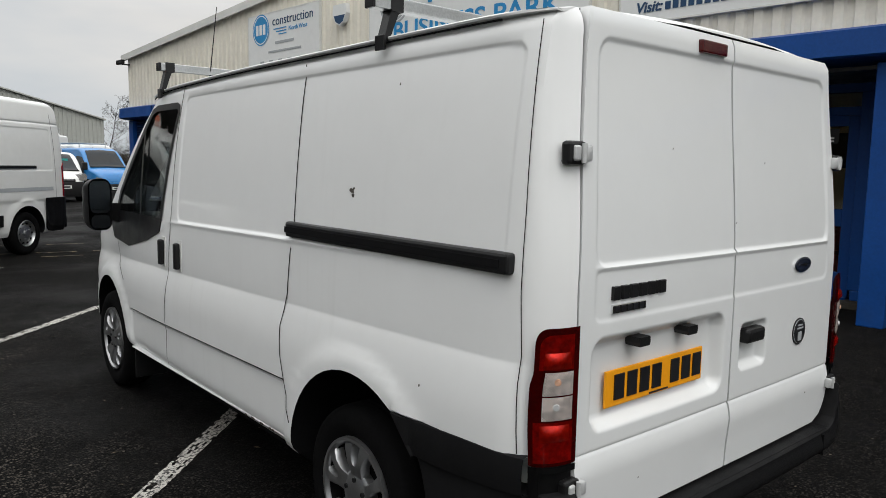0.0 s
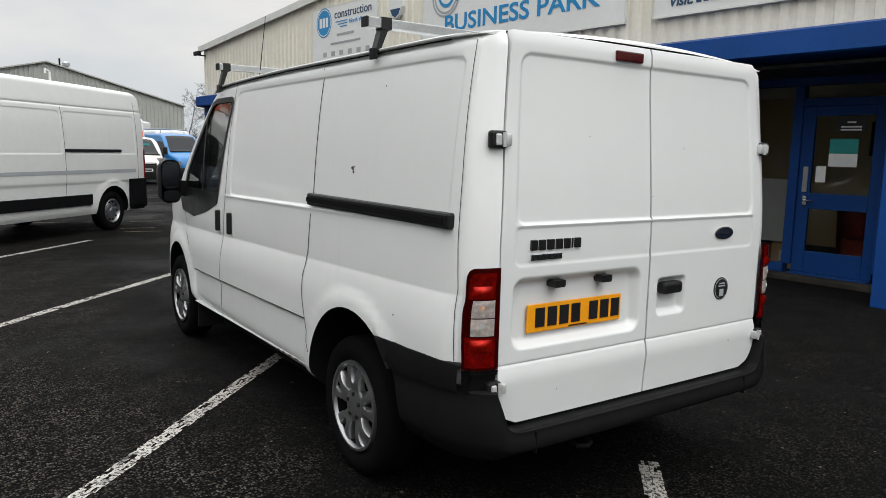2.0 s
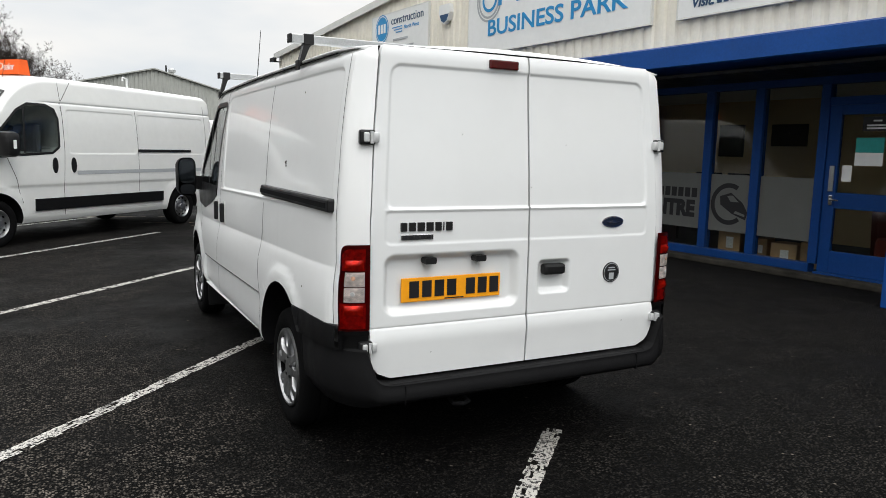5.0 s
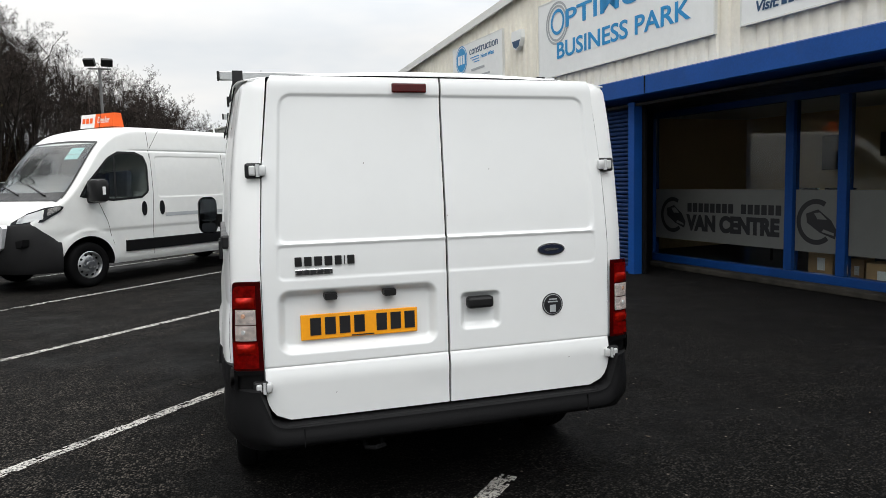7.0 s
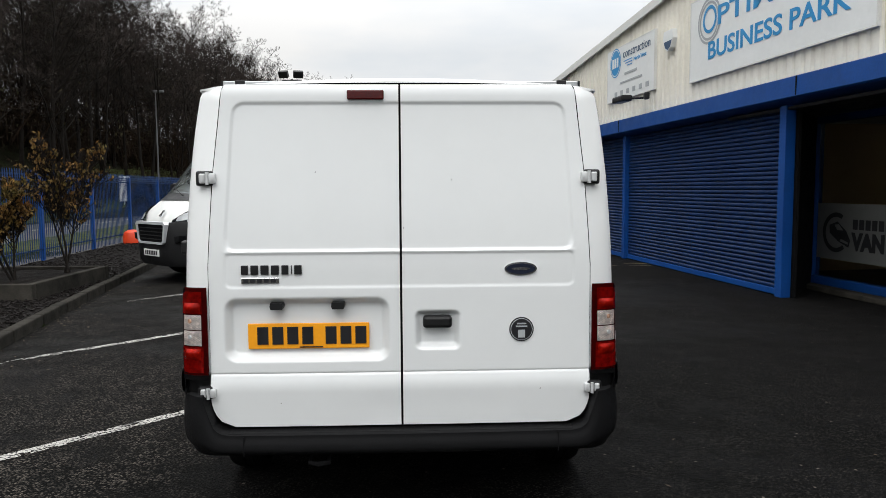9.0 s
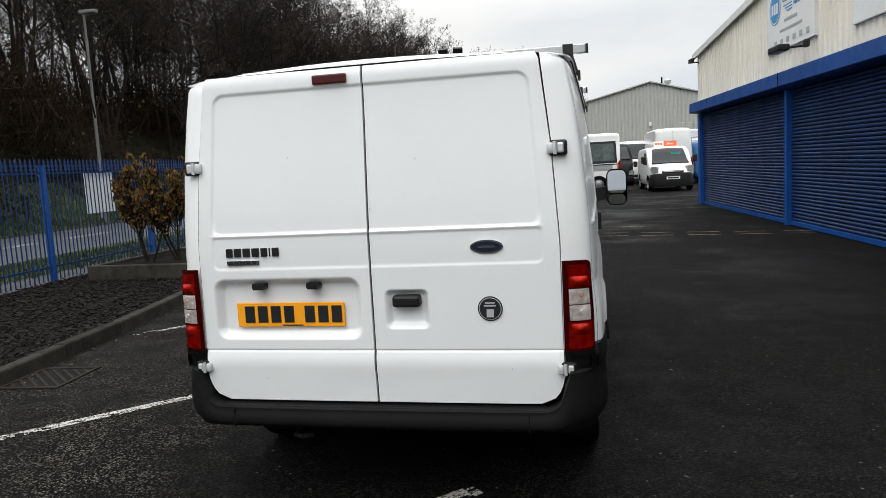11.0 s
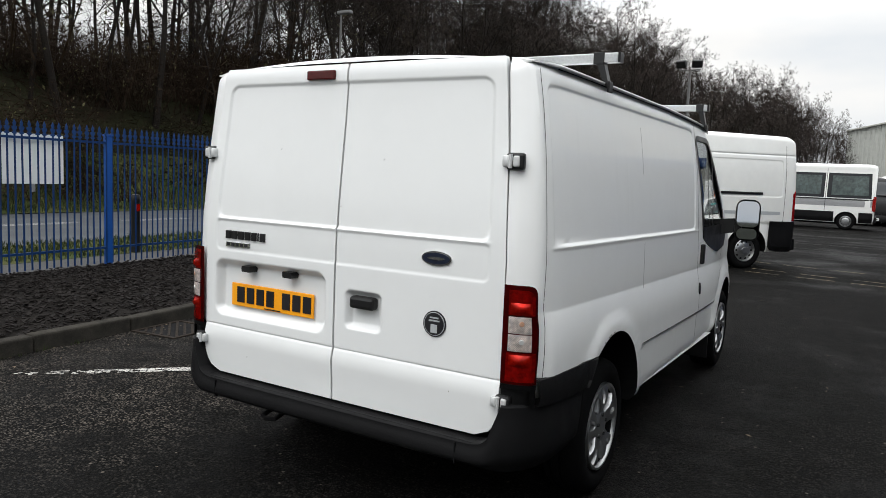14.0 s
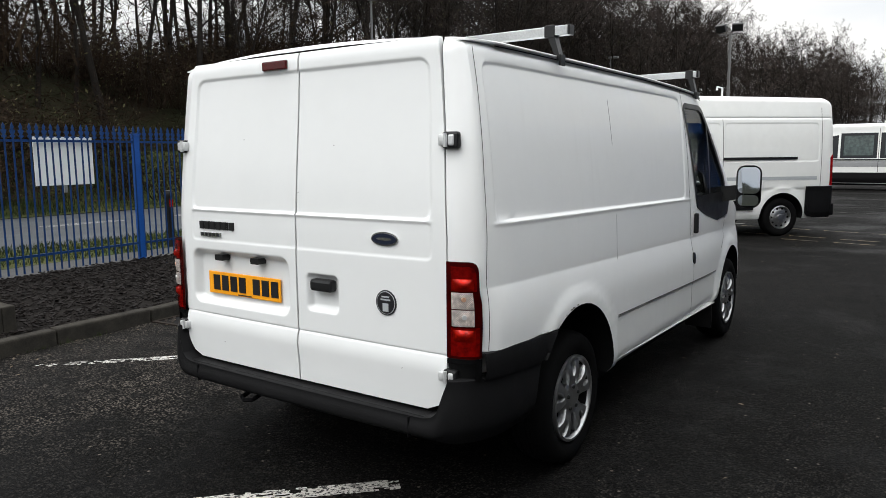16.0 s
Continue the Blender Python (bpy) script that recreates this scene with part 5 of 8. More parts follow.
# sliding door rail, near side only
bm = bmesh.new()
x0 = -(van_shell.x(0.8, 1.27) + 0.012)
box(bm, x0 - 0.012, x0 + 0.03, 0.17, 1.42, 1.245, 1.305, 0.01)
part("door_rail", bm, BLACK, van, "black sliding door rail")
part("rail_slot", boxes((x0 - 0.014, x0, 0.20, 1.42, 1.262, 1.285)), SEAM, van)
part("filler_cap", patch(van_shell, [(2.80 + 0.03 * math.cos(a), 0.80 + 0.04 * math.sin(a)) for a in (2 * math.pi * i / 12 for i in range(12))], 0.006, 1), BLACK, van, "black lock plug")
CHIPS = []
# scraped patch on the near side
RUST = mat("bare_scraped_metal", (0.06, 0.052, 0.045), 0.7, vary=0.5, scale=(40.0, 120.0))
rnd = random.Random(5)
for k in range(6):
    yc, zc = 0.985 + rnd.uniform(-0.022, 0.022), 1.435 + rnd.uniform(-0.016, 0.018)
    q = rnd.uniform(0.004, 0.011)
    part("paint_chip", patch(van_shell, [(yc + q * rnd.uniform(0.5, 1.2) * math.cos(a), zc + q * rnd.uniform(0.4, 1.0) * math.sin(a)) for a in (2 * math.pi * i / 7 for i in range(7))],
                             0.0015, -1, 0.002), RUST, van)
for yc, zc in ((0.76, 1.80), (0.52, 0.86)):
    part("paint_chip", patch(van_shell, [(yc + 0.003 * math.cos(a), zc + 0.005 * math.sin(a)) for a in (2 * math.pi * i / 6 for i in range(6))], 0.0015, -1, 0.002), RUST, van)

for k in range(7):
    # rust breaking through the folded edge of the sill
    yc = 1.39 + 0.55 * rnd.random() ** 1.3
    zc, q = 0.403 - 0.018 * (yc - 1.3), rnd.uniform(0.006, 0.016)
    part("rust_spot", boxes((-0.9595, -0.954, yc - q, yc + q, zc - 0.006, zc + 0.003, 0.0015)), RUST, van, "brown rust spot on the sill edge")
for k in range(4):
    a0 = radians(94 + 5 * k + rnd.uniform(-2, 2))
    yc, zc = ARY + (ARR + 0.006) * math.cos(a0), ARZ + (ARR + 0.006) * math.sin(a0)
    q = rnd.uniform(0.004, 0.008)
    part("rust_spot", patch(van_shell, [(yc + 1.5 * q * math.cos(a), zc + 0.6 * q * rnd.uniform(0.5, 1.0) * math.sin(a)) for a in (2 * math.pi * i / 7 for i in range(7))],
                            0.0015, 1, 0.002), RUST, van, "dark rust spot on the arch lip")

for xc, zc in ((0.22, 1.565), (-0.36, 1.60), (0.012, 1.36), (0.60, 0.66), (-0.52, 0.61)):
    bm = bmesh.new()
    prism(bm, [(xc + 0.0016 * math.cos(a) + 0.0012 * math.sin(a), zc + 0.0035 * math.sin(a)) for a in (2 * math.pi * i / 6 for i in range(6))], "y", 0.0, 0.003)
    CHIPS.append((xc, zc, bm))

# wheels
for sd in (-1, 1):
    wheel(van, sd * 0.842, RW, sd, 0.328, 0.2, 0.208)
    wheel(van, sd * 0.850, FW, sd, 0.328, 0.2, 0.208)
    part("mud_flap", boxes((sd * 0.84 - 0.1, sd * 0.84 + 0.1, FW - 0.46, FW - 0.445, 0.16, 0.45, 0.004)), BLACK, van)
bm = boxes((-0.60, 0.60, 0.50, 4.6, 0.22, 0.33), (-0.78, 0.78, 1.46, 3.46, 0.22, 0.34), (-0.75, 0.75, RW - 0.05, RW + 0.05, 0.28, 0.38))
part("underbody", bm, SEAM, van)
bm = bmesh.new()
sweep(bm, [(-0.40, 0.10, 0.37), (-0.40, 0.02, 0.35), (-0.36, 0.0, 0.35), (-0.32, 0.02, 0.35), (-0.32, 0.10, 0.37)], 0.011, 6)
part("towing_eye", bm, SEAM, van)

# windscreen
bm = bmesh.new()
rows = []
for i in range(7):
    y = 3.17 + (4.02 - 3.17) * i / 6
    t = smooth_interp(T_TOP, y) + 0.004
    hw = 0.66 + 0.10 * i / 6
    rows.append([(hw * k / 6, y, t - 0.02 * (k / 6) ** 2) for k in range(-6, 7)])
grid(bm, rows)
g = part("windscreen", bm, SCREEN, van, "windscreen glass", smooth=True)
g.visible_shadow = False
for sd in (-1, 1):
    st = part("seat_back", boxes((sd * 0.45 - 0.24, sd * 0.45 + 0.24, 2.96, 3.08, 0.9, 1.42, 0.04)), SEATCLOTH, van)
    part("head_rest", boxes((sd * 0.45 - 0.13, sd * 0.45 + 0.13, 2.95, 3.04, 1.45, 1.64, 0.04)), SEATCLOTH, van)
bm = bmesh.new()
lathe(bm, [(0.17, -0.012), (0.185, 0.0), (0.17, 0.012), (0.155, 0.0), (0.17, -0.012)], 24, "Z", pose(0.42, 3.62, 1.24, 60, 0, 0))
part("steering_wheel", bm, BLACK, van, smooth=True)

# ---- rear doors ----
D_TOP, D_BOT = 1.972, 0.507


def door_half(z):
    w = interp([(0.5, 0.818), (1.2, 0.815), (1.6, 0.790), (1.98, 0.748)], z)
    if z < D_BOT + 0.13:
        k = (D_BOT + 0.13 - z) / 0.13
        w -= 0.10 * (1 - math.sqrt(max(1 - k * k, 0)))
    if z > D_TOP - 0.03:
        k = (z - D_TOP + 0.03) / 0.03
        w -= 0.010 * (1 - math.sqrt(max(1 - k * k, 0)))
    return w


def door_y(x, z):
    """Depth of the rear skin, in the van's frame."""
    y = 0.036 + 0.055 * step(1.15, 2.0, z) + 0.007 * (abs(x) / 0.8) ** 3
    e = 0.009
    y += 0.0075 * (1 - step(-e, e * 0.8, rrect(x, z, -0.747 + 0.040 * (z - 1.26) / 0.63, 0.747 - 0.040 * (z - 1.26) / 0.63, 1.266, 1.893, 0.05)))
    y += 0.0035 * (1 - step(-e, e * 0.6, rrect(x, z, -0.748, 0.748, 1.110, 1.258, 0.03)))
    y -= 0.003 * math.exp(-((z - 1.262) / 0.008) ** 2) * (1 - step(0.73, 0.76, abs(x)))
    y -= 0.011 * min(max((0.736 - z) / 0.048, 0.0), 1.0) - 0.011 * min(max((0.69 - z) / 0.18, 0.0), 1.0)
    y += 0.0035 * math.exp(-((z - 0.738) / 0.004) ** 2)
    y += 0.040 * (1 - step(-0.034, 0.003, rrect(x, z, -0.755, -0.05, 0.79, 1.066, 0.055)))
    y += 0.030 * (1 - step(-0.030, 0.003, rrect(x, z, 0.058, 0.255, 0.835, 1.008, 0.03)))
    # a shallow dent beside the shut line, low on the doors
    y += 0.0025 * math.exp(-(((x + 0.06) / 0.09) ** 2 + ((z - 0.58) / 0.05) ** 2))
    y += 0.0010 * math.exp(-(((x - 0.18) / 0.22) ** 2 + ((z - 0.60) / 0.03) ** 2))
    y += 0.02 * step(D_TOP - 0.035, D_TOP + 0.03, z)
    return y


for sd, nm in ((-1, "near"), (1, "off")):
    dz = dense(D_BOT, D_TOP, 0.025, (0.738, 1.11, 1.262, 1.887, 0.80, 1.055, 0.85, 1.0), 0.022, 0.0045)
    du = dense(0.0062, 1.0, 0.03, (0.09, 0.91) if sd < 0 else (0.08, 0.31, 0.92), 0.06, 0.006)
    bm = bmesh.new()
    rows = []
    for z in dz:
        w = door_half(z)
        rows.append([(sd * w * u, door_y(sd * w * u, z), z) for u in du])
    vs = grid(bm, rows, sd > 0)
    # the skin turns in at its edges
    rim = [r[-1] for r in vs]
    back = [bm.verts.new(v.co + Vector((0, 0.035, 0))) for v in rim]
    rim0 = [r[0] for r in vs]
    back0 = [bm.verts.new(v.co + Vector((0, 0.035, 0))) for v in rim0]
    for a, c in ((rim, back), (rim0, back0)):
        for i in range(len(a) - 1):
            bm.faces.new((a[i], a[i + 1], c[i + 1], c[i]))
    for row in (vs[0], vs[-1]):
        bb = [bm.verts.new(v.co + Vector((0, 0.035, 0))) for v in row]
        for i in range(len(row) - 1):
            bm.faces.new((row[i], row[i + 1], bb[i + 1], bb[i]))
    bmesh.ops.recalc_face_normals(bm, faces=bm.faces[:])
    if sd < 0:
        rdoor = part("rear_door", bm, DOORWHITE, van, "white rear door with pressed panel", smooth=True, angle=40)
        ndoor = rdoor
    else:
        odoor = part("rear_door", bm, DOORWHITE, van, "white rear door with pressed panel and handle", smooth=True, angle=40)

bm = bmesh.new()
grid(bm, [[(x, door_y(0.0, z) + 0.018, z) for x in (-0.02, 0.02)] for z in spread(D_BOT + 0.005, D_TOP - 0.005, 60)])
part("door_seal", bm, SEAM, van)


for xc, zc, cb in CHIPS:
    part("paint_chip", cb, RUST, ndoor if xc < 0 else odoor).location.y = door_y(xc, zc) - 0.0012


def hinge(x, z, sd, parent):
    y = door_y(0.80, z)
    k = 0.80 if z > 1 else 0.70
    bm = bmesh.new()
    box(bm, x + sd * 0.006 - 0.046 * k, x + sd * 0.006 + 0.044 * k, y - 0.013, y + 0.02, z - 0.040 * k, z + 0.040 * k, 0.010)
    hg = part("hinge", bm, BLACK, parent, "pale cast door hinge in a black seat")
    bm = bmesh.new()
    box(bm, x + sd * 0.014 - 0.017 * k, x + sd * 0.014 + 0.017 * k, y - 0.020, y + 0.004, z - 0.026 * k, z + 0.026 * k, 0.006)
    part("hinge_leaf", bm, HINGE, hg, "pale grey hinge leaf")
    bm = bmesh.new()
    rod(bm, (x - sd * 0.008, y - 0.020, z - 0.033 * k), (x - sd * 0.008, y - 0.020, z + 0.033 * k), 0.010 * k, 0.010 * k, 12)
    box(bm, x - sd * 0.028 - 0.018 * k, x - sd * 0.028 + 0.018 * k, y - 0.024, y + 0.004, z - 0.028 * k, z + 0.028 * k, 0.007)
    part("hinge_pin", bm, HINGE, hg, "pale metal hinge arm", smooth=True)


for sd in (-1, 1):
    hinge(sd * 0.818, 1.575, sd, van)
    hinge(sd * 0.832, 0.662, sd, van)

# plate, its recess lamps, badges and handle
plate = part("number_plate", boxes((-0.66, -0.14, 0.062, 0.070, 0.842, 0.953, 0.003)), PLATE, ndoor, "yellow rear number plate")
xx = -0.62
for k in range(7):
    w = 0.047
    bm = boxes((xx, xx + w, 0.0585, 0.0625, 0.862, 0.938))
    part("plate_bar", bm, INK, plate)
    xx += 0.064 if k != 3 else 0.100
part("plate_bar", boxes((-0.44, -0.34, 0.0595, 0.0625, 0.847, 0.852)), INK, plate)
for xc in (-0.53, -0.27):
    bm = bmesh.new()
    prism(bm, [(xc - 0.024, 1.018), (xc + 0.024, 1.018), (xc + 0.028, 1.030), (xc + 0.026, 1.046), (xc - 0.026, 1.046), (xc - 0.028, 1.030)], "y", 0.024, 0.075)
    part("plate_lamp", bm, BLACK, ndoor, "small black plate lamp")
xx = -0.676
for k, w in enumerate((0.040, 0.042, 0.044, 0.044, 0.040, 0.014, 0.042)):
    bm = boxes((xx, xx + w - 0.011, 0.032, 0.046, 1.168, 1.207, 0.002))
    part("model_badge", bm, BLACK, ndoor, "black raised badge bar")
    xx += w
part("type_badge", boxes((-0.676, -0.517, 0.035, 0.046, 1.130, 1.154, 0.002)), CHROME, ndoor, "chrome type badge")
for k in range(5):
    part("badge_bar", boxes((-0.667 + k * 0.029, -0.647 + k * 0.029, 0.0335, 0.036, 1.134, 1.150)), INK, ndoor)


def oval(parent, xc, zc, a, b, y, t, material, name, label=""):
    bm = bmesh.new()
    prism(bm, [(xc + a * math.cos(q), zc + b * math.sin(q)) for q in (2 * math.pi * i / 32 for i in range(32))], "y", y - t, y + 0.006)
    return part(name, bm, material, parent, label)


ov = oval(odoor, 0.514, 1.183, 0.070, 0.029, 0.040, 0.004, CHROME, "maker_badge", "dark oval badge with chrome rim")
oval(ov, 0.514, 1.183, 0.063, 0.023, 0.0365, 0.0025, mat("badge_navy", (0.012, 0.016, 0.03), 0.2), "badge_face")
oval(ov, 0.514, 1.183, 0.040, 0.006, 0.0342, 0.0015, CHROME, "badge_script")
rd = oval(odoor, 0.518, 0.920, 0.053, 0.053, 0.037, 0.003, INK, "round_sticker", "round black sticker with pale ring")
oval(rd, 0.518, 0.920, 0.048, 0.048, 0.0345, 0.0015, SIGNGREY, "sticker_ring")
oval(rd, 0.518, 0.920, 0.045, 0.045, 0.033, 0.0015, INK, "sticker_face")
part("sticker_bar", boxes((0.503, 0.533, 0.0300, 0.0325, 0.884, 0.918), (0.493, 0.543, 0.0300, 0.0325, 0.930, 0.936), (0.498, 0.538, 0.0300, 0.0325, 0.942, 0.948)), SIGNGREY, rd)
bm = bmesh.new()
box(bm, 0.092, 0.218, 0.020, 0.070, 0.930, 0.984, 0.014)
part("door_pull", bm, BLACK, odoor, "black door pull")
part("high_brake_light", boxes((-0.222, -0.066, 0.076, 0.12, 1.905, 1.946, 0.006)), DARKRED, ndoor, "dark red high brake light")


# ---- tail lamps ----
def corner_at(f, z, grow):
    """Point on the rear corner at height z: f 0 at the door's edge, 1 where the lamp ends on the side; right hand."""
    half = 0.941 - 0.009 * step(0.85, 1.12, z)
    y_end = 0.098 - 0.012 * step(0.95, 1.0, z) - 0.006 * (1 - step(0.74, 0.86, z))
    a = radians(90 * f)
    return 0.822 + (half - 0.822 + grow) * math.sin(a), 0.035 + (y_end - 0.035) * (1 - math.cos(a)) - grow * math.cos(a)


def lamp_piece(sd, z0, z1, f0, f1, grow, material, parent, name, label="", rtop=0.0, n=16, pillow=0.0, cols=14):
    """A piece of lamp that follows the corner; rtop rounds its outer top corner, pillow swells its middle."""
    bm = bmesh.new()
    rows = []
    for k in range(n + 1):
        u = k / n
        if rtop:
            u = 1 - (1 - u) ** 1.6
        z = z0 + (z1 - z0) * u
        e = max(0.0, (z - (z1 - rtop)) / rtop) if rtop else 0.0
        top = f1 - 0.42 * (f1 - f0) * (1 - math.sqrt(max(1 - e * e, 0.0)))
        row = []
        for c in range(cols + 1):
            v = c / cols
            x, y = corner_at(f0 + (top - f0) * v, z, grow + pillow * (1 - (2 * v - 1) ** 2) * (1 - (2 * u - 1) ** 2))
            row.append((sd * x, y, z))
        rows.append(row)
    grid(bm, rows, sd < 0)
    bmesh.ops.solidify(bm, geom=bm.faces[:], thickness=0.012)
    bmesh.ops.recalc_face_normals(bm, faces=bm.faces[:])
    return part(name, bm, material, parent, label, smooth=True, angle=35)


AMBER = mat("amber_bulb_glass", (0.46, 0.27, 0.18), 0.3, vary=0.3, scale=(40.0, 200.0))
for sd in (-1, 1):
    tl = lamp_piece(sd, 0.738, 1.116, 0, 1, 0.004, DARKRED, van, "tail_lamp", "red tail lamp with clear middle lens", 0.05, 30)
    lamp_piece(sd, 1.003, 1.098, 0.12, 0.82, 0.0062, RED, tl, "upper_lens", "red upper lens", 0.035, 16)
    lamp_piece(sd, 1.006, 1.050, 0.16, 0.70, 0.0068, RED_HOT, tl, "reflector", "bright red reflector", 0, 8, 0.011)
    lamp_piece(sd, 0.748, 0.860, 0.10, 0.84, 0.0062, RED, tl, "lower_lens", "red lower lens", 0, 8)
    lamp_piece(sd, 0.806, 0.852, 0.16, 0.70, 0.0068, RED_HOT, tl, "reflector", "bright red reflector", 0, 8, 0.011)
    lamp_piece(sd, 0.934, 0.998, 0.13, 0.66, 0.0085, LENSCLEAR, tl, "clear_lens", "clear cross-cut lens", 0, 6, 0.004)
    lamp_piece(sd, 0.866, 0.930, 0.13, 0.66, 0.0085, LENSCLEAR, tl, "clear_lens", "clear ribbed lens", 0, 6, 0.004)
    for zc, material, label in ((0.972, AMBER, "dull amber bulb"), (0.903, HINGE, "grey bulb")):
        xb, yb = corner_at(0.42, zc, 0.012)
        bm = bmesh.new()
        rod(bm, (sd * xb - sd * 0.006, yb + 0.006, zc), (sd * xb, yb - 0.003, zc), 0.012, 0.009, 12)
        part("bulb", bm, material, tl, label)
    # black seat of the lower hinge under the lamp, with a raised lip round it
    lamp_piece(sd, 0.640, 0.736, 0, 1, -0.010, BLACK, van, "lamp_plinth", "glossy black corner piece under the lamp", 0, 4)
    lamp_piece(sd, 0.716, 0.736, 0, 1, 0.004, PLASTIC, van, "plinth_lip", "", 0, 2)
    lamp_piece(sd, 0.648, 0.718, 0.7, 1, 0.003, PLASTIC, van, "plinth_lip", "", 0, 2)

# ---- rear bumper, wrapped round the corners ----
prof_path = []
for i in range(9):
    prof_path.append((0.982, 0.68 - 0.40 * i / 8))
for i in range(1, 13):
    a = radians(90 * i / 12)
    prof_path.append((0.982 - 0.182 * (1 - math.cos(a)), 0.28 - 0.295 * math.sin(a)))
half_path = prof_path + [(0.80 - 0.80 * (i / 40) ** 1.5, -0.015 - 0.012 * math.sin(math.pi / 2 * i / 40)) for i in range(1, 41)]
full_path = half_path + [(-x, y) for x, y in half_path[-2::-1]]


def arch_stop(v, z):
    """Where the bumper's end meets the rear wheel opening."""
    return min(v, ARY - math.sqrt(max((ARR + 0.001) ** 2 - (z - ARZ) ** 2, 0.0)))


def outward(x, y):
    """Direction out of the bumper's path."""
    k = min(max((0.28 - y) / 0.295, 0.0), 1.0) if abs(x) > 0.80 else 1.0
    return math.copysign(math.sqrt(1 - k * k), x), -k


def bumper_rows(z_lo, z_hi, grow_lo, grow_hi, steps, hollow):
    rows = []
    for x, y in full_path:
        ax = abs(x)
        top = z_hi(ax, y)
        nx, ny = outward(x, y)
        row = []
        row.append((x - nx * 0.09, y - ny * 0.09, z_lo + 0.02))
        for k in range(steps + 1):
            f = k / steps
            bulge = 0.010 * math.sin(math.pi * min(f * 1.15, 1)) - 0.030 * (1 - step(0.0, 0.25, f)) + grow_lo + (grow_hi - grow_lo) * f
            row.append((x + nx * bulge, y + ny * bulge, z_lo + (top - z_lo) * f))
        row.append((x - nx * 0.012, y - ny * 0.012, top + 0.006))
        row.append((x - nx * hollow, y - ny * hollow, top + 0.004))
        rows.append([(a, arch_stop(b, c), c) for a, b, c in row])
    return rows


def low_top(ax, y):
    side = 0.652 - 0.018 * step(0.1, 0.5, y)
    return min(smooth_interp([(0.0, 0.487), (0.72, 0.488), (0.765, 0.495), (0.795, 0.515), (0.818, 0.555), (0.834, 0.640), (2.0, 0.652)], ax), side) if ax < 0.84 else side


bm = bmesh.new()
grid(bm, bumper_rows(0.392, low_top, 0.0, 0.0, 10, 0.11))
bmesh.ops.recalc_face_normals(bm, faces=bm.faces[:])
bump = part("rear_bumper", bm, PLASTIC, van, "dark grey plastic rear bumper", smooth=True, angle=50)
for sd in (-1, 1):
    bm = bmesh.new()
    rows = []
    for y in spread(0.66, 0.10, 26):
        top, low = 0.757 - 0.013 * step(0.25, 0.66, y), low_top(0.95, y) - 0.004
        x = max(van_shell.x(y, 0.775), 0.930 + 0.052 * math.sqrt(1 - (1 - min((y - 0.08) / 0.25, 1.0)) ** 2))
        rows.append([(sd * (x + g), arch_stop(y, z), z) for g, z in ((-0.04, low), (0.006, low + 0.002), (0.010, low + 0.03), (0.008, top - 0.025), (0.003, top - 0.004), (-0.006, top), (-0.05, top + 0.001))])
    grid(bm, rows)
    bmesh.ops.recalc_face_normals(bm, faces=bm.faces[:])
    part("bumper_side", bm, PLASTIC, bump, "dark grey plastic side moulding", smooth=True, angle=40)
part("bumper_tread", boxes((-0.74, 0.74, -0.012, 0.055, 0.485, 0.495, 0.003)), PLASTIC, bump)
part("bumper_joint", boxes((0.668, 0.672, -0.031, -0.012, 0.40, 0.484), (-0.672, -0.668, -0.031, -0.012, 0.40, 0.484)), SEAM, bump)

# ---- mirrors ----
for sd in (-1, 1):
    mr = new("door_mirror")
    mr.parent = van
    mr.location = (1.13 if sd > 0 else -1.075, 3.70, 1.27)
    mr.rotation_euler = (radians(-1.25), 0, radians(16 if sd < 0 else 5))
    mr.scale = (0.86 if sd > 0 else 0.74, 0.9, 0.9)
    tagged(mr, "tall black door mirror")
    bm = bmesh.new()
    rows = []
    for k in range(9):
        y = -0.03 + 0.15 * k / 8
        q = math.sqrt(max(1 - (k / 8) ** 2.2, 0.02))
        rows.append([(px * (0.25 + 0.75 * q), y, pz * (0.35 + 0.65 * q)) for px, pz in rounded(-0.105, 0.105, -0.195, 0.165, 0.07)])
    vs = grid(bm, [r + [r[0]] for r in rows])
    bm.faces.new([v for v in vs[-1][:-1]])
    bmesh.ops.recalc_face_normals(bm, faces=bm.faces[:])
    part("mirror_shell", bm, BLACK, mr, "black plastic mirror shell", smooth=True, angle=60)
    bm = bmesh.new()
    prism(bm, rounded(-0.092, 0.092, -0.075, 0.150, 0.05), "y", -0.028, -0.022)
    part("mirror_glass", bm, MIRROR, mr, "mirror glass")
    bm = bmesh.new()
    prism(bm, rounded(-0.085, 0.085, -0.180, -0.088, 0.04), "y", -0.028, -0.022)
    part("wide_mirror_glass", bm, MIRROR, mr, "small wide angle mirror glass")
    bm = bmesh.new()
    prism(bm, [(-sd * 0.28, -0.16), (-sd * 0.05, -0.12), (-sd * 0.05, 0.00), (-sd * 0.28, -0.02)], "y", 0.0, 0.09)
    part("mirror_arm", bm, BLACK, mr)

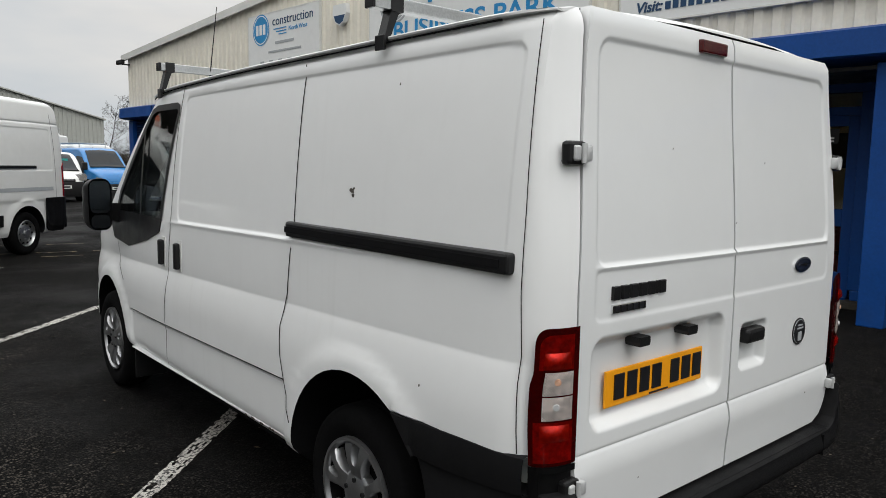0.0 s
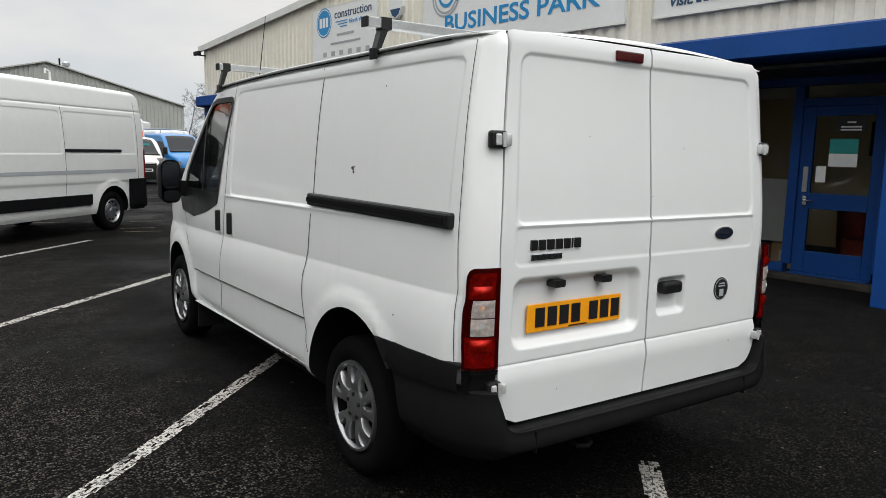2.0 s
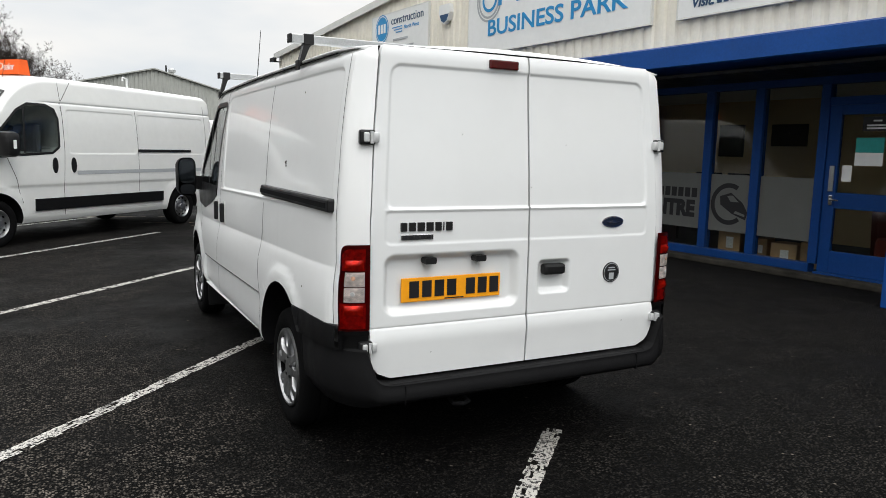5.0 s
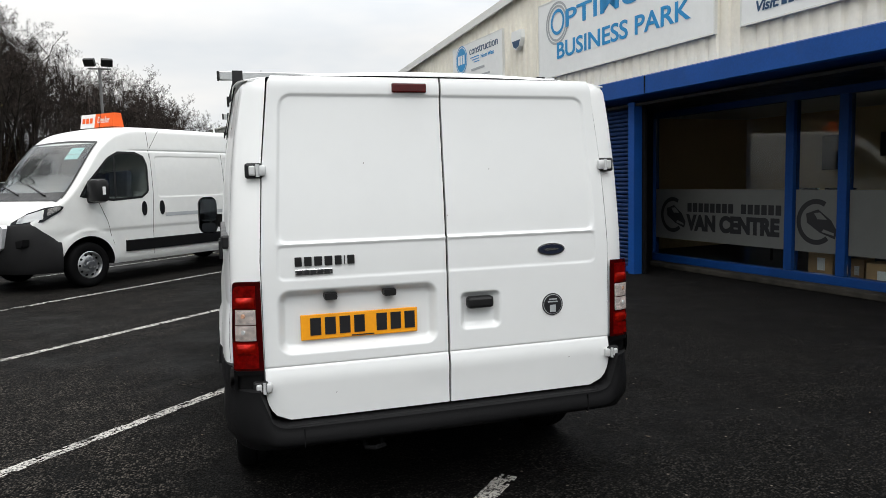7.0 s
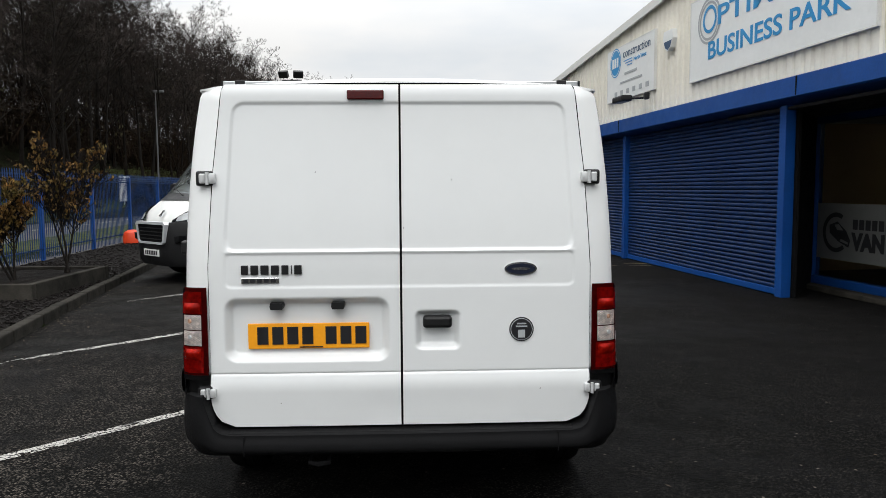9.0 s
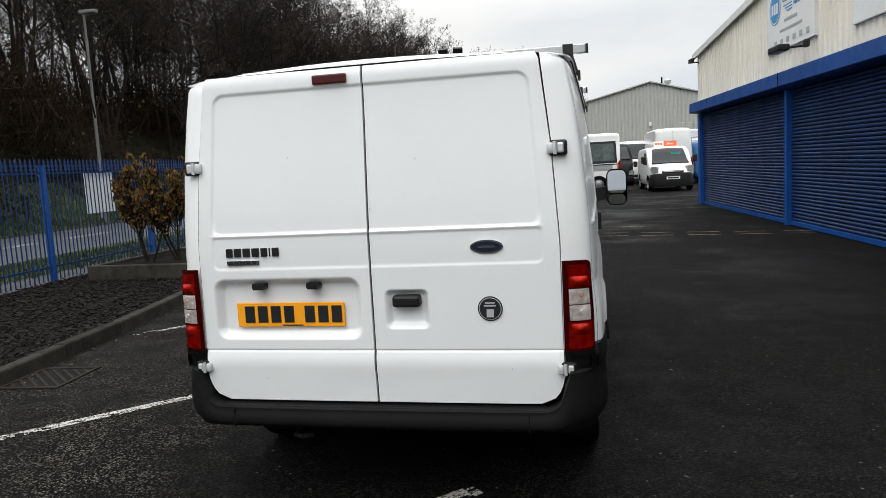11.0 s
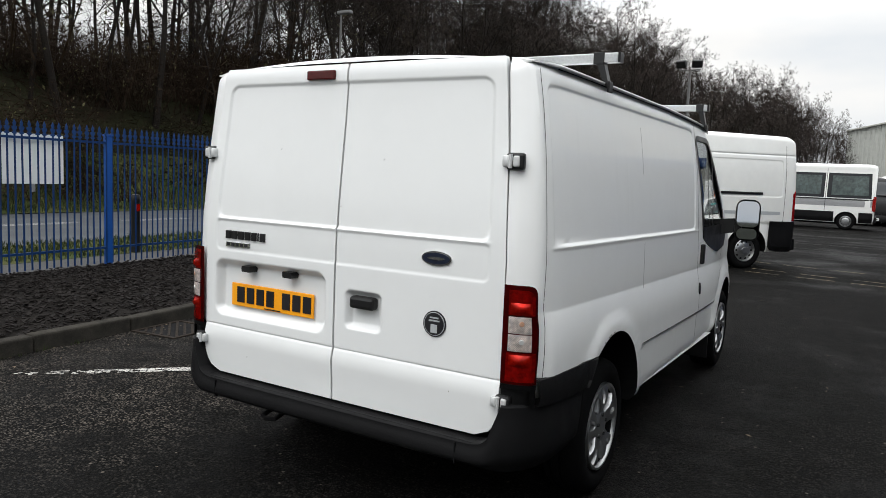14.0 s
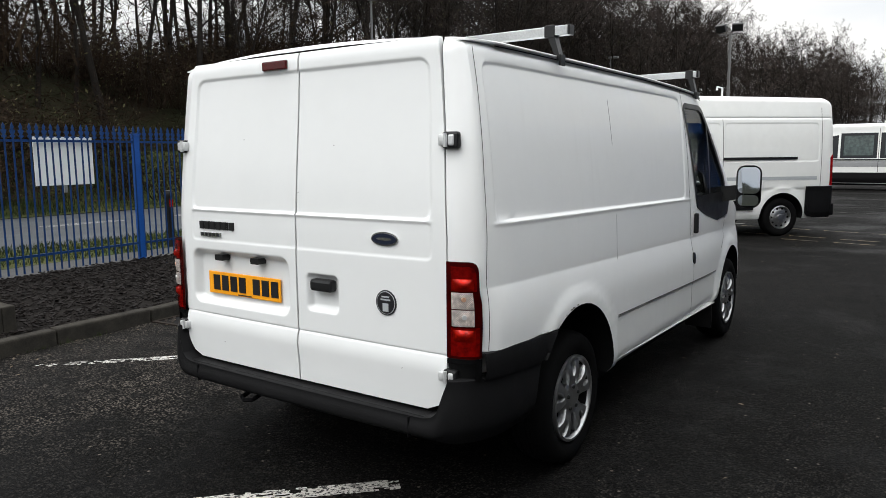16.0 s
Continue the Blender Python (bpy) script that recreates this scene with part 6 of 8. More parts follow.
# ---- roof bars (they clamp on the gutter) and aerial ----
def roof_bar(y, half, lift):
    rb = thing("roof_bar", VM @ pose(0, y, 0), "galvanised steel roof bar on black clamp feet", "roof bar", "roof bars")
    bm = bmesh.new()
    z = smooth_interp(T_TOP, y) + lift
    box(bm, -half, half, -0.024, 0.024, z, z + 0.042, 0.004)
    part("cross_bar", bm, STEEL, rb)
    for sd in (-1, 1):
        part("end_cap", boxes((sd * (half + 0.006) - 0.006, sd * (half + 0.006) + 0.006, -0.025, 0.025, z - 0.001, z + 0.043, 0.003)), BLACK, rb)
        xg = van_shell.x(y, smooth_interp(T_TOP, y) - 0.1)
        bm = bmesh.new()
        zg = smooth_interp(T_TOP, y) - 0.058
        prism(bm, [(sd * (xg - 0.052), z + 0.046), (sd * (xg - 0.008), z + 0.046), (sd * (xg - 0.004), z - 0.01), (sd * (xg + 0.020), zg + 0.01), (sd * (xg + 0.020), zg - 0.014),
                   (sd * (xg - 0.004), zg + 0.012), (sd * (xg - 0.036), z - 0.014), (sd * (xg - 0.050), z - 0.004)], "y", -0.022, 0.022)
        ft = part("clamp_foot", bm, BLACK, rb, "black clamp foot")
        part("clamp_band", boxes((sd * (xg - 0.03) - 0.026, sd * (xg - 0.03) + 0.026, -0.028, 0.028, z - 0.006, z + 0.047, 0.003)), BLACK, rb, "black clamp band")
        part("clamp_plate", boxes((sd * (xg + 0.022) - 0.006, sd * (xg + 0.022) + 0.006, -0.026, 0.026, zg - 0.03, zg + 0.02, 0.003)), BLACK, rb)
    return rb


roof_bar(0.865, 0.935, 0.046)
roof_bar(3.02, 0.90, 0.062)
bm = bmesh.new()
rod(bm, (-0.62, 3.02, 1.95), (-0.60, 2.93, 2.42), 0.004, 0.002, 6)
rod(bm, (-0.62, 3.03, 1.94), (-0.62, 3.015, 1.975), 0.015, 0.009, 8)
part("aerial", bm, BLACK, van)


# ---------- the long high-roofed van parked in the bays ----------
BXM = pose(2.218, 14.548, 0, 0, 0, 135)
box_van = thing("high_roof_van", BXM, "white long high roofed panel van with black bumpers", "van")
BR, BF = 1.015, 5.05


def b_relief(y, z):
    r = 0.0
    for yc in (BR, BF):
        d = math.hypot(y - yc, z - 0.36)
        if z > 0.3:
            r += 0.022 * (1 - step(0.50, 0.56, d))
    r -= 0.014 * (1 - step(0.83, 0.90, z)) * step(0.2, 0.4, y)
    for y0, y1 in ((0.32, 2.15), (2.25, 3.72)):
        r -= 0.008 * (1 - step(-0.012, 0.012, rrect(y, z, y0, y1, 1.35, 2.03, 0.06)))
    r -= 0.012 * math.exp(-((z - 2.12) / 0.015) ** 2) * (1 - step(4.0, 4.3, y))
    return r


B_TOP = [(0.0, 2.36), (0.04, 2.46), (0.2, 2.515), (3.4, 2.545), (3.95, 2.54), (4.30, 2.48), (4.60, 2.32), (5.34, 1.47), (5.50, 1.36), (5.80, 1.14), (5.93, 0.94), (5.998, 0.72)]
B_WIDE = [(0.32, 0.96), (0.40, 0.995), (0.6, 1.012), (1.0, 1.02), (1.3, 1.015), (1.8, 0.985), (2.2, 0.93), (2.45, 0.885)]
B_PLAN = [(0.0, 0.93), (0.03, 0.975), (0.10, 0.995), (0.25, 1.0), (4.3, 1.0), (5.0, 0.985), (5.45, 0.93), (5.75, 0.82), (5.93, 0.64), (5.998, 0.45)]
tall_shell = Shell(B_TOP, B_WIDE, 0.32, B_PLAN, b_relief, crown=0.03, rr=0.11, zref=(2.384, 1.1))
b_body = part("body", tall_shell.build(dense(0.0, 5.998, 0.06, (0.02, 0.32, 2.15, 2.25, 3.72), 0.03, 0.01), dense(0.32, 2.384, 0.05, (0.865, 1.35, 2.03, 2.12), 0.03, 0.01)),
              [WHITE_BG, CABPALE, SEAM], box_van, "white painted body")
B_WIN = [(3.92, 1.45), (3.90, 1.88), (3.95, 2.02), (4.10, 2.08), (4.42, 2.08), (4.62, 1.98), (5.00, 1.60), (5.14, 1.40), (4.6, 1.33), (4.05, 1.36)]
bmw = bmesh.new()
prism(bmw, [(-0.90, 1.41), (0.90, 1.41), (0.80, 2.22), (-0.80, 2.22)], "y", 3.95, 5.8)
cut(b_body, arch_cut(BR, 0.36, 0.43, 1.0) + arch_cut(BF, 0.36, 0.43, 1.0) + [tunnel(B_WIN), cutter(bmw)])
resharp(b_body.data, 30)
for sd in (-1, 1):
    wheel(box_van, sd * 0.885, BR, sd, 0.345, 0.215, 0.205, "steel")
    wheel(box_van, sd * 0.885, BF, sd, 0.345, 0.215, 0.205, "steel")
    g = part("cab_window", patch(tall_shell, B_WIN, -0.004, sd, 0.004), GLASS, box_van, "dark cab side window")
    g.visible_shadow = False
    part("window_surround", ribbon(tall_shell, B_WIN + [B_WIN[0]], 0.035, 0.004, sd), BLACK, box_van)
    part("window_bar", ribbon(tall_shell, [(4.55, 1.36), (4.50, 2.05)], 0.03, 0.003, sd), BLACK, box_van)
    part("rubbing_strip", skin(tall_shell, spread(1.58, 4.40, 20), lambda y: 0.49, lambda y: 0.67, 0.022, sd), PLASTIC, box_van, "wide black rubbing strip")
    part("corner_bumper", skin(tall_shell, [0.0, 0.01, 0.03, 0.06, 0.1, 0.2, 0.35, 0.5, 0.57], lambda y: 0.33 + 0.1 * step(0.45, 0.6, y), lambda y: 0.90, 0.030, sd), PLASTIC, box_van, "black rear corner bumper")
    part("tail_lamp", skin(tall_shell, [-0.004, 0.01, 0.03, 0.06, 0.085], lambda y: 0.91, lambda y: 1.50 - y, 0.012, sd), RED, box_van, "tall red tail lamp")
    part("door_rail", patch(tall_shell, [(0.75, 1.385), (2.2, 1.385), (2.2, 1.43), (0.75, 1.43)], 0.014, sd, 0.02), BLACK, box_van, "black sliding door rail")
    part("side_moulding", ribbon(tall_shell, [(0.35, 1.05), (3.6, 1.05)], 0.06, 0.004, sd), SIGNGREY, box_van)
    for pts in ([(3.80, 2.43), (3.82, 1.4), (3.86, 0.9), (3.84, 0.40)], [(2.20, 2.10), (2.20, 0.70)], [(4.86, 1.32), (4.72, 1.0), (4.62, 0.62)], [(0.25, 2.3), (0.28, 0.9)],
                [(3.55, 2.46), (3.82, 2.12), (3.82, 2.0)]):
        part("shut_line", ribbon(tall_shell, pts, 0.008, 0.0025, sd), SEAM, box_van)
    for y0 in (4.02, 3.66):
        bm = bmesh.new()
        xx = tall_shell.x(y0, 1.15)
        prism(bm, [(y0 + 0.05 * math.cos(a), 1.17 + 0.12 * math.sin(a)) for a in (2 * math.pi * i / 16 for i in range(16))], "x", sd * (xx - 0.01), sd * (xx + 0.012))
        part("door_handle", bm, BLACK, box_van, "black oval door handle")
    bm = bmesh.new()
    box(bm, sd * 1.17 - 0.15, sd * 1.17 + 0.15, 4.86, 5.08, 1.30, 1.66, 0.07)
    box(bm, sd * 1.02 - 0.10, sd * 1.02 + 0.10, 4.90, 5.04, 1.29, 1.44, 0.03)
    part("door_mirror", bm, BLACK, box_van, "large black door mirror", smooth=True)
    # headlamp swept back along the corner of the nose
    low = [Vector(p) for p in ((0.50, 5.950, 1.005), (0.70, 5.91, 1.000), (0.89, 5.70, 1.045), (0.965, 5.47, 1.185), (0.972, 5.42, 1.235))]
    up = [Vector(p) for p in ((0.50, 5.915, 1.050), (0.70, 5.800, 1.175), (0.860, 5.64, 1.250), (0.955, 5.46, 1.275), (0.972, 5.41, 1.255))]

    def lens(t, f):
        i = min(int(t * 4), 3)
        a, c = low[i].lerp(low[i + 1], t * 4 - i), up[i].lerp(up[i + 1], t * 4 - i)
        return a.lerp(c, f)

    def lens_piece(t0, t1, f0, f1, lift, thick):
        bm = bmesh.new()
        grid(bm, [[(sd * (p.x + lift * 0.7), p.y + lift * 0.7, p.z + 0.012 * math.sin(math.pi * f)) for p, f in ((lens(t, f), f) for f in spread(f0, f1, 4))] for t in spread(t0, t1, 12)], sd > 0)
        bmesh.ops.solidify(bm, geom=bm.faces[:], thickness=thick)
        bmesh.ops.recalc_face_normals(bm, faces=bm.faces[:])
        return bm

    hl = part("headlamp", lens_piece(0.0, 1.0, 0.0, 1.0, 0.004, 0.03), DARKGLASS, box_van, "dark edged slanted headlamp with bright reflectors", smooth=True)
    part("reflector", lens_piece(0.12, 0.50, 0.16, 0.84, 0.010, 0.004), SATIN, hl, "bright lamp reflector", smooth=True)
    part("reflector", lens_piece(0.56, 0.80, 0.22, 0.84, 0.010, 0.004), CLEAR, hl, "bright lamp reflector", smooth=True)
    part("indicator", boxes((sd * 1.32 - 0.006, sd * 1.32 + 0.006, 4.95, 5.00, 1.42, 1.54, 0.004)), SIGNWHITE, box_van, "pale indicator lens on the mirror")


# black front bumper following the nose
def b_edge(ax, y):
    return 1.0 if ax < 0.55 else 1.0 + 0.02 * step(0.55, 0.7, ax) - 0.30 * step(0.78, 0.965, ax)


fb = part("front_bumper", nose_bumper(tall_shell, 5.475, 5.985, 0.28, b_edge, 0.045), NOSEBLACK, box_van, "black plastic front bumper", smooth=True, angle=40)


def ring(outer, inner, y0, y1):
    bm = bmesh.new()
    n = len(outer)
    v = [[bm.verts.new((p[0], y, p[1])) for p in pts] for pts, y in ((outer, y0), (outer, y1), (inner, y1), (inner, y0))]
    for a, c in zip(v, v[1:] + v[:1]):
        for i in range(n):
            bm.faces.new((a[i], a[(i + 1) % n], c[(i + 1) % n], c[i]))
    bmesh.ops.recalc_face_normals(bm, faces=bm.faces[:])
    return bm


G_OUT = [(-0.40, 0.64), (0.40, 0.64), (0.46, 0.68), (0.53, 0.97), (0.48, 1.01), (-0.48, 1.01), (-0.53, 0.97), (-0.46, 0.68)]
G_IN = [(-0.385, 0.675), (0.385, 0.675), (0.425, 0.70), (0.475, 0.945), (0.45, 0.965), (-0.45, 0.965), (-0.475, 0.945), (-0.425, 0.70)]
part("grille_surround", ring(G_OUT, G_IN, 5.99, 6.085), SATIN, fb, "bright satin grille surround")
bm = bmesh.new()
prism(bm, G_IN, "y", 6.0, 6.066)
part("grille", bm, SEAM, fb)
for k in range(4):
    part("grille_slat", boxes((-0.42 - 0.012 * k, 0.42 + 0.012 * k, 6.060, 6.078, 0.715 + k * 0.06, 0.730 + k * 0.06, 0.004)), NOSEBLACK, fb)
for sd in (-1, 1):
    bm = bmesh.new()
    prism(bm, [(sd * 0.60, 0.66), (sd * 0.80, 0.70), (sd * 0.82, 0.80), (sd * 0.62, 0.77)], "y", 5.88, 5.985)
    part("bumper_vent", bm, SEAM, fb)
pl = part("front_plate", boxes((-0.26, 0.26, 6.055, 6.078, 0.44, 0.55, 0.003)), PLATE_W, fb, "white front number plate")
for k in range(7):
    part("plate_bar", boxes((-0.225 + k * 0.065, -0.180 + k * 0.065, 6.077, 6.081, 0.46, 0.53)), INK, pl)
bm = bmesh.new()
prism(bm, [(-0.05, 1.06), (-0.02, 1.05), (0.0, 1.09), (0.03, 1.05), (0.05, 1.07), (0.03, 1.12), (0.04, 1.17), (0.0, 1.19), (-0.045, 1.16), (-0.02, 1.12)], "y", -0.005, 0.012)
part("nose_emblem", bm, CHROME, box_van, "small chrome emblem").matrix_basis = pose(0, 5.865, 0.02, 0, 0, 0) @ pose(0, 0, 1.1, 38, 0, 0) @ pose(0, 0, -1.1)
# windscreen and wipers


def top_at(shell, x, y, zs=(1.0,)):
    """Height of a van's upper skin over a point of the plan."""
    p = shell.section(y, zs)[1:]
    for (xa, za), (xb, zb) in zip(p, p[1:]):
        if xb <= abs(x) <= xa:
            return za + (zb - za) * ((xa - abs(x)) / (xa - xb) if xa > xb else 0)
    return p[0][1]


B_ZS = [0.32, 1.0, 1.6, 2.0, 2.384]
bm = bmesh.new()
rows = []
for i in range(19):
    y = 4.665 + (5.40 - 4.665) * i / 18
    hw = 0.82 + 0.085 * i / 18
    rows.append([(hw * k / 10, y, top_at(tall_shell, hw * k / 10, y, B_ZS) + 0.012) for k in range(-10, 11)])
grid(bm, rows)
g = part("windscreen", bm, SCREEN, box_van, "large raked windscreen", smooth=True)
g.visible_shadow = False
bm = bmesh.new()
for a in (-1, 1):
    grid(bm, [[(a * (0.82 + 0.085 * i / 18 + d), 4.665 + 0.735 * i / 18, top_at(tall_shell, 0.82 + 0.085 * i / 18 + d, 4.665 + 0.735 * i / 18, B_ZS) + 0.014) for d in (-0.03, 0.012)] for i in range(19)])
grid(bm, [[(0.81 * k / 10, y, top_at(tall_shell, 0.81 * k / 10, y, B_ZS) + 0.014) for k in range(-10, 11)] for y in (4.655, 4.69)])
part("screen_seal", bm, BLACK, box_van, "black windscreen edge", smooth=True)
bm = bmesh.new()
rows = []
for i in range(6):
    y = 5.36 + 0.17 * i / 5
    rows.append([(0.90 * k / 10, y - 0.05 * (k / 10) ** 2, top_at(tall_shell, 0.90 * k / 10, y - 0.05 * (k / 10) ** 2, B_ZS) + 0.014) for k in range(-10, 11)])
grid(bm, rows)
part("scuttle", bm, BLACK, box_van, "black scuttle panel", smooth=True)
for x0, x1 in ((-0.55, 0.15), (0.12, 0.78)):
    bm = bmesh.new()
    rod(bm, (x0, 5.42, top_at(tall_shell, x0, 5.42, B_ZS) + 0.03), (x1, 5.24, top_at(tall_shell, x1, 5.24, B_ZS) + 0.03), 0.012, 0.009, 6)
    part("wiper", bm, BLACK, box_van)
part("dashboard", boxes((-0.80, 0.80, 4.95, 5.30, 1.30, 1.46, 0.04)), CABPALE, box_van)
for xs in (-0.55, 0.0, 0.55):
    part("seat_back", boxes((xs - 0.24, xs + 0.24, 4.02, 4.14, 1.3, 1.80, 0.05)), SEATCLOTH, box_van)
bm = bmesh.new()
lathe(bm, [(0.18, -0.012), (0.195, 0.0), (0.18, 0.012), (0.165, 0.0), (0.18, -0.012)], 24, "Z", pose(0.5, 4.85, 1.52, 50, 0, 0))
part("steering_wheel", bm, BLACK, box_van, smooth=True)
PALECYAN = mat("pale_cyan_card", (0.35, 0.62, 0.62), 0.6)
bm = bmesh.new()
box(bm, -0.62, -0.30, -0.002, 0.002, 0.0, 0.13)
box(bm, -0.62, -0.30, -0.002, 0.002, -0.11, -0.01)
c = part("price_card", bm, PALECYAN, box_van, "pale price card in the windscreen")
c.matrix_basis = pose(0, 4.80, 2.045, 41, 0, 0)
part("rear_door_line", boxes((-0.006, 0.006, -0.012, 0.01, 0.5, 2.3)), SEAM, box_van)
part("rear_bumper", boxes((-0.98, 0.98, -0.06, 0.10, 0.36, 0.58, 0.02)), PLASTIC, box_van, "black rear bumper step")
bm = bmesh.new()
rod(bm, (-0.3, 4.25, 2.42), (-0.33, 4.2, 2.75), 0.004, 0.003, 6)
part("aerial", bm, BLACK, box_van)
bm = bmesh.new()
sweep(bm, [(-0.72, 2.1, 2.50), (-0.72, 2.1, 2.66), (-0.72, 2.2, 2.68), (-0.72, 2.2, 2.62)], 0.018, 6)
part("roof_hook", bm, SIGNWHITE, box_van)


def roof_sign(m, w, h, d):
    """Illuminated-style dealer box sign for a van roof: white and orange halves."""
    rs = thing("roof_sign", m, "white and orange dealer sign box on a van roof", "roof sign", "roof signs")
    bm = bmesh.new()
    prism(bm, [(-d / 2, 0), (d / 2, 0), (d * 0.3, h), (-d * 0.3, h)], "x", -w / 2, -w * 0.06)
    part("white_half", bm, SIGNWHITE, rs)
    bm = bmesh.new()
    prism(bm, [(-d / 2, 0), (d / 2, 0), (d * 0.3, h), (-d * 0.3, h)], "x", -w * 0.06, w / 2)
    part("orange_half", bm, ORANGE, rs)
    tilt = math.degrees(math.atan2(d * 0.2, h))
    for sgn, rz in ((-1, 0), (1, 180)):
        face = pose(0, 0, 0, 0, 0, rz) @ pose(0, -d / 2 - 0.004, 0, 90 - tilt, 0, 0)
        words("letter", "Dealer", h * 0.68, face @ pose(0.02 * w if rz == 0 else -w * 0.40, h * 0.32, 0), SIGNWHITE, rs, 0.002, 0, 0.0, w * 0.36)
        for k in range(3):
            bm = bmesh.new()
            x0 = (-w * 0.44 if rz == 0 else w * 0.10) + k * w * 0.115
            box(bm, x0, x0 + w * 0.085, h * 0.34, h * 0.72, 0.0, 0.003)
            o = part("print_bar", bm, ORANGE, rs)
            o.matrix_basis = face
    return rs


roof_sign(BXM @ pose(0, 3.95, 2.545), 0.84, 0.23, 0.22).rotation_euler.z += radians(180)


# ---------- vehicles far across the yard ----------
def far_van(name, m, label, group, length, wide, top, axles, paint, windows=(), screen=None, r=0.33, bumper=0.5, rear_glass=None, rr=0.12, lamp_z=(0.7, 1.3)):
    v = thing(name, m, label, "van", group)
    wt = [(0.28, wide * 0.93), (0.5, wide), (1.0, wide), (1.5, wide * 0.96), (2.3, wide * 0.86)]
    pl = [(0, 0.90), (0.06, 0.98), (0.2, 1.0), (length - 1.2, 1.0), (length - 0.45, 0.93), (length - 0.15, 0.80), (length, 0.55)]
    zt = max(z for _, z in top) - 0.14
    sh = Shell(top, wt, 0.28, pl, None, 0.03, rr, zref=(zt, zt * 0.5))
    b = part("body", sh.build(dense(0, length, 0.10, (0.03,), 0.03, 0.02), dense(0.28, zt, 0.09, ())), [paint, SEAM], v)
    cs = []
    for y in axles:
        for s in (-1, 1):
            bm = bmesh.new()
            rod(bm, (s * (wide - 0.3), y, r), (s * (wide + 0.3), y, r), r + 0.06, r + 0.06, 28)
            cs.append(cutter(bm, 1, (paint, SEAM)))
    cut(b, cs)
    resharp(b.data, 30)
    for y in axles:
        for s in (-1, 1):
            wheel(v, s * (wide - 0.11), y, s, r, 0.2, r * 0.62, "steel")
    for w in windows:
        for s in (-1, 1):
            part("side_window", poly_skin(sh, w, 0.006, s, 0.02), DARKGLASS, v, "dark side window")
    if screen:
        y0, y1, h0, h1 = screen
        bm = bmesh.new()
        rows = []
        for i in range(19):
            y = y0 + (y1 - y0) * i / 18
            t = smooth_interp(top, y) + 0.022
            hw = h0 + (h1 - h0) * i / 18
            rows.append([(hw * k / 8, y, t - 0.035 * (k / 8) ** 2) for k in range(-8, 9)])
        grid(bm, rows)
        part("windscreen", bm, DARKGLASS, v, "dark windscreen", smooth=True)
        part("scuttle", boxes((-h1, h1, y1 + 0.0, y1 + 0.06, smooth_interp(top, y1) - 0.03, smooth_interp(top, y1) + 0.012, 0.006)), BLACK, v)
        part("front_bumper", nose_bumper(sh, axles[-1] + r + 0.06, length - 0.02, 0.20, lambda ax, y: bumper - 0.06 * step(0.7 * wide, wide, ax), 0.03), NOSEBLACK, v, "black front bumper", smooth=True, angle=40)
        for s in (-1, 1):
            yl = length - 0.30
            zl = min(bumper + 0.16, smooth_interp(top, yl) - 0.06)
            bm = bmesh.new()
            prism(bm, [(-0.16, -0.10), (0.13, -0.12), (0.17, 0.02), (0.10, 0.14), (-0.14, 0.10)], "y", 0.0, 0.30)
            hl = part("headlamp", bm, CLEAR, v, "clear headlamp")
            hl.matrix_basis = pose(s * (sh.x(yl + 0.1, zl) - 0.16), yl - 0.08, zl, 0, 0, -s * 28) @ Matrix.Diagonal((s, 1, 1, 1))
            part("door_mirror", boxes((s * (wide + 0.13) - 0.10, s * (wide + 0.13) + 0.10, y1 - 0.35, y1 - 0.20, bumper + 0.42, bumper + 0.72, 0.04)), BLACK, v, "black door mirror")
        p = part("number_plate", boxes((-0.26, 0.26, length + 0.035, length + 0.055, bumper - 0.24, bumper - 0.13)), PLATE_W, v)
        part("plate_bar", boxes((-0.21, 0.21, length + 0.055, length + 0.058, bumper - 0.215, bumper - 0.155)), INK, p)
        part("grille", boxes((-0.42, 0.42, length - 0.20, length - 0.01, bumper - 0.01, bumper + 0.10, 0.02)), BLACK, v)
        part("grille_bar", boxes((-0.36, 0.36, length - 0.03, length, bumper + 0.055, bumper + 0.075, 0.004)), SATIN, v)
    if rear_glass:
        part("rear_window", boxes((-wide * 0.62, wide * 0.62, -0.012, 0.02, *rear_glass, 0.01)), DARKGLASS, v, "dark rear window")
    part("rear_door_line", boxes((-0.008, 0.008, -0.008, 0.02, 0.5, max(z for _, z in top) - 0.15)), SEAM, v)
    part("rear_bumper", boxes((-wide * 0.9, wide * 0.9, -0.08, 0.12, 0.30, 0.55, 0.03)), PLASTIC, v, "black rear bumper")
    for s in (-1, 1):
        part("tail_lamp", boxes((s * wide * 0.90 - 0.06, s * wide * 0.90 + 0.06, -0.02, 0.10, *lamp_z, 0.02)), RED, v, "red tail lamp")
    part("underbody", boxes((-wide * 0.7, wide * 0.7, 0.2, length - 0.2, 0.2, 0.32)), SEAM, v)
    return v, sh


FAR = "vans across the yard"
HI_TOP = lambda L, H: [(0.0, H - 0.15), (0.05, H - 0.05), (0.3, H), (L - 2.1, H), (L - 1.5, H - 0.18), (L - 0.75, 1.35), (L - 0.25, 1.10), (L - 0.06, 0.9), (L, 0.65)]
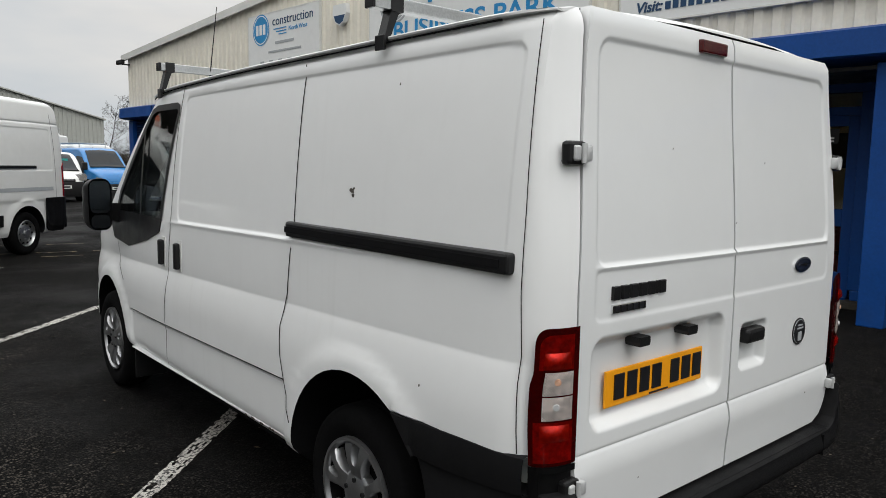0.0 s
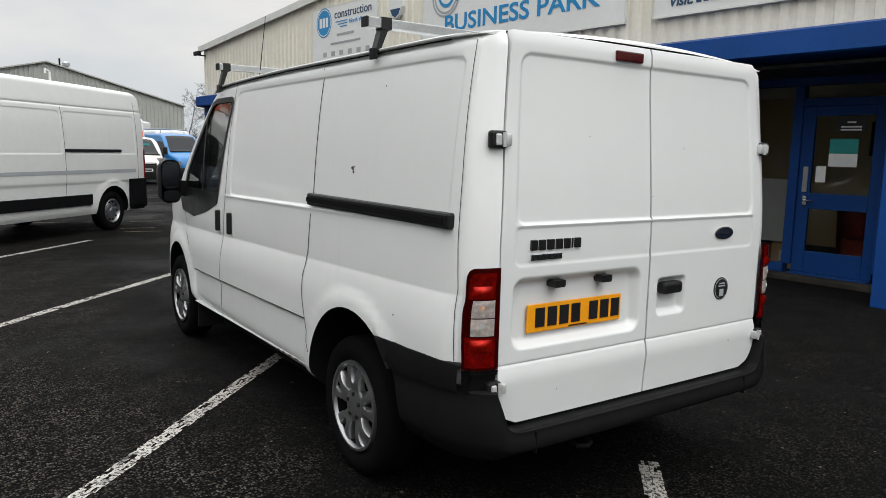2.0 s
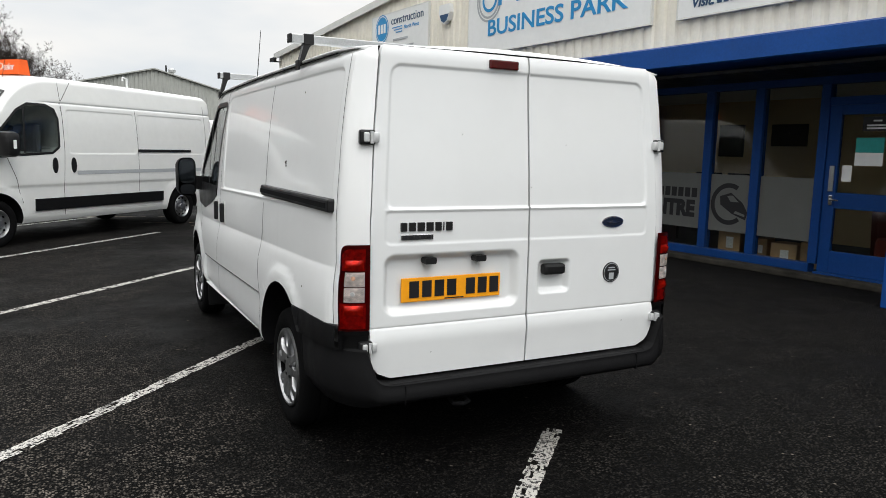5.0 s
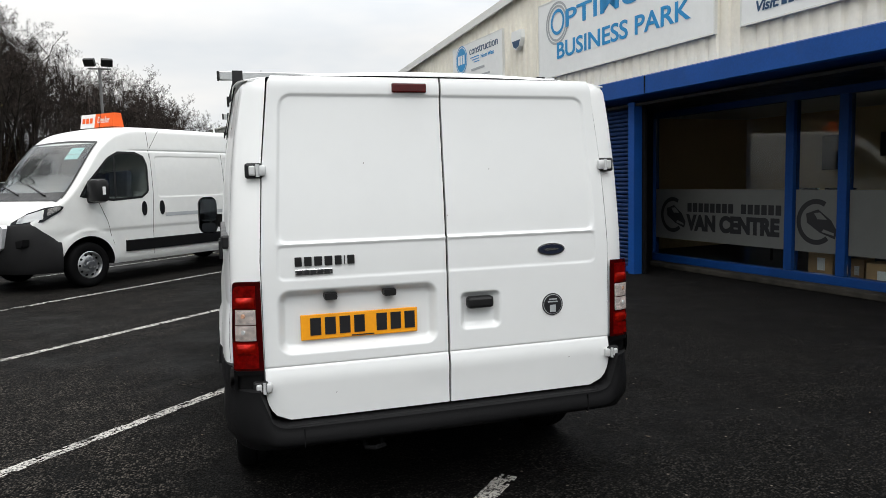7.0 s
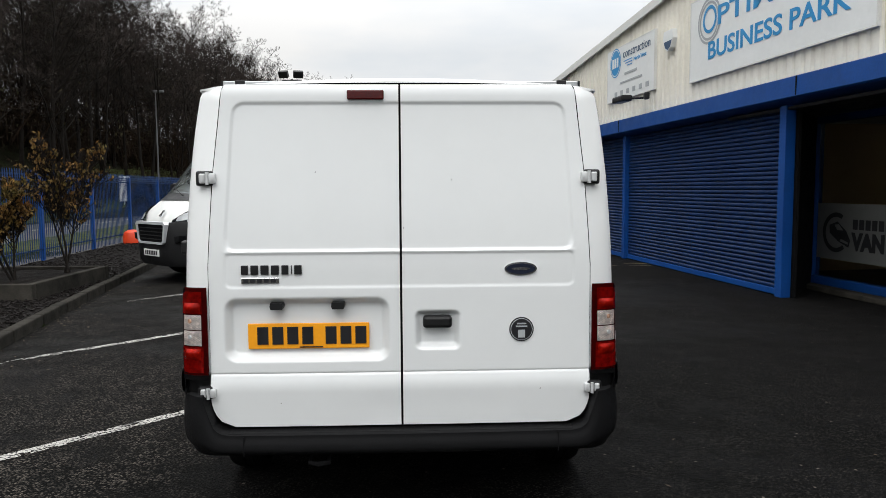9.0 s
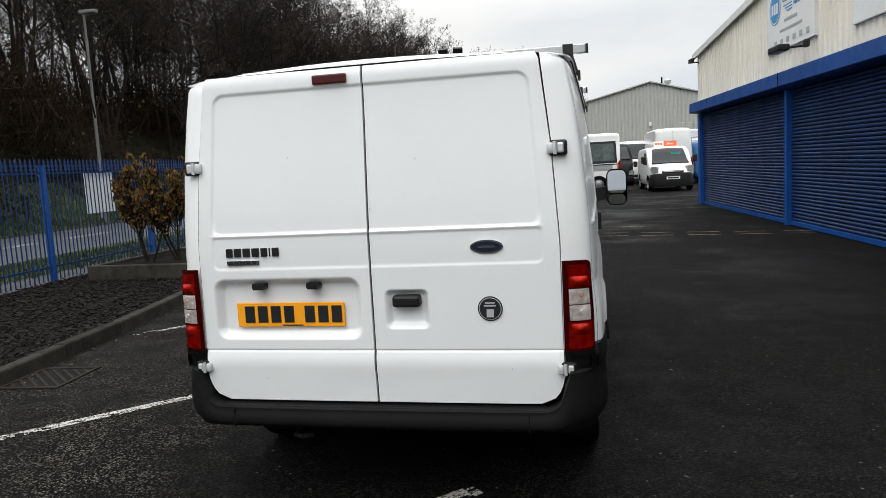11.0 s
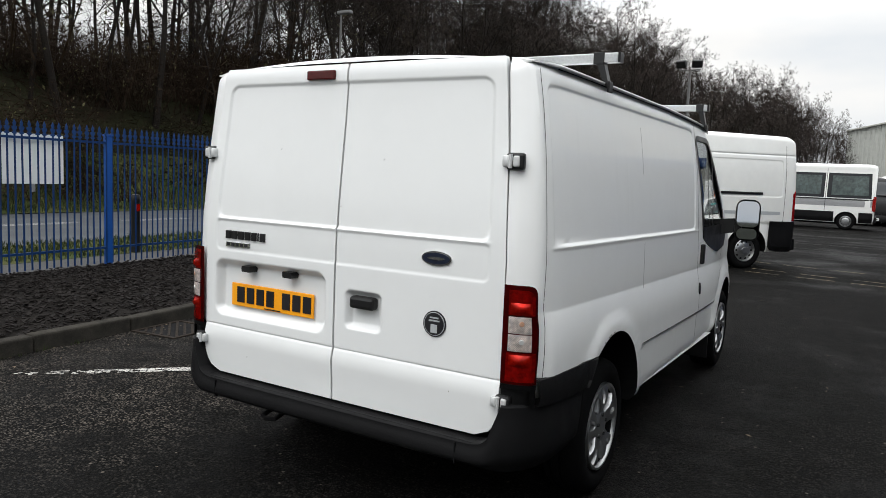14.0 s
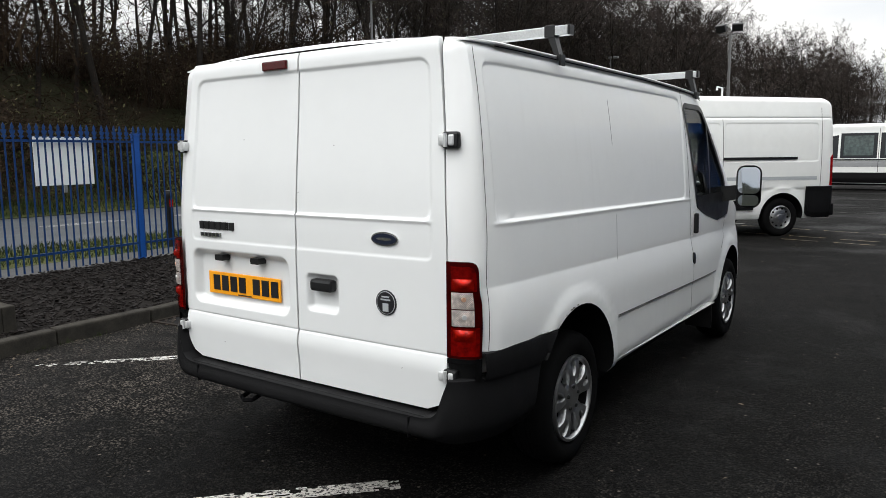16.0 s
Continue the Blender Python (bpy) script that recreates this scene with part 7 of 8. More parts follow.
# silver-white minibus, side on
mb, mbs = far_van("minibus", pose(4.05, 32.2, 0, 0, 0, 90), "white and silver minibus with dark side windows", FAR, 5.4, 0.98, HI_TOP(5.4, 2.60), (0.95, 4.5), WHITE_BG,
                  ([(0.13, 1.25), (1.67, 1.25), (1.67, 2.22), (0.18, 2.22)], [(1.77, 1.25), (3.02, 1.25), (3.02, 2.22), (1.77, 2.22)], [(3.1, 1.25), (4.3, 1.25), (3.75, 2.02), (3.1, 2.16)]),
                  (3.95, 4.62, 0.72, 0.82), rear_glass=(1.2, 1.9), lamp_z=(0.75, 1.35))
MBGREY = mat("silver_grey_minibus_paint", (0.27, 0.275, 0.28), 0.38, 0.2, vary=0.05)
for s in (-1, 1):
    part("silver_band", poly_skin(mbs, [(0.1, 0.92), (4.1, 0.92), (4.1, 1.16), (0.1, 1.16)], 0.004, s, 0.01), MBGREY, mb, "silver lower side band")
    part("waist_strip", poly_skin(mbs, [(0.06, 1.17), (4.2, 1.17), (4.2, 1.22), (0.06, 1.22)], 0.012, s, 0.02), BLACK, mb)
    part("dark_skirt", poly_skin(mbs, [(0.05, 0.30), (0.52, 0.30), (0.52, 0.70), (0.05, 0.70)], 0.010, s, 0.02), PLASTIC, mb)
    part("dark_skirt", poly_skin(mbs, [(1.38, 0.30), (4.06, 0.30), (4.06, 0.70), (1.38, 0.70)], 0.010, s, 0.02), PLASTIC, mb)
    part("pillar_seam", ribbon(mbs, [(1.72, 0.72), (1.72, 2.40)], 0.015, 0.006, s), SEAM, mb)
    part("corner_lamp", skin(mbs, [0.0, 0.02, 0.05, 0.09], lambda y: 0.78, lambda y: 1.28, 0.012, s), RED, mb, "red tail lamp")
# opaque paler panels: light seen through the windows put into colour
MBVIEW = mat("seen_through_brightness", (0.045, 0.062, 0.060), 0.10, rvary=0.04, vary=0.35, scale=(2.5, 9.0), spec=0.5)
for s in (-1, 1):
    for w in ([(0.24, 1.36), (1.52, 1.36), (1.52, 2.12), (0.28, 2.12)], [(1.90, 1.36), (2.90, 1.36), (2.90, 2.12), (1.90, 2.12)]):
        part("window_pane", poly_skin(mbs, w, 0.010, s, 0.01), MBVIEW, mb, "pale panel for the light seen through the window")
# small white van facing the camera, with a roof sign
SM_TOP = [(0.0, 1.60), (0.05, 1.72), (0.3, 1.80), (2.6, 1.84), (2.95, 1.76), (3.75, 1.13), (4.1, 1.02), (4.3, 0.86), (4.38, 0.62)]
cb, cbs = far_van("small_van", pose(5.75, 33.2, 0, 0, 0, 184), "small white van with black bumper facing the yard", FAR, 4.38, 0.90, SM_TOP, (0.75, 3.5), WHITE_BG,
                  ([(2.2, 1.1), (3.45, 1.1), (3.0, 1.58), (2.3, 1.60)],), (2.98, 3.70, 0.62, 0.74), bumper=0.74, r=0.31)
part("price_card", boxes((-0.48, -0.10, 3.30, 3.31, 1.36, 1.58)), TEAL, cb, "teal card behind the windscreen").rotation_euler.x = 0
roof_sign(pose(5.75, 33.2, 0, 0, 0, 184) @ pose(0, 2.35, 1.85, 0, 0, 180), 0.95, 0.22, 0.2)
far_van("high_roof_van", pose(6.75, 36.3, 0, 0, 0, 4), "tall white van seen from its rear doors", FAR, 5.9, 1.0, HI_TOP(5.9, 2.80), (1.0, 5.0), WHITE_BG, (), (4.3, 5.1, 0.75, 0.85))
far_van("white_van", pose(4.75, 44.0, 0, 0, 0, 184), "white van with dark windscreen among parked vans", FAR, 5.3, 0.98, HI_TOP(5.3, 2.35), (0.95, 4.4), WHITE_BG,
        ([(3.0, 1.2), (4.3, 1.2), (3.8, 1.8), (3.0, 1.85)],), (3.82, 4.52, 0.72, 0.82))
far_van("dark_van", pose(3.6, 41.5, 0, 0, 0, 184), "dark grey van among parked vans", FAR, 5.0, 0.96, HI_TOP(5.0, 2.2), (0.95, 4.1), PLASTIC, (), (3.55, 4.2, 0.7, 0.8))
far_van("white_van", pose(9.2, 37.5, 0, 0, 0, 4), "white van behind the corner of the unit", FAR, 5.3, 0.98, HI_TOP(5.3, 2.3), (0.95, 4.4), WHITE_BG, (), (3.82, 4.52, 0.72, 0.82))
LO_TOP = lambda L, H: [(0.0, H - 0.15), (0.05, H - 0.05), (0.3, H), (L - 1.9, H), (L - 1.55, H - 0.10), (L - 0.75, 1.22), (L - 0.25, 1.02), (L - 0.06, 0.85), (L, 0.62)]
bv, bvs = far_van("blue_van", pose(8.3, 38.6, 0, 0, 0, 192), "bright blue van with a roof rack and ladders", FAR, 4.78, 0.95, LO_TOP(4.78, 2.10), (0.95, 3.9), BLUE_VAN,
                  ([(2.9, 1.15), (4.0, 1.15), (3.45, 1.68), (2.9, 1.72)],), (3.28, 3.98, 0.68, 0.8))
bm = bmesh.new()
for x in (-0.6, 0.6):
    sweep(bm, [(x, 0.5, 2.1), (x, 0.5, 2.30), (x, 2.6, 2.30), (x, 2.6, 2.1)], 0.025, 6)
for k in range(5):
    rod(bm, (-0.6, 0.6 + k * 0.48, 2.30), (0.6, 0.6 + k * 0.48, 2.30), 0.02, 0.02, 6)
part("roof_rack", bm, STEEL, bv, "steel roof rack")
wv, wvs = far_van("white_van", pose(9.4, 47.0, 0, 0, 0, 150), "tall white van behind the blue van", FAR, 5.9, 1.0, HI_TOP(5.9, 2.95), (1.0, 5.0), WHITE_BG, ([(4.0, 1.4), (5.0, 1.4), (4.55, 2.0), (4.0, 2.0)],),
                  (4.3, 5.1, 0.75, 0.85))
bm = bmesh.new()
for k in range(4):
    sweep(bm, [(-0.7, 1.0 + k * 0.9, 2.9), (-0.7, 1.0 + k * 0.9, 3.3), (-0.45, 1.0 + k * 0.9, 3.3), (-0.45, 1.0 + k * 0.9, 3.1)], 0.03, 6)
part("roof_rack", bm, STEEL, wv, "roof rack hoops")
far_van("white_van", pose(6.0, 50.0, 0, 0, 0, 200), "white van far across the yard", FAR, 5.3, 0.98, HI_TOP(5.3, 2.3), (0.95, 4.4), WHITE_BG, (), (3.82, 4.52, 0.72, 0.82))
roof_sign(pose(6.4, 48.0, 2.36, 0, 0, 200), 1.0, 0.26, 0.22)


# ---- grey gabled unit far off ----
gu = thing("gabled_unit", pose(0, 94, 0), "grey green clad unit with a shallow gable far off", "building")
GPTS = [(0.2, 8.35), (9.3, 10.55), (24.4, 6.4)]
bm = bmesh.new()
cols = []
x = 0.2
while x < 24.4:
    for dx, dy in ((0, 0.0), (0.22, 0.0), (0.26, 0.07), (0.42, 0.07)):
        if x + dx < 24.4:
            cols.append((x + dx, dy))
    x += 0.46
cols.append((24.4, 0.0))
grid(bm, [[(cx, dy, 0) for cx, dy in cols], [(cx, dy, interp(GPTS, cx)) for cx, dy in cols]], True)
part("gable_wall", bm, GREYCLAD, gu, "vertical ribbed grey cladding")
bm = bmesh.new()
prism(bm, [(0.0, 8.3), (9.3, 10.55), (24.6, 6.35), (24.6, 6.5), (9.3, 10.7), (0.0, 8.45)], "y", -0.3, 45)
part("roof", bm, GREYCLAD, gu, "thin grey metal roof edge")
part("side_wall", boxes((0.2, 0.4, 0.1, 45, 0, 8.3)), GREYCLAD, gu)
part("side_wall", boxes((24.2, 24.4, 0.1, 45, 0, 6.3)), GREYCLAD, gu)
bm = bmesh.new()
rod(bm, (10.9, 2, 9.8), (10.9, 2, 11.3), 0.10, 0.10, 8)
part("flue", bm, PLASTIC, gu)
bm = bmesh.new()
lathe(bm, [(0.25, 9.6), (0.25, 10.5), (0.45, 10.6), (0.45, 10.9), (0.3, 11.1), (0.01, 11.15)], 12, "Z", pose(11.7, 3, 0))
part("roof_vent", bm, STEEL, gu, "metal roof vent")
part("wall_lamp", boxes((9.1, 9.4, -0.25, 0, 5.1, 5.6, 0.04)), SIGNWHITE, gu)


# ---- blue palisade fence ----
fence = thing("palisade_fence", None, "blue painted steel fence of pointed pales and posts", "fence", kind="thing")


def pale_mesh():
    bm = bmesh.new()
    pts = [(-0.011, 0.0), (0.011, 0.0), (0.011, 1.700), (0.030, 1.708), (0.032, 1.722), (0.014, 1.736), (0.034, 1.775), (0.032, 1.795), (0.012, 1.800), (0.022, 1.832), (0.0, 1.885),
           (-0.022, 1.832), (-0.012, 1.800), (-0.032, 1.795), (-0.034, 1.775), (-0.014, 1.736), (-0.032, 1.722), (-0.030, 1.708), (-0.011, 1.700)]
    prism(bm, pts, "x", -0.004, 0.004)
    rod(bm, (0, 0, 0), (0, 0, 1.70), 0.008, 0.008, 5, False)
    return to_mesh("pale", bm, BLUE_FENCE)


PALE = pale_mesh()
FANG = math.atan2(0.075, 1.0)
y = 1.0
i = 0
while y < 26.0:
    o = new("pale", PALE)
    o.parent = fence
    o.matrix_basis = pose(fence_x(y) + 0.03, y, 0.09, random.uniform(-0.4, 0.4), 0, math.degrees(FANG))
    y += 0.098
    i += 1
bm = boxes((-0.04, 0.04, -0.04, 0.04, 0.0, 1.80, 0.006), (-0.05, 0.05, -0.05, 0.05, 1.80, 1.82, 0.004))
POST = to_mesh("post", bm, BLUE_STEEL)
y = 4.97 - 2.87
while y < 26:
    o = new("post", POST)
    o.parent = fence
    o.matrix_basis = pose(fence_x(y), y, 0.05, 0, 0, math.degrees(FANG))
    y += 2.87
for z in (0.30, 1.755):
    bm = bmesh.new()
    for a, c in ((0.9, 26.0),):
        pts = [(fence_x(q), q, z) for q in (a, c)]
        d = Vector(pts[1]) - Vector(pts[0])
        ln = d.length
        box(bm, -0.016, 0.016, 0, ln, -0.015, 0.015, 0, Matrix.Translation(pts[0]) @ Euler((0, 0, FANG)).to_matrix().to_4x4())
    part("rail", bm, BLUE_FENCE, fence)
for y0, y1, z0, z1 in ((3.53, 4.34, 1.18, 1.81), (8.93, 9.72, 1.05, 1.75), (18.7, 19.6, 1.22, 1.94)):
    nb = thing("notice_board", pose(fence_x((y0 + y1) / 2) - 0.06, (y0 + y1) / 2, 0, 0, 0, math.degrees(FANG)), "white notice board fixed behind the fence", "notice board", "notice boards")
    w = (y1 - y0) / 2
    part("board", boxes((-0.008, 0.004, -w, w, z0, z1, 0.002)), SIGNWHITE, nb)
    part("bracket", boxes((-0.03, -0.008, -0.02, 0.02, z0 - 0.1, z1)), STEEL, nb)
bo = thing("bollard", pose(-6.25, 6.35, 0.0), "black roadside bollard with a red reflector", "bollard")
bm = bmesh.new()
lathe(bm, [(0.075, 0.0), (0.07, 0.85), (0.075, 0.86), (0.075, 0.93), (0.06, 0.97), (0.001, 0.98)], 16, "Z")
part("post", bm, BLACK, bo, smooth=True)
part("reflector", boxes((0.066, 0.076, -0.03, 0.03, 0.70, 0.82)), RED_HOT, bo)


# ---- planters ----
def planter(x0, x1, y0, y1, h, label):
    p = thing("planter", None, label, "planter", "raised planters")
    for b in ((x0, x1, y0, y0 + 0.11, 0.0, h, 0.012), (x0, x1, y1 - 0.11, y1, 0.0, h, 0.012), (x0, x0 + 0.11, y0 + 0.11, y1 - 0.11, 0, h, 0.012), (x1 - 0.11, x1, y0 + 0.11, y1 - 0.11, 0, h, 0.012)):
        part("edge_slab", boxes(b), KERB, p, "weathered concrete edging slab")
    bm = bmesh.new()
    n = 16
    grid(bm, [[(x0 + 0.1 + (x1 - x0 - 0.2) * i / n, y0 + 0.1 + (y1 - y0 - 0.2) * j / n, h - 0.05 + 0.03 * noise.noise((i * 0.7, j * 0.7, 2))) for i in range(n + 1)] for j in range(n + 1)])
    part("soil", bm, SOIL, p)
    return p


planter(-4.45, -2.72, 7.75, 10.1, 0.30, "low concrete edged planter with a shrub")
planter(-4.4, -1.70, -3.0, 1.78, 0.30, "low concrete edged planter with grass")


def blades(name, label, spots, hgt, material, seed):
    rnd = random.Random(seed)
    bm = bmesh.new()
    for x, y, z in spots:
        h = hgt * rnd.uniform(0.5, 1.3)
        a = rnd.uniform(0, math.pi)
        dx, dy = math.cos(a) * h * 0.09, math.sin(a) * h * 0.09
        lx, ly = rnd.uniform(-0.5, 0.5) * h, rnd.uniform(-0.5, 0.5) * h
        v = [bm.verts.new(p) for p in ((x - dx, y - dy, z), (x + dx, y + dy, z), (x + lx * 0.5 + dx * 0.6, y + ly * 0.5 + dy * 0.6, z + h * 0.6), (x + lx, y + ly, z + h), (x + lx * 0.5 - dx * 0.6, y + ly * 0.5 - dy * 0.6, z + h * 0.6))]
        bm.faces.new(v)
    return part(name, bm, material, None, label, kind="stuff", category="grass")


rnd = random.Random(21)
GREEN = mat("grass_blades", (0.016, 0.029, 0.007), 0.7, spec=0.12, vary=0.4, scale=(1.0, 20.0), col2=(0.034, 0.038, 0.013))
blades("planter_grass", "tufts of wet grass in the planter", [(rnd.uniform(-4.2, -1.85), rnd.uniform(-1.5, 1.62), 0.25) for _ in range(2600)], 0.06, GREEN, 1)
blades("verge_grass", "short grass along the road verge", [(rnd.uniform(-8.4, -6.1), rnd.uniform(1, 16), 0.015) for _ in range(14000)], 0.07, GREEN, 2)
blades("far_verge_grass", "rough grass at the foot of the bank", [(x, y, land(x, y) + 0.03) for x, y in ((rnd.triangular(-20.5, -15.2, -16.5), rnd.uniform(-4, 32)) for _ in range(20000))], 0.15, GREEN, 3)
weeds = []
for _ in range(9):
    y0 = rnd.uniform(0.5, 9)
    weeds += [(kerb_x(y0) + rnd.uniform(0.0, 0.06), y0 + rnd.uniform(-0.08, 0.08), 0.0) for _ in range(14)]
blades("kerb_weeds", "small weeds along the foot of the kerb", weeds, 0.035, GREEN, 4)

# leaf scraps and grit on the tarmac
bm = bmesh.new()
SCRAP = mat("dry_leaf_scraps", (0.085, 0.065, 0.042), 0.8, vary=0.4, scale=(2.0, 30.0))
for _ in range(550):
    if rnd.random() < 0.6:
        y0 = rnd.uniform(-1, 12)
        x0 = kerb_x(y0) + abs(rnd.gauss(0, 0.35)) + 0.02
    else:
        x0, y0 = rnd.uniform(-1, 8), rnd.uniform(-1, 14)
    s, a = rnd.uniform(0.006, 0.022), rnd.uniform(0, 6.3)
    m = pose(x0, y0, 0.006, rnd.uniform(-15, 15), rnd.uniform(-15, 15), math.degrees(a))
    bm.faces.new([bm.verts.new(m @ Vector(p)) for p in ((-s, 0, 0), (-s * 0.2, -s * 0.45, 0.002), (s, 0, 0), (-s * 0.1, s * 0.5, 0.003))])
part("leaf_scraps", bm, SCRAP, None, "dry leaf scraps scattered on the tarmac", kind="stuff", category="leaves")


# ---- bare trees ----
def limb(bm, p, d, length, r, depth, rnd, twigs, seg, up=0.25, spread=0.75, counts=(5, 5, 6, 15)):
    """Grow one limb and its branches into bm; fine ends go to the twigs list."""
    n = 4 if depth > 2 else depth
    pts, rad = [p.copy()], [r]
    for i in range(n):
        d = (d + Vector((rnd.uniform(-1, 1), rnd.uniform(-1, 1), rnd.uniform(-0.6, 1) * up * 2)) * 0.16).normalized()
        p = p + d * length / n
        pts.append(p.copy())
        rad.append(r * (1 - (0.90 if depth == 4 else 0.62) * (i + 1) / n))
    sweep(bm, pts, rad, seg, depth == 4)
    if depth == 0:
        return
    count = counts[depth - 1]
    for k in range(count):
        t = (0.32 + 0.66 * (k + rnd.random()) / count) if depth == 4 else (0.2 + 0.8 * (k + rnd.random()) / count)
        f = t * n
        i = min(int(f), n - 1)
        q = pts[i].lerp(pts[i + 1], f - i)
        ax = (pts[i + 1] - pts[i]).normalized()
        side = ax.orthogonal().normalized()
        side.rotate(Matrix.Rotation(rnd.uniform(0, 2 * math.pi), 3, ax))
        nd = (ax * (1 - spread * 0.6) + side * spread + Vector((0, 0, up))).normalized()
        ln = length * {4: 0.34, 3: 0.55, 2: 0.55, 1: 0.55}[depth] * (1.15 - 0.6 * t) * rnd.uniform(0.7, 1.2)
        if depth == 1:
            twigs.append((q, nd, ln))
        else:
            limb(bm, q, nd, ln, max(rad[i] * 0.45, 0.006), depth - 1, rnd, twigs, max(seg - 2, 3), up, spread, counts)


def tree_parts(seed, height, r, leaf=0.0, up=0.22, spread=0.75, stems=1, twig_w=0.007, counts=(5, 5, 6, 15), fan=4):
    rnd = random.Random(seed)
    bm = bmesh.new()
    twigs = []
    for s in range(stems):
        d = Vector((rnd.uniform(-0.12, 0.12), rnd.uniform(-0.12, 0.12), 1)) if stems == 1 else Vector((rnd.uniform(-0.4, 0.4), rnd.uniform(-0.4, 0.4), 1))
        limb(bm, Vector((rnd.uniform(-0.1, 0.1) * (stems > 1), rnd.uniform(-0.1, 0.1) * (stems > 1), -0.15)), d.normalized(), height * rnd.uniform(0.8, 1.0), r, 4, rnd, twigs, 6, up, spread, counts)
    bt = bmesh.new()
    for q, d, ln in twigs:
        side = d.orthogonal().normalized()
        side.rotate(Matrix.Rotation(rnd.uniform(0, 6.3), 3, d))
        for k in range(fan):
            dd = (d + side * rnd.uniform(-0.7, 0.7) + Vector((rnd.uniform(-0.3, 0.3), rnd.uniform(-0.3, 0.3), rnd.uniform(-0.1, 0.4)))).normalized()
            o = q + d * ln * rnd.uniform(0, 0.6)
            e = o + dd * ln * rnd.uniform(0.5, 1.1)
            w = dd.orthogonal().normalized() * twig_w
            bt.faces.new([bt.verts.new(p) for p in (o - w, o + w, e)])
            if rnd.random() < leaf:
                for _ in range(2):
                    s = rnd.uniform(0.02, 0.045)
                    c = o.lerp(e, rnd.uniform(0.3, 1.0))
                    m = Matrix.Translation(c) @ Euler((rnd.uniform(0, 6), rnd.uniform(0, 6), rnd.uniform(0, 6))).to_matrix().to_4x4()
                    f = bt.faces.new([bt.verts.new(m @ Vector(p)) for p in ((-s, 0, 0), (0, -s * 0.5, 0), (s, 0, 0), (0, s * 0.5, 0))])
                    f.material_index = 1
    return bm, bt


KINDS, TALL = [], {}
for seed, h, r, leaf in ((1, 13, 0.15, 0.05), (2, 15, 0.18, 0.0), (3, 12, 0.11, 0.10), (4, 14, 0.12, 0.0), (5, 10, 0.09, 0.06), (6, 16, 0.16, 0.03)):
    b1, b2 = tree_parts(seed, h, r, leaf, 0.20 if seed % 2 else 0.32, 0.8, 1, 0.011, fan=3)
    t = thing("bare_tree", pose(0, 0, -200), "tall bare winter tree on the wooded bank", "tree", "trees on the bank")
    part("trunk", b1, BARK, t, "dark trunk and limbs", smooth=True, angle=60)
    part("crown", b2, [TWIG, LEAF_OLD], t, "fine bare twigs with a few leaves")
    KINDS.append(t)
    TALL[t.name] = h * 1.02
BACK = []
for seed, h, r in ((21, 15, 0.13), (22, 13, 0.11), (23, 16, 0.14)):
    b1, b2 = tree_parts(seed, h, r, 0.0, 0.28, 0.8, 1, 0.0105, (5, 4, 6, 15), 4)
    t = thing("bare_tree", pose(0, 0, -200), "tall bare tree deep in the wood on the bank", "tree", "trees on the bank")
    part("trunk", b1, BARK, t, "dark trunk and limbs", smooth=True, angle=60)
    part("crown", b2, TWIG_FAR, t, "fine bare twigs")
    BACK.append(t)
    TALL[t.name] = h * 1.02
rnd = random.Random(77)


# how high the wood stands above the yard, as an angle by bearing: the bank runs out towards the north
SKYLINE = [(-30.0, 30.0), (-19.0, 19.0), (-15.0, 12.4), (-12.5, 11.3), (-9.0, 9.4), (-5.5, 8.2), (-3.0, 6.6), (-1.2, 5.0), (1.5, 2.6)]


def tree_limit(x, y):
    """Tallest tree that keeps under the wood's skyline at a spot."""
    dx, dy = x - 2.6, y + 1.5
    return 1.5 + math.hypot(dx, dy) * math.tan(radians(interp(SKYLINE, math.degrees(math.atan2(dx, dy))))) - land(x, y)


def plant(kinds, spots):
    first = set()
    for x0, y0 in spots:
        src = kinds[rnd.randrange(len(kinds))] if len(first) == len(kinds) else kinds[len(first)]
        size = min(rnd.uniform(0.75, 1.15), tree_limit(x0, y0) * rnd.uniform(0.78, 1.0) / TALL[src.name])
        if size < 0.2 and src.name in first:
            continue
        m = pose(x0, y0, land(x0, y0), 0, 0, rnd.uniform(0, 360)) @ Matrix.Scale(max(size, 0.2), 4)
        if src.name not in first:
            first.add(src.name)
            src.matrix_world = m
        else:
            copy_thing(src, m).scale = [m.to_scale().x] * 3


front_row = [4 + 96 * (k + rnd.random()) / 84 for k in range(84)]
plant(KINDS, [(bank_line(y0) - 4.0 - abs(rnd.gauss(0, 4)), y0) for y0 in front_row])
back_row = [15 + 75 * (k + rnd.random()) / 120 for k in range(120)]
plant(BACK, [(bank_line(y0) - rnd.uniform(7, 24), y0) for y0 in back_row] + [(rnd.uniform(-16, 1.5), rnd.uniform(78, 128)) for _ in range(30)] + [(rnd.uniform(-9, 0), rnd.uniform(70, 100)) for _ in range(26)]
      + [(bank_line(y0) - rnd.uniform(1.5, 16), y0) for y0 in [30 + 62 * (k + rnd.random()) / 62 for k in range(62)]])

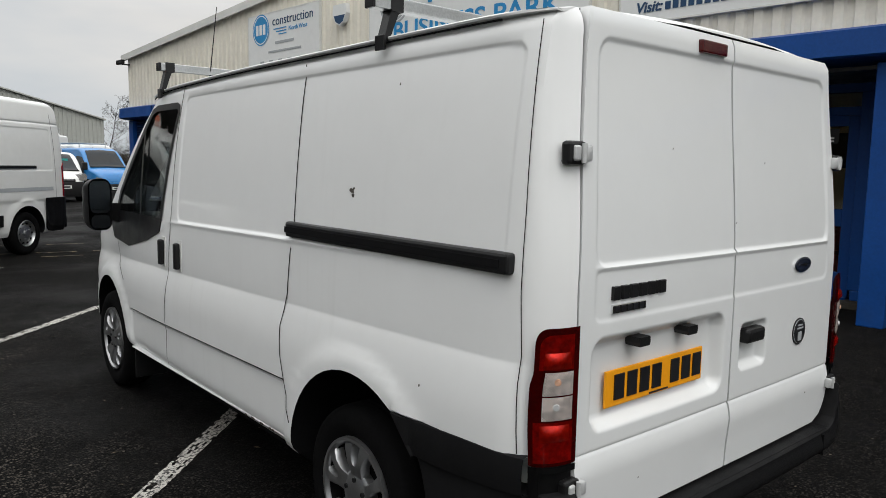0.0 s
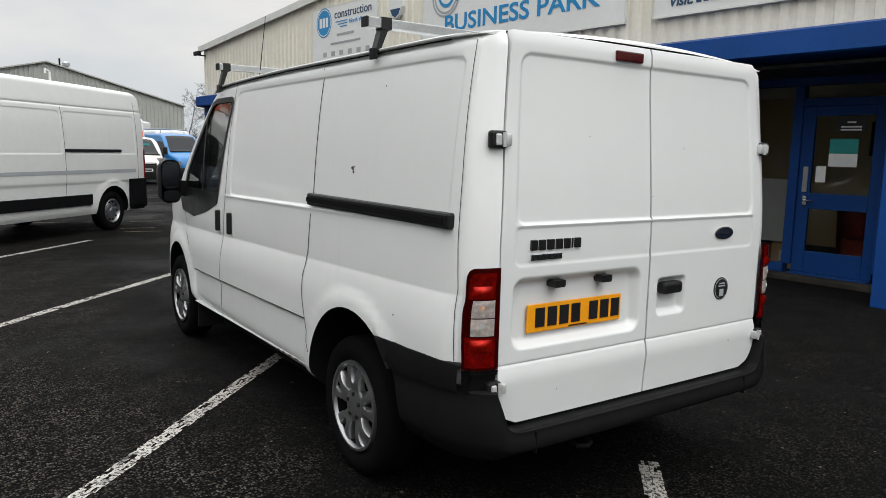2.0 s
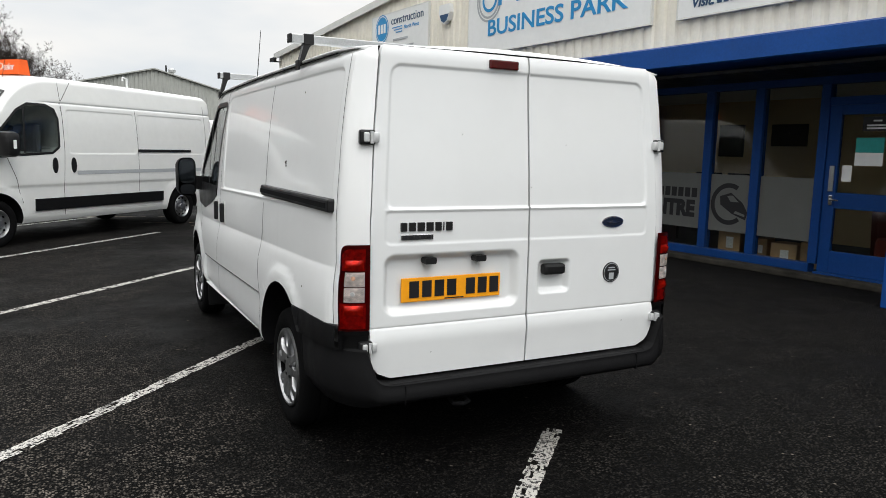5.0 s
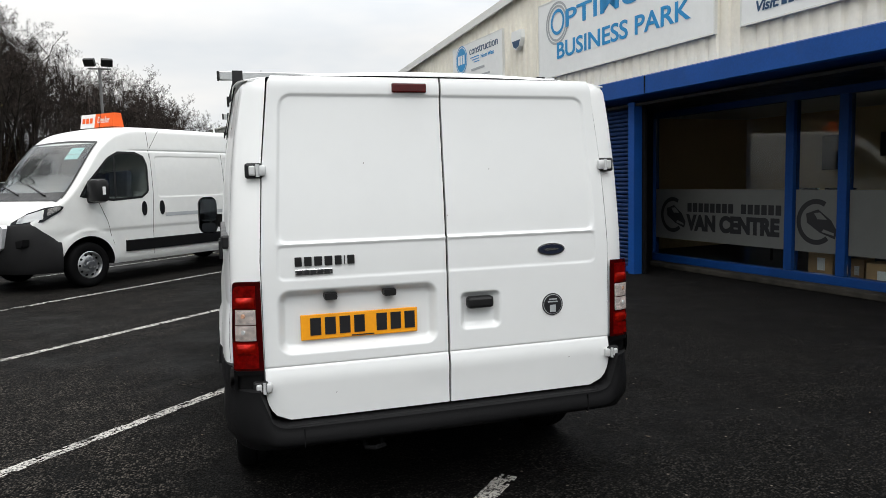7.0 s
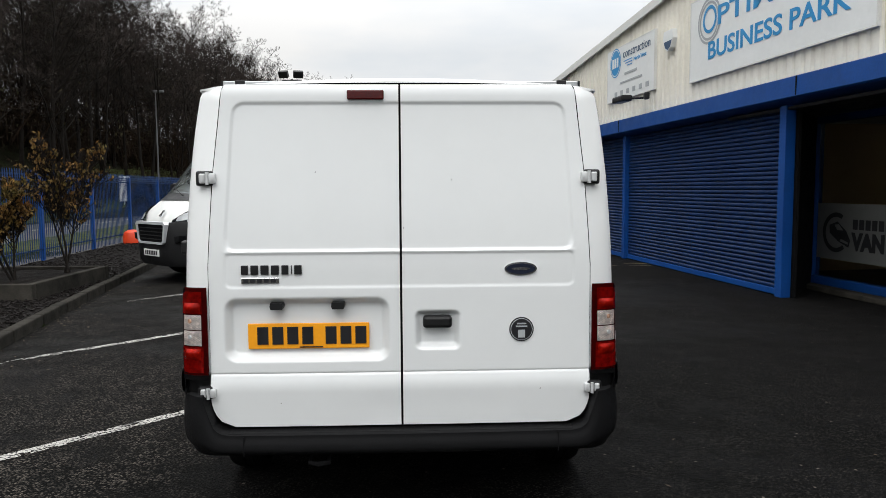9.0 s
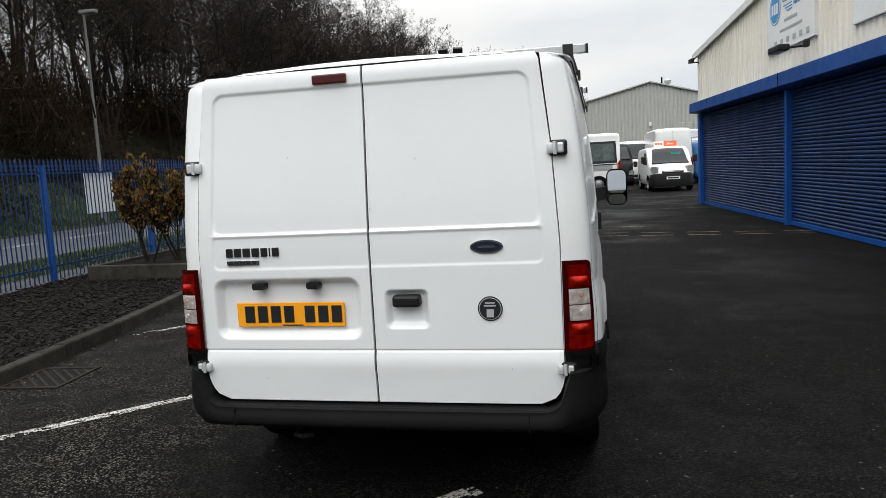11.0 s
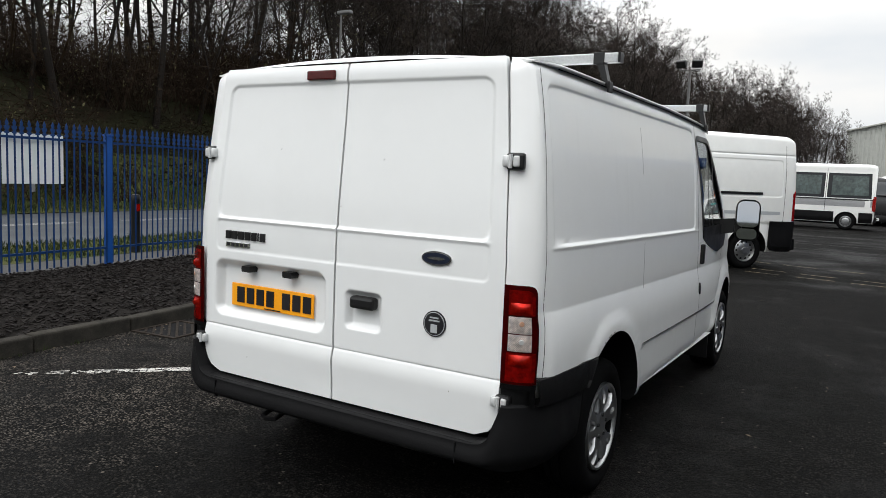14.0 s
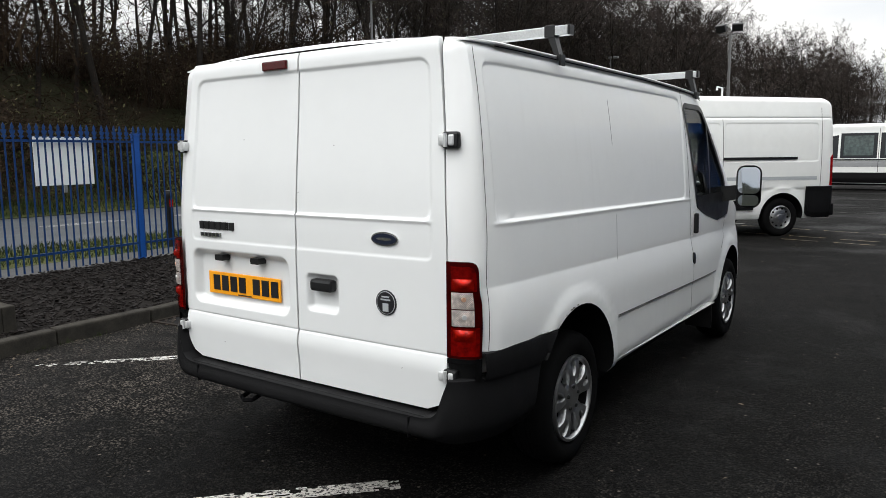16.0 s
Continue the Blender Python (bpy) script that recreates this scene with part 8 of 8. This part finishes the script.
# undergrowth: thickets of brown stems on the bank
def thicket(seed):
    rnd = random.Random(seed)
    bm = bmesh.new()
    for _ in range(240):
        p = Vector((rnd.gauss(0, 1.0), rnd.gauss(0, 1.0), 0))
        d = Vector((rnd.uniform(-0.6, 0.6), rnd.uniform(-0.6, 0.6), 1)).normalized()
        ln = rnd.uniform(0.7, 2.4)
        e = p + d * ln
        w = d.orthogonal().normalized() * rnd.uniform(0.008, 0.016)
        bm.faces.new([bm.verts.new(q) for q in (p - w, p + w, e)])
        for _ in range(5):
            o = p.lerp(e, rnd.uniform(0.2, 1.0))
            dd = Vector((rnd.uniform(-1, 1), rnd.uniform(-1, 1), rnd.uniform(-0.3, 0.8))).normalized()
            w2 = dd.orthogonal().normalized() * 0.009
            bm.faces.new([bm.verts.new(q) for q in (o - w2, o + w2, o + dd * rnd.uniform(0.2, 0.7))])
            if rnd.random() < 0.5:
                s = rnd.uniform(0.025, 0.06)
                m = Matrix.Translation(o + dd * 0.2) @ Euler((rnd.uniform(0, 6), rnd.uniform(0, 6), 0)).to_matrix().to_4x4()
                f = bm.faces.new([bm.verts.new(m @ Vector(q)) for q in ((-s, 0, 0), (0, -s * 0.5, 0), (s, 0, 0), (0, s * 0.5, 0))])
                f.material_index = 1 if rnd.random() < 0.25 else 0
    return to_mesh("thicket", bm, [BRUSH, LEAF_OLD])


TH = [thicket(s) for s in (1, 2, 3, 4)]
rnd = random.Random(31)
for k in range(140):
    y0 = 3 + 92 * ((k + rnd.random()) / 140) ** 1.5
    x0 = bank_line(y0) - 1.2 - rnd.uniform(0, 13)
    o = new("thicket", TH[k % 4])
    big = k % (2 if y0 > 28 else 7) == 0
    s = rnd.uniform(1.8, 2.6) if big else rnd.uniform(0.8, 1.5)
    x0 -= 5 if big else 0
    o.matrix_basis = pose(x0, y0, land(x0, y0) - 0.1, 0, 0, rnd.uniform(0, 360)) @ Matrix.Diagonal((s, s, s * rnd.uniform(0.7, 1.2), 1))
    tagged(o, "brown leafless undergrowth thicket on the bank", "bush", "undergrowth on the bank")

# shrub in the planter: thin stems with rust leaves
for x0, y0, h, seed, lf in ((-3.45, 8.7, 1.75, 12, 0.075), (-3.1, 9.5, 2.3, 13, 0.035), (-3.9, 8.4, 1.6, 14, 0.060)):
    b1, b2 = tree_parts(seed, h, 0.022, lf, 0.35, 0.55, 3, 0.002)
    sb = thing("shrub", pose(x0, y0, 0.26), "thin stemmed shrub with sparse rust coloured leaves", "shrub", "planter shrubs")
    part("stem", b1, BARK, sb, smooth=True, angle=60)
    part("foliage", b2, [TWIG, LEAF_RUST], sb, "sparse rust and olive leaves")

# one far bare tree and a hedge beside the gabled unit
far_t = copy_thing(KINDS[4], pose(29, 112, 0) @ Matrix.Scale(1.1, 4))
far_t.scale = (1.1, 1.1, 1.1)
for k in range(5):
    o = new("thicket", TH[k % 4])
    o.matrix_basis = pose(26 + k * 2.2, 100 + k, 0) @ Matrix.Diagonal((2.5, 2.0, 1.8, 1))
    tagged(o, "low bare hedge beside the far unit", "bush", "far hedge")

# ---- lamp masts ----
lm = thing("flood_light_mast", pose(-3.32, 31.4, 0), "tall grey mast with two flood lights", "lamp post")
bm = bmesh.new()
rod(bm, (0, 0, 0), (0, 0, 6.5), 0.075, 0.05, 10)
rod(bm, (-0.45, 0, 6.45), (0.45, 0, 6.45), 0.03, 0.03, 8)
part("pole", bm, GALV, lm)
for x0 in (-0.36, 0.30):
    bm = bmesh.new()
    box(bm, -0.22, 0.22, -0.10, 0.10, -0.16, 0.16, 0.03)
    o = part("lamp_head", bm, BLACK, lm, "black flood light head")
    o.matrix_basis = pose(x0, -0.08, 6.70, 30, 0, 15 if x0 > 0 else -15)
for x0, y0, h in ((-15.7, 22.8, 8.0), (-15.0, 47.0, 8.0)):
    sl = thing("street_lamp", pose(x0, y0, 0), "slim grey street lamp beside the road", "street lamp", "street lamps")
    bm = bmesh.new()
    rod(bm, (0, 0, 0), (0, 0, h), 0.07, 0.04, 8)
    part("pole", bm, GALV, sl)
    bm = bmesh.new()
    box(bm, -0.15, 0.55, -0.12, 0.12, h - 0.02, h + 0.12, 0.04)
    part("lamp_head", bm, GALV, sl)
cn = thing("orange_marker", pose(-5.55, 18.3, 0.08), "orange red plastic dome marker on the bed", "marker")
bm = bmesh.new()
lathe(bm, [(0.25, 0.0), (0.25, 0.18), (0.21, 0.30), (0.11, 0.36), (0.001, 0.37)], 20, "Z")
part("dome", bm, REDPLASTIC, cn, smooth=True)
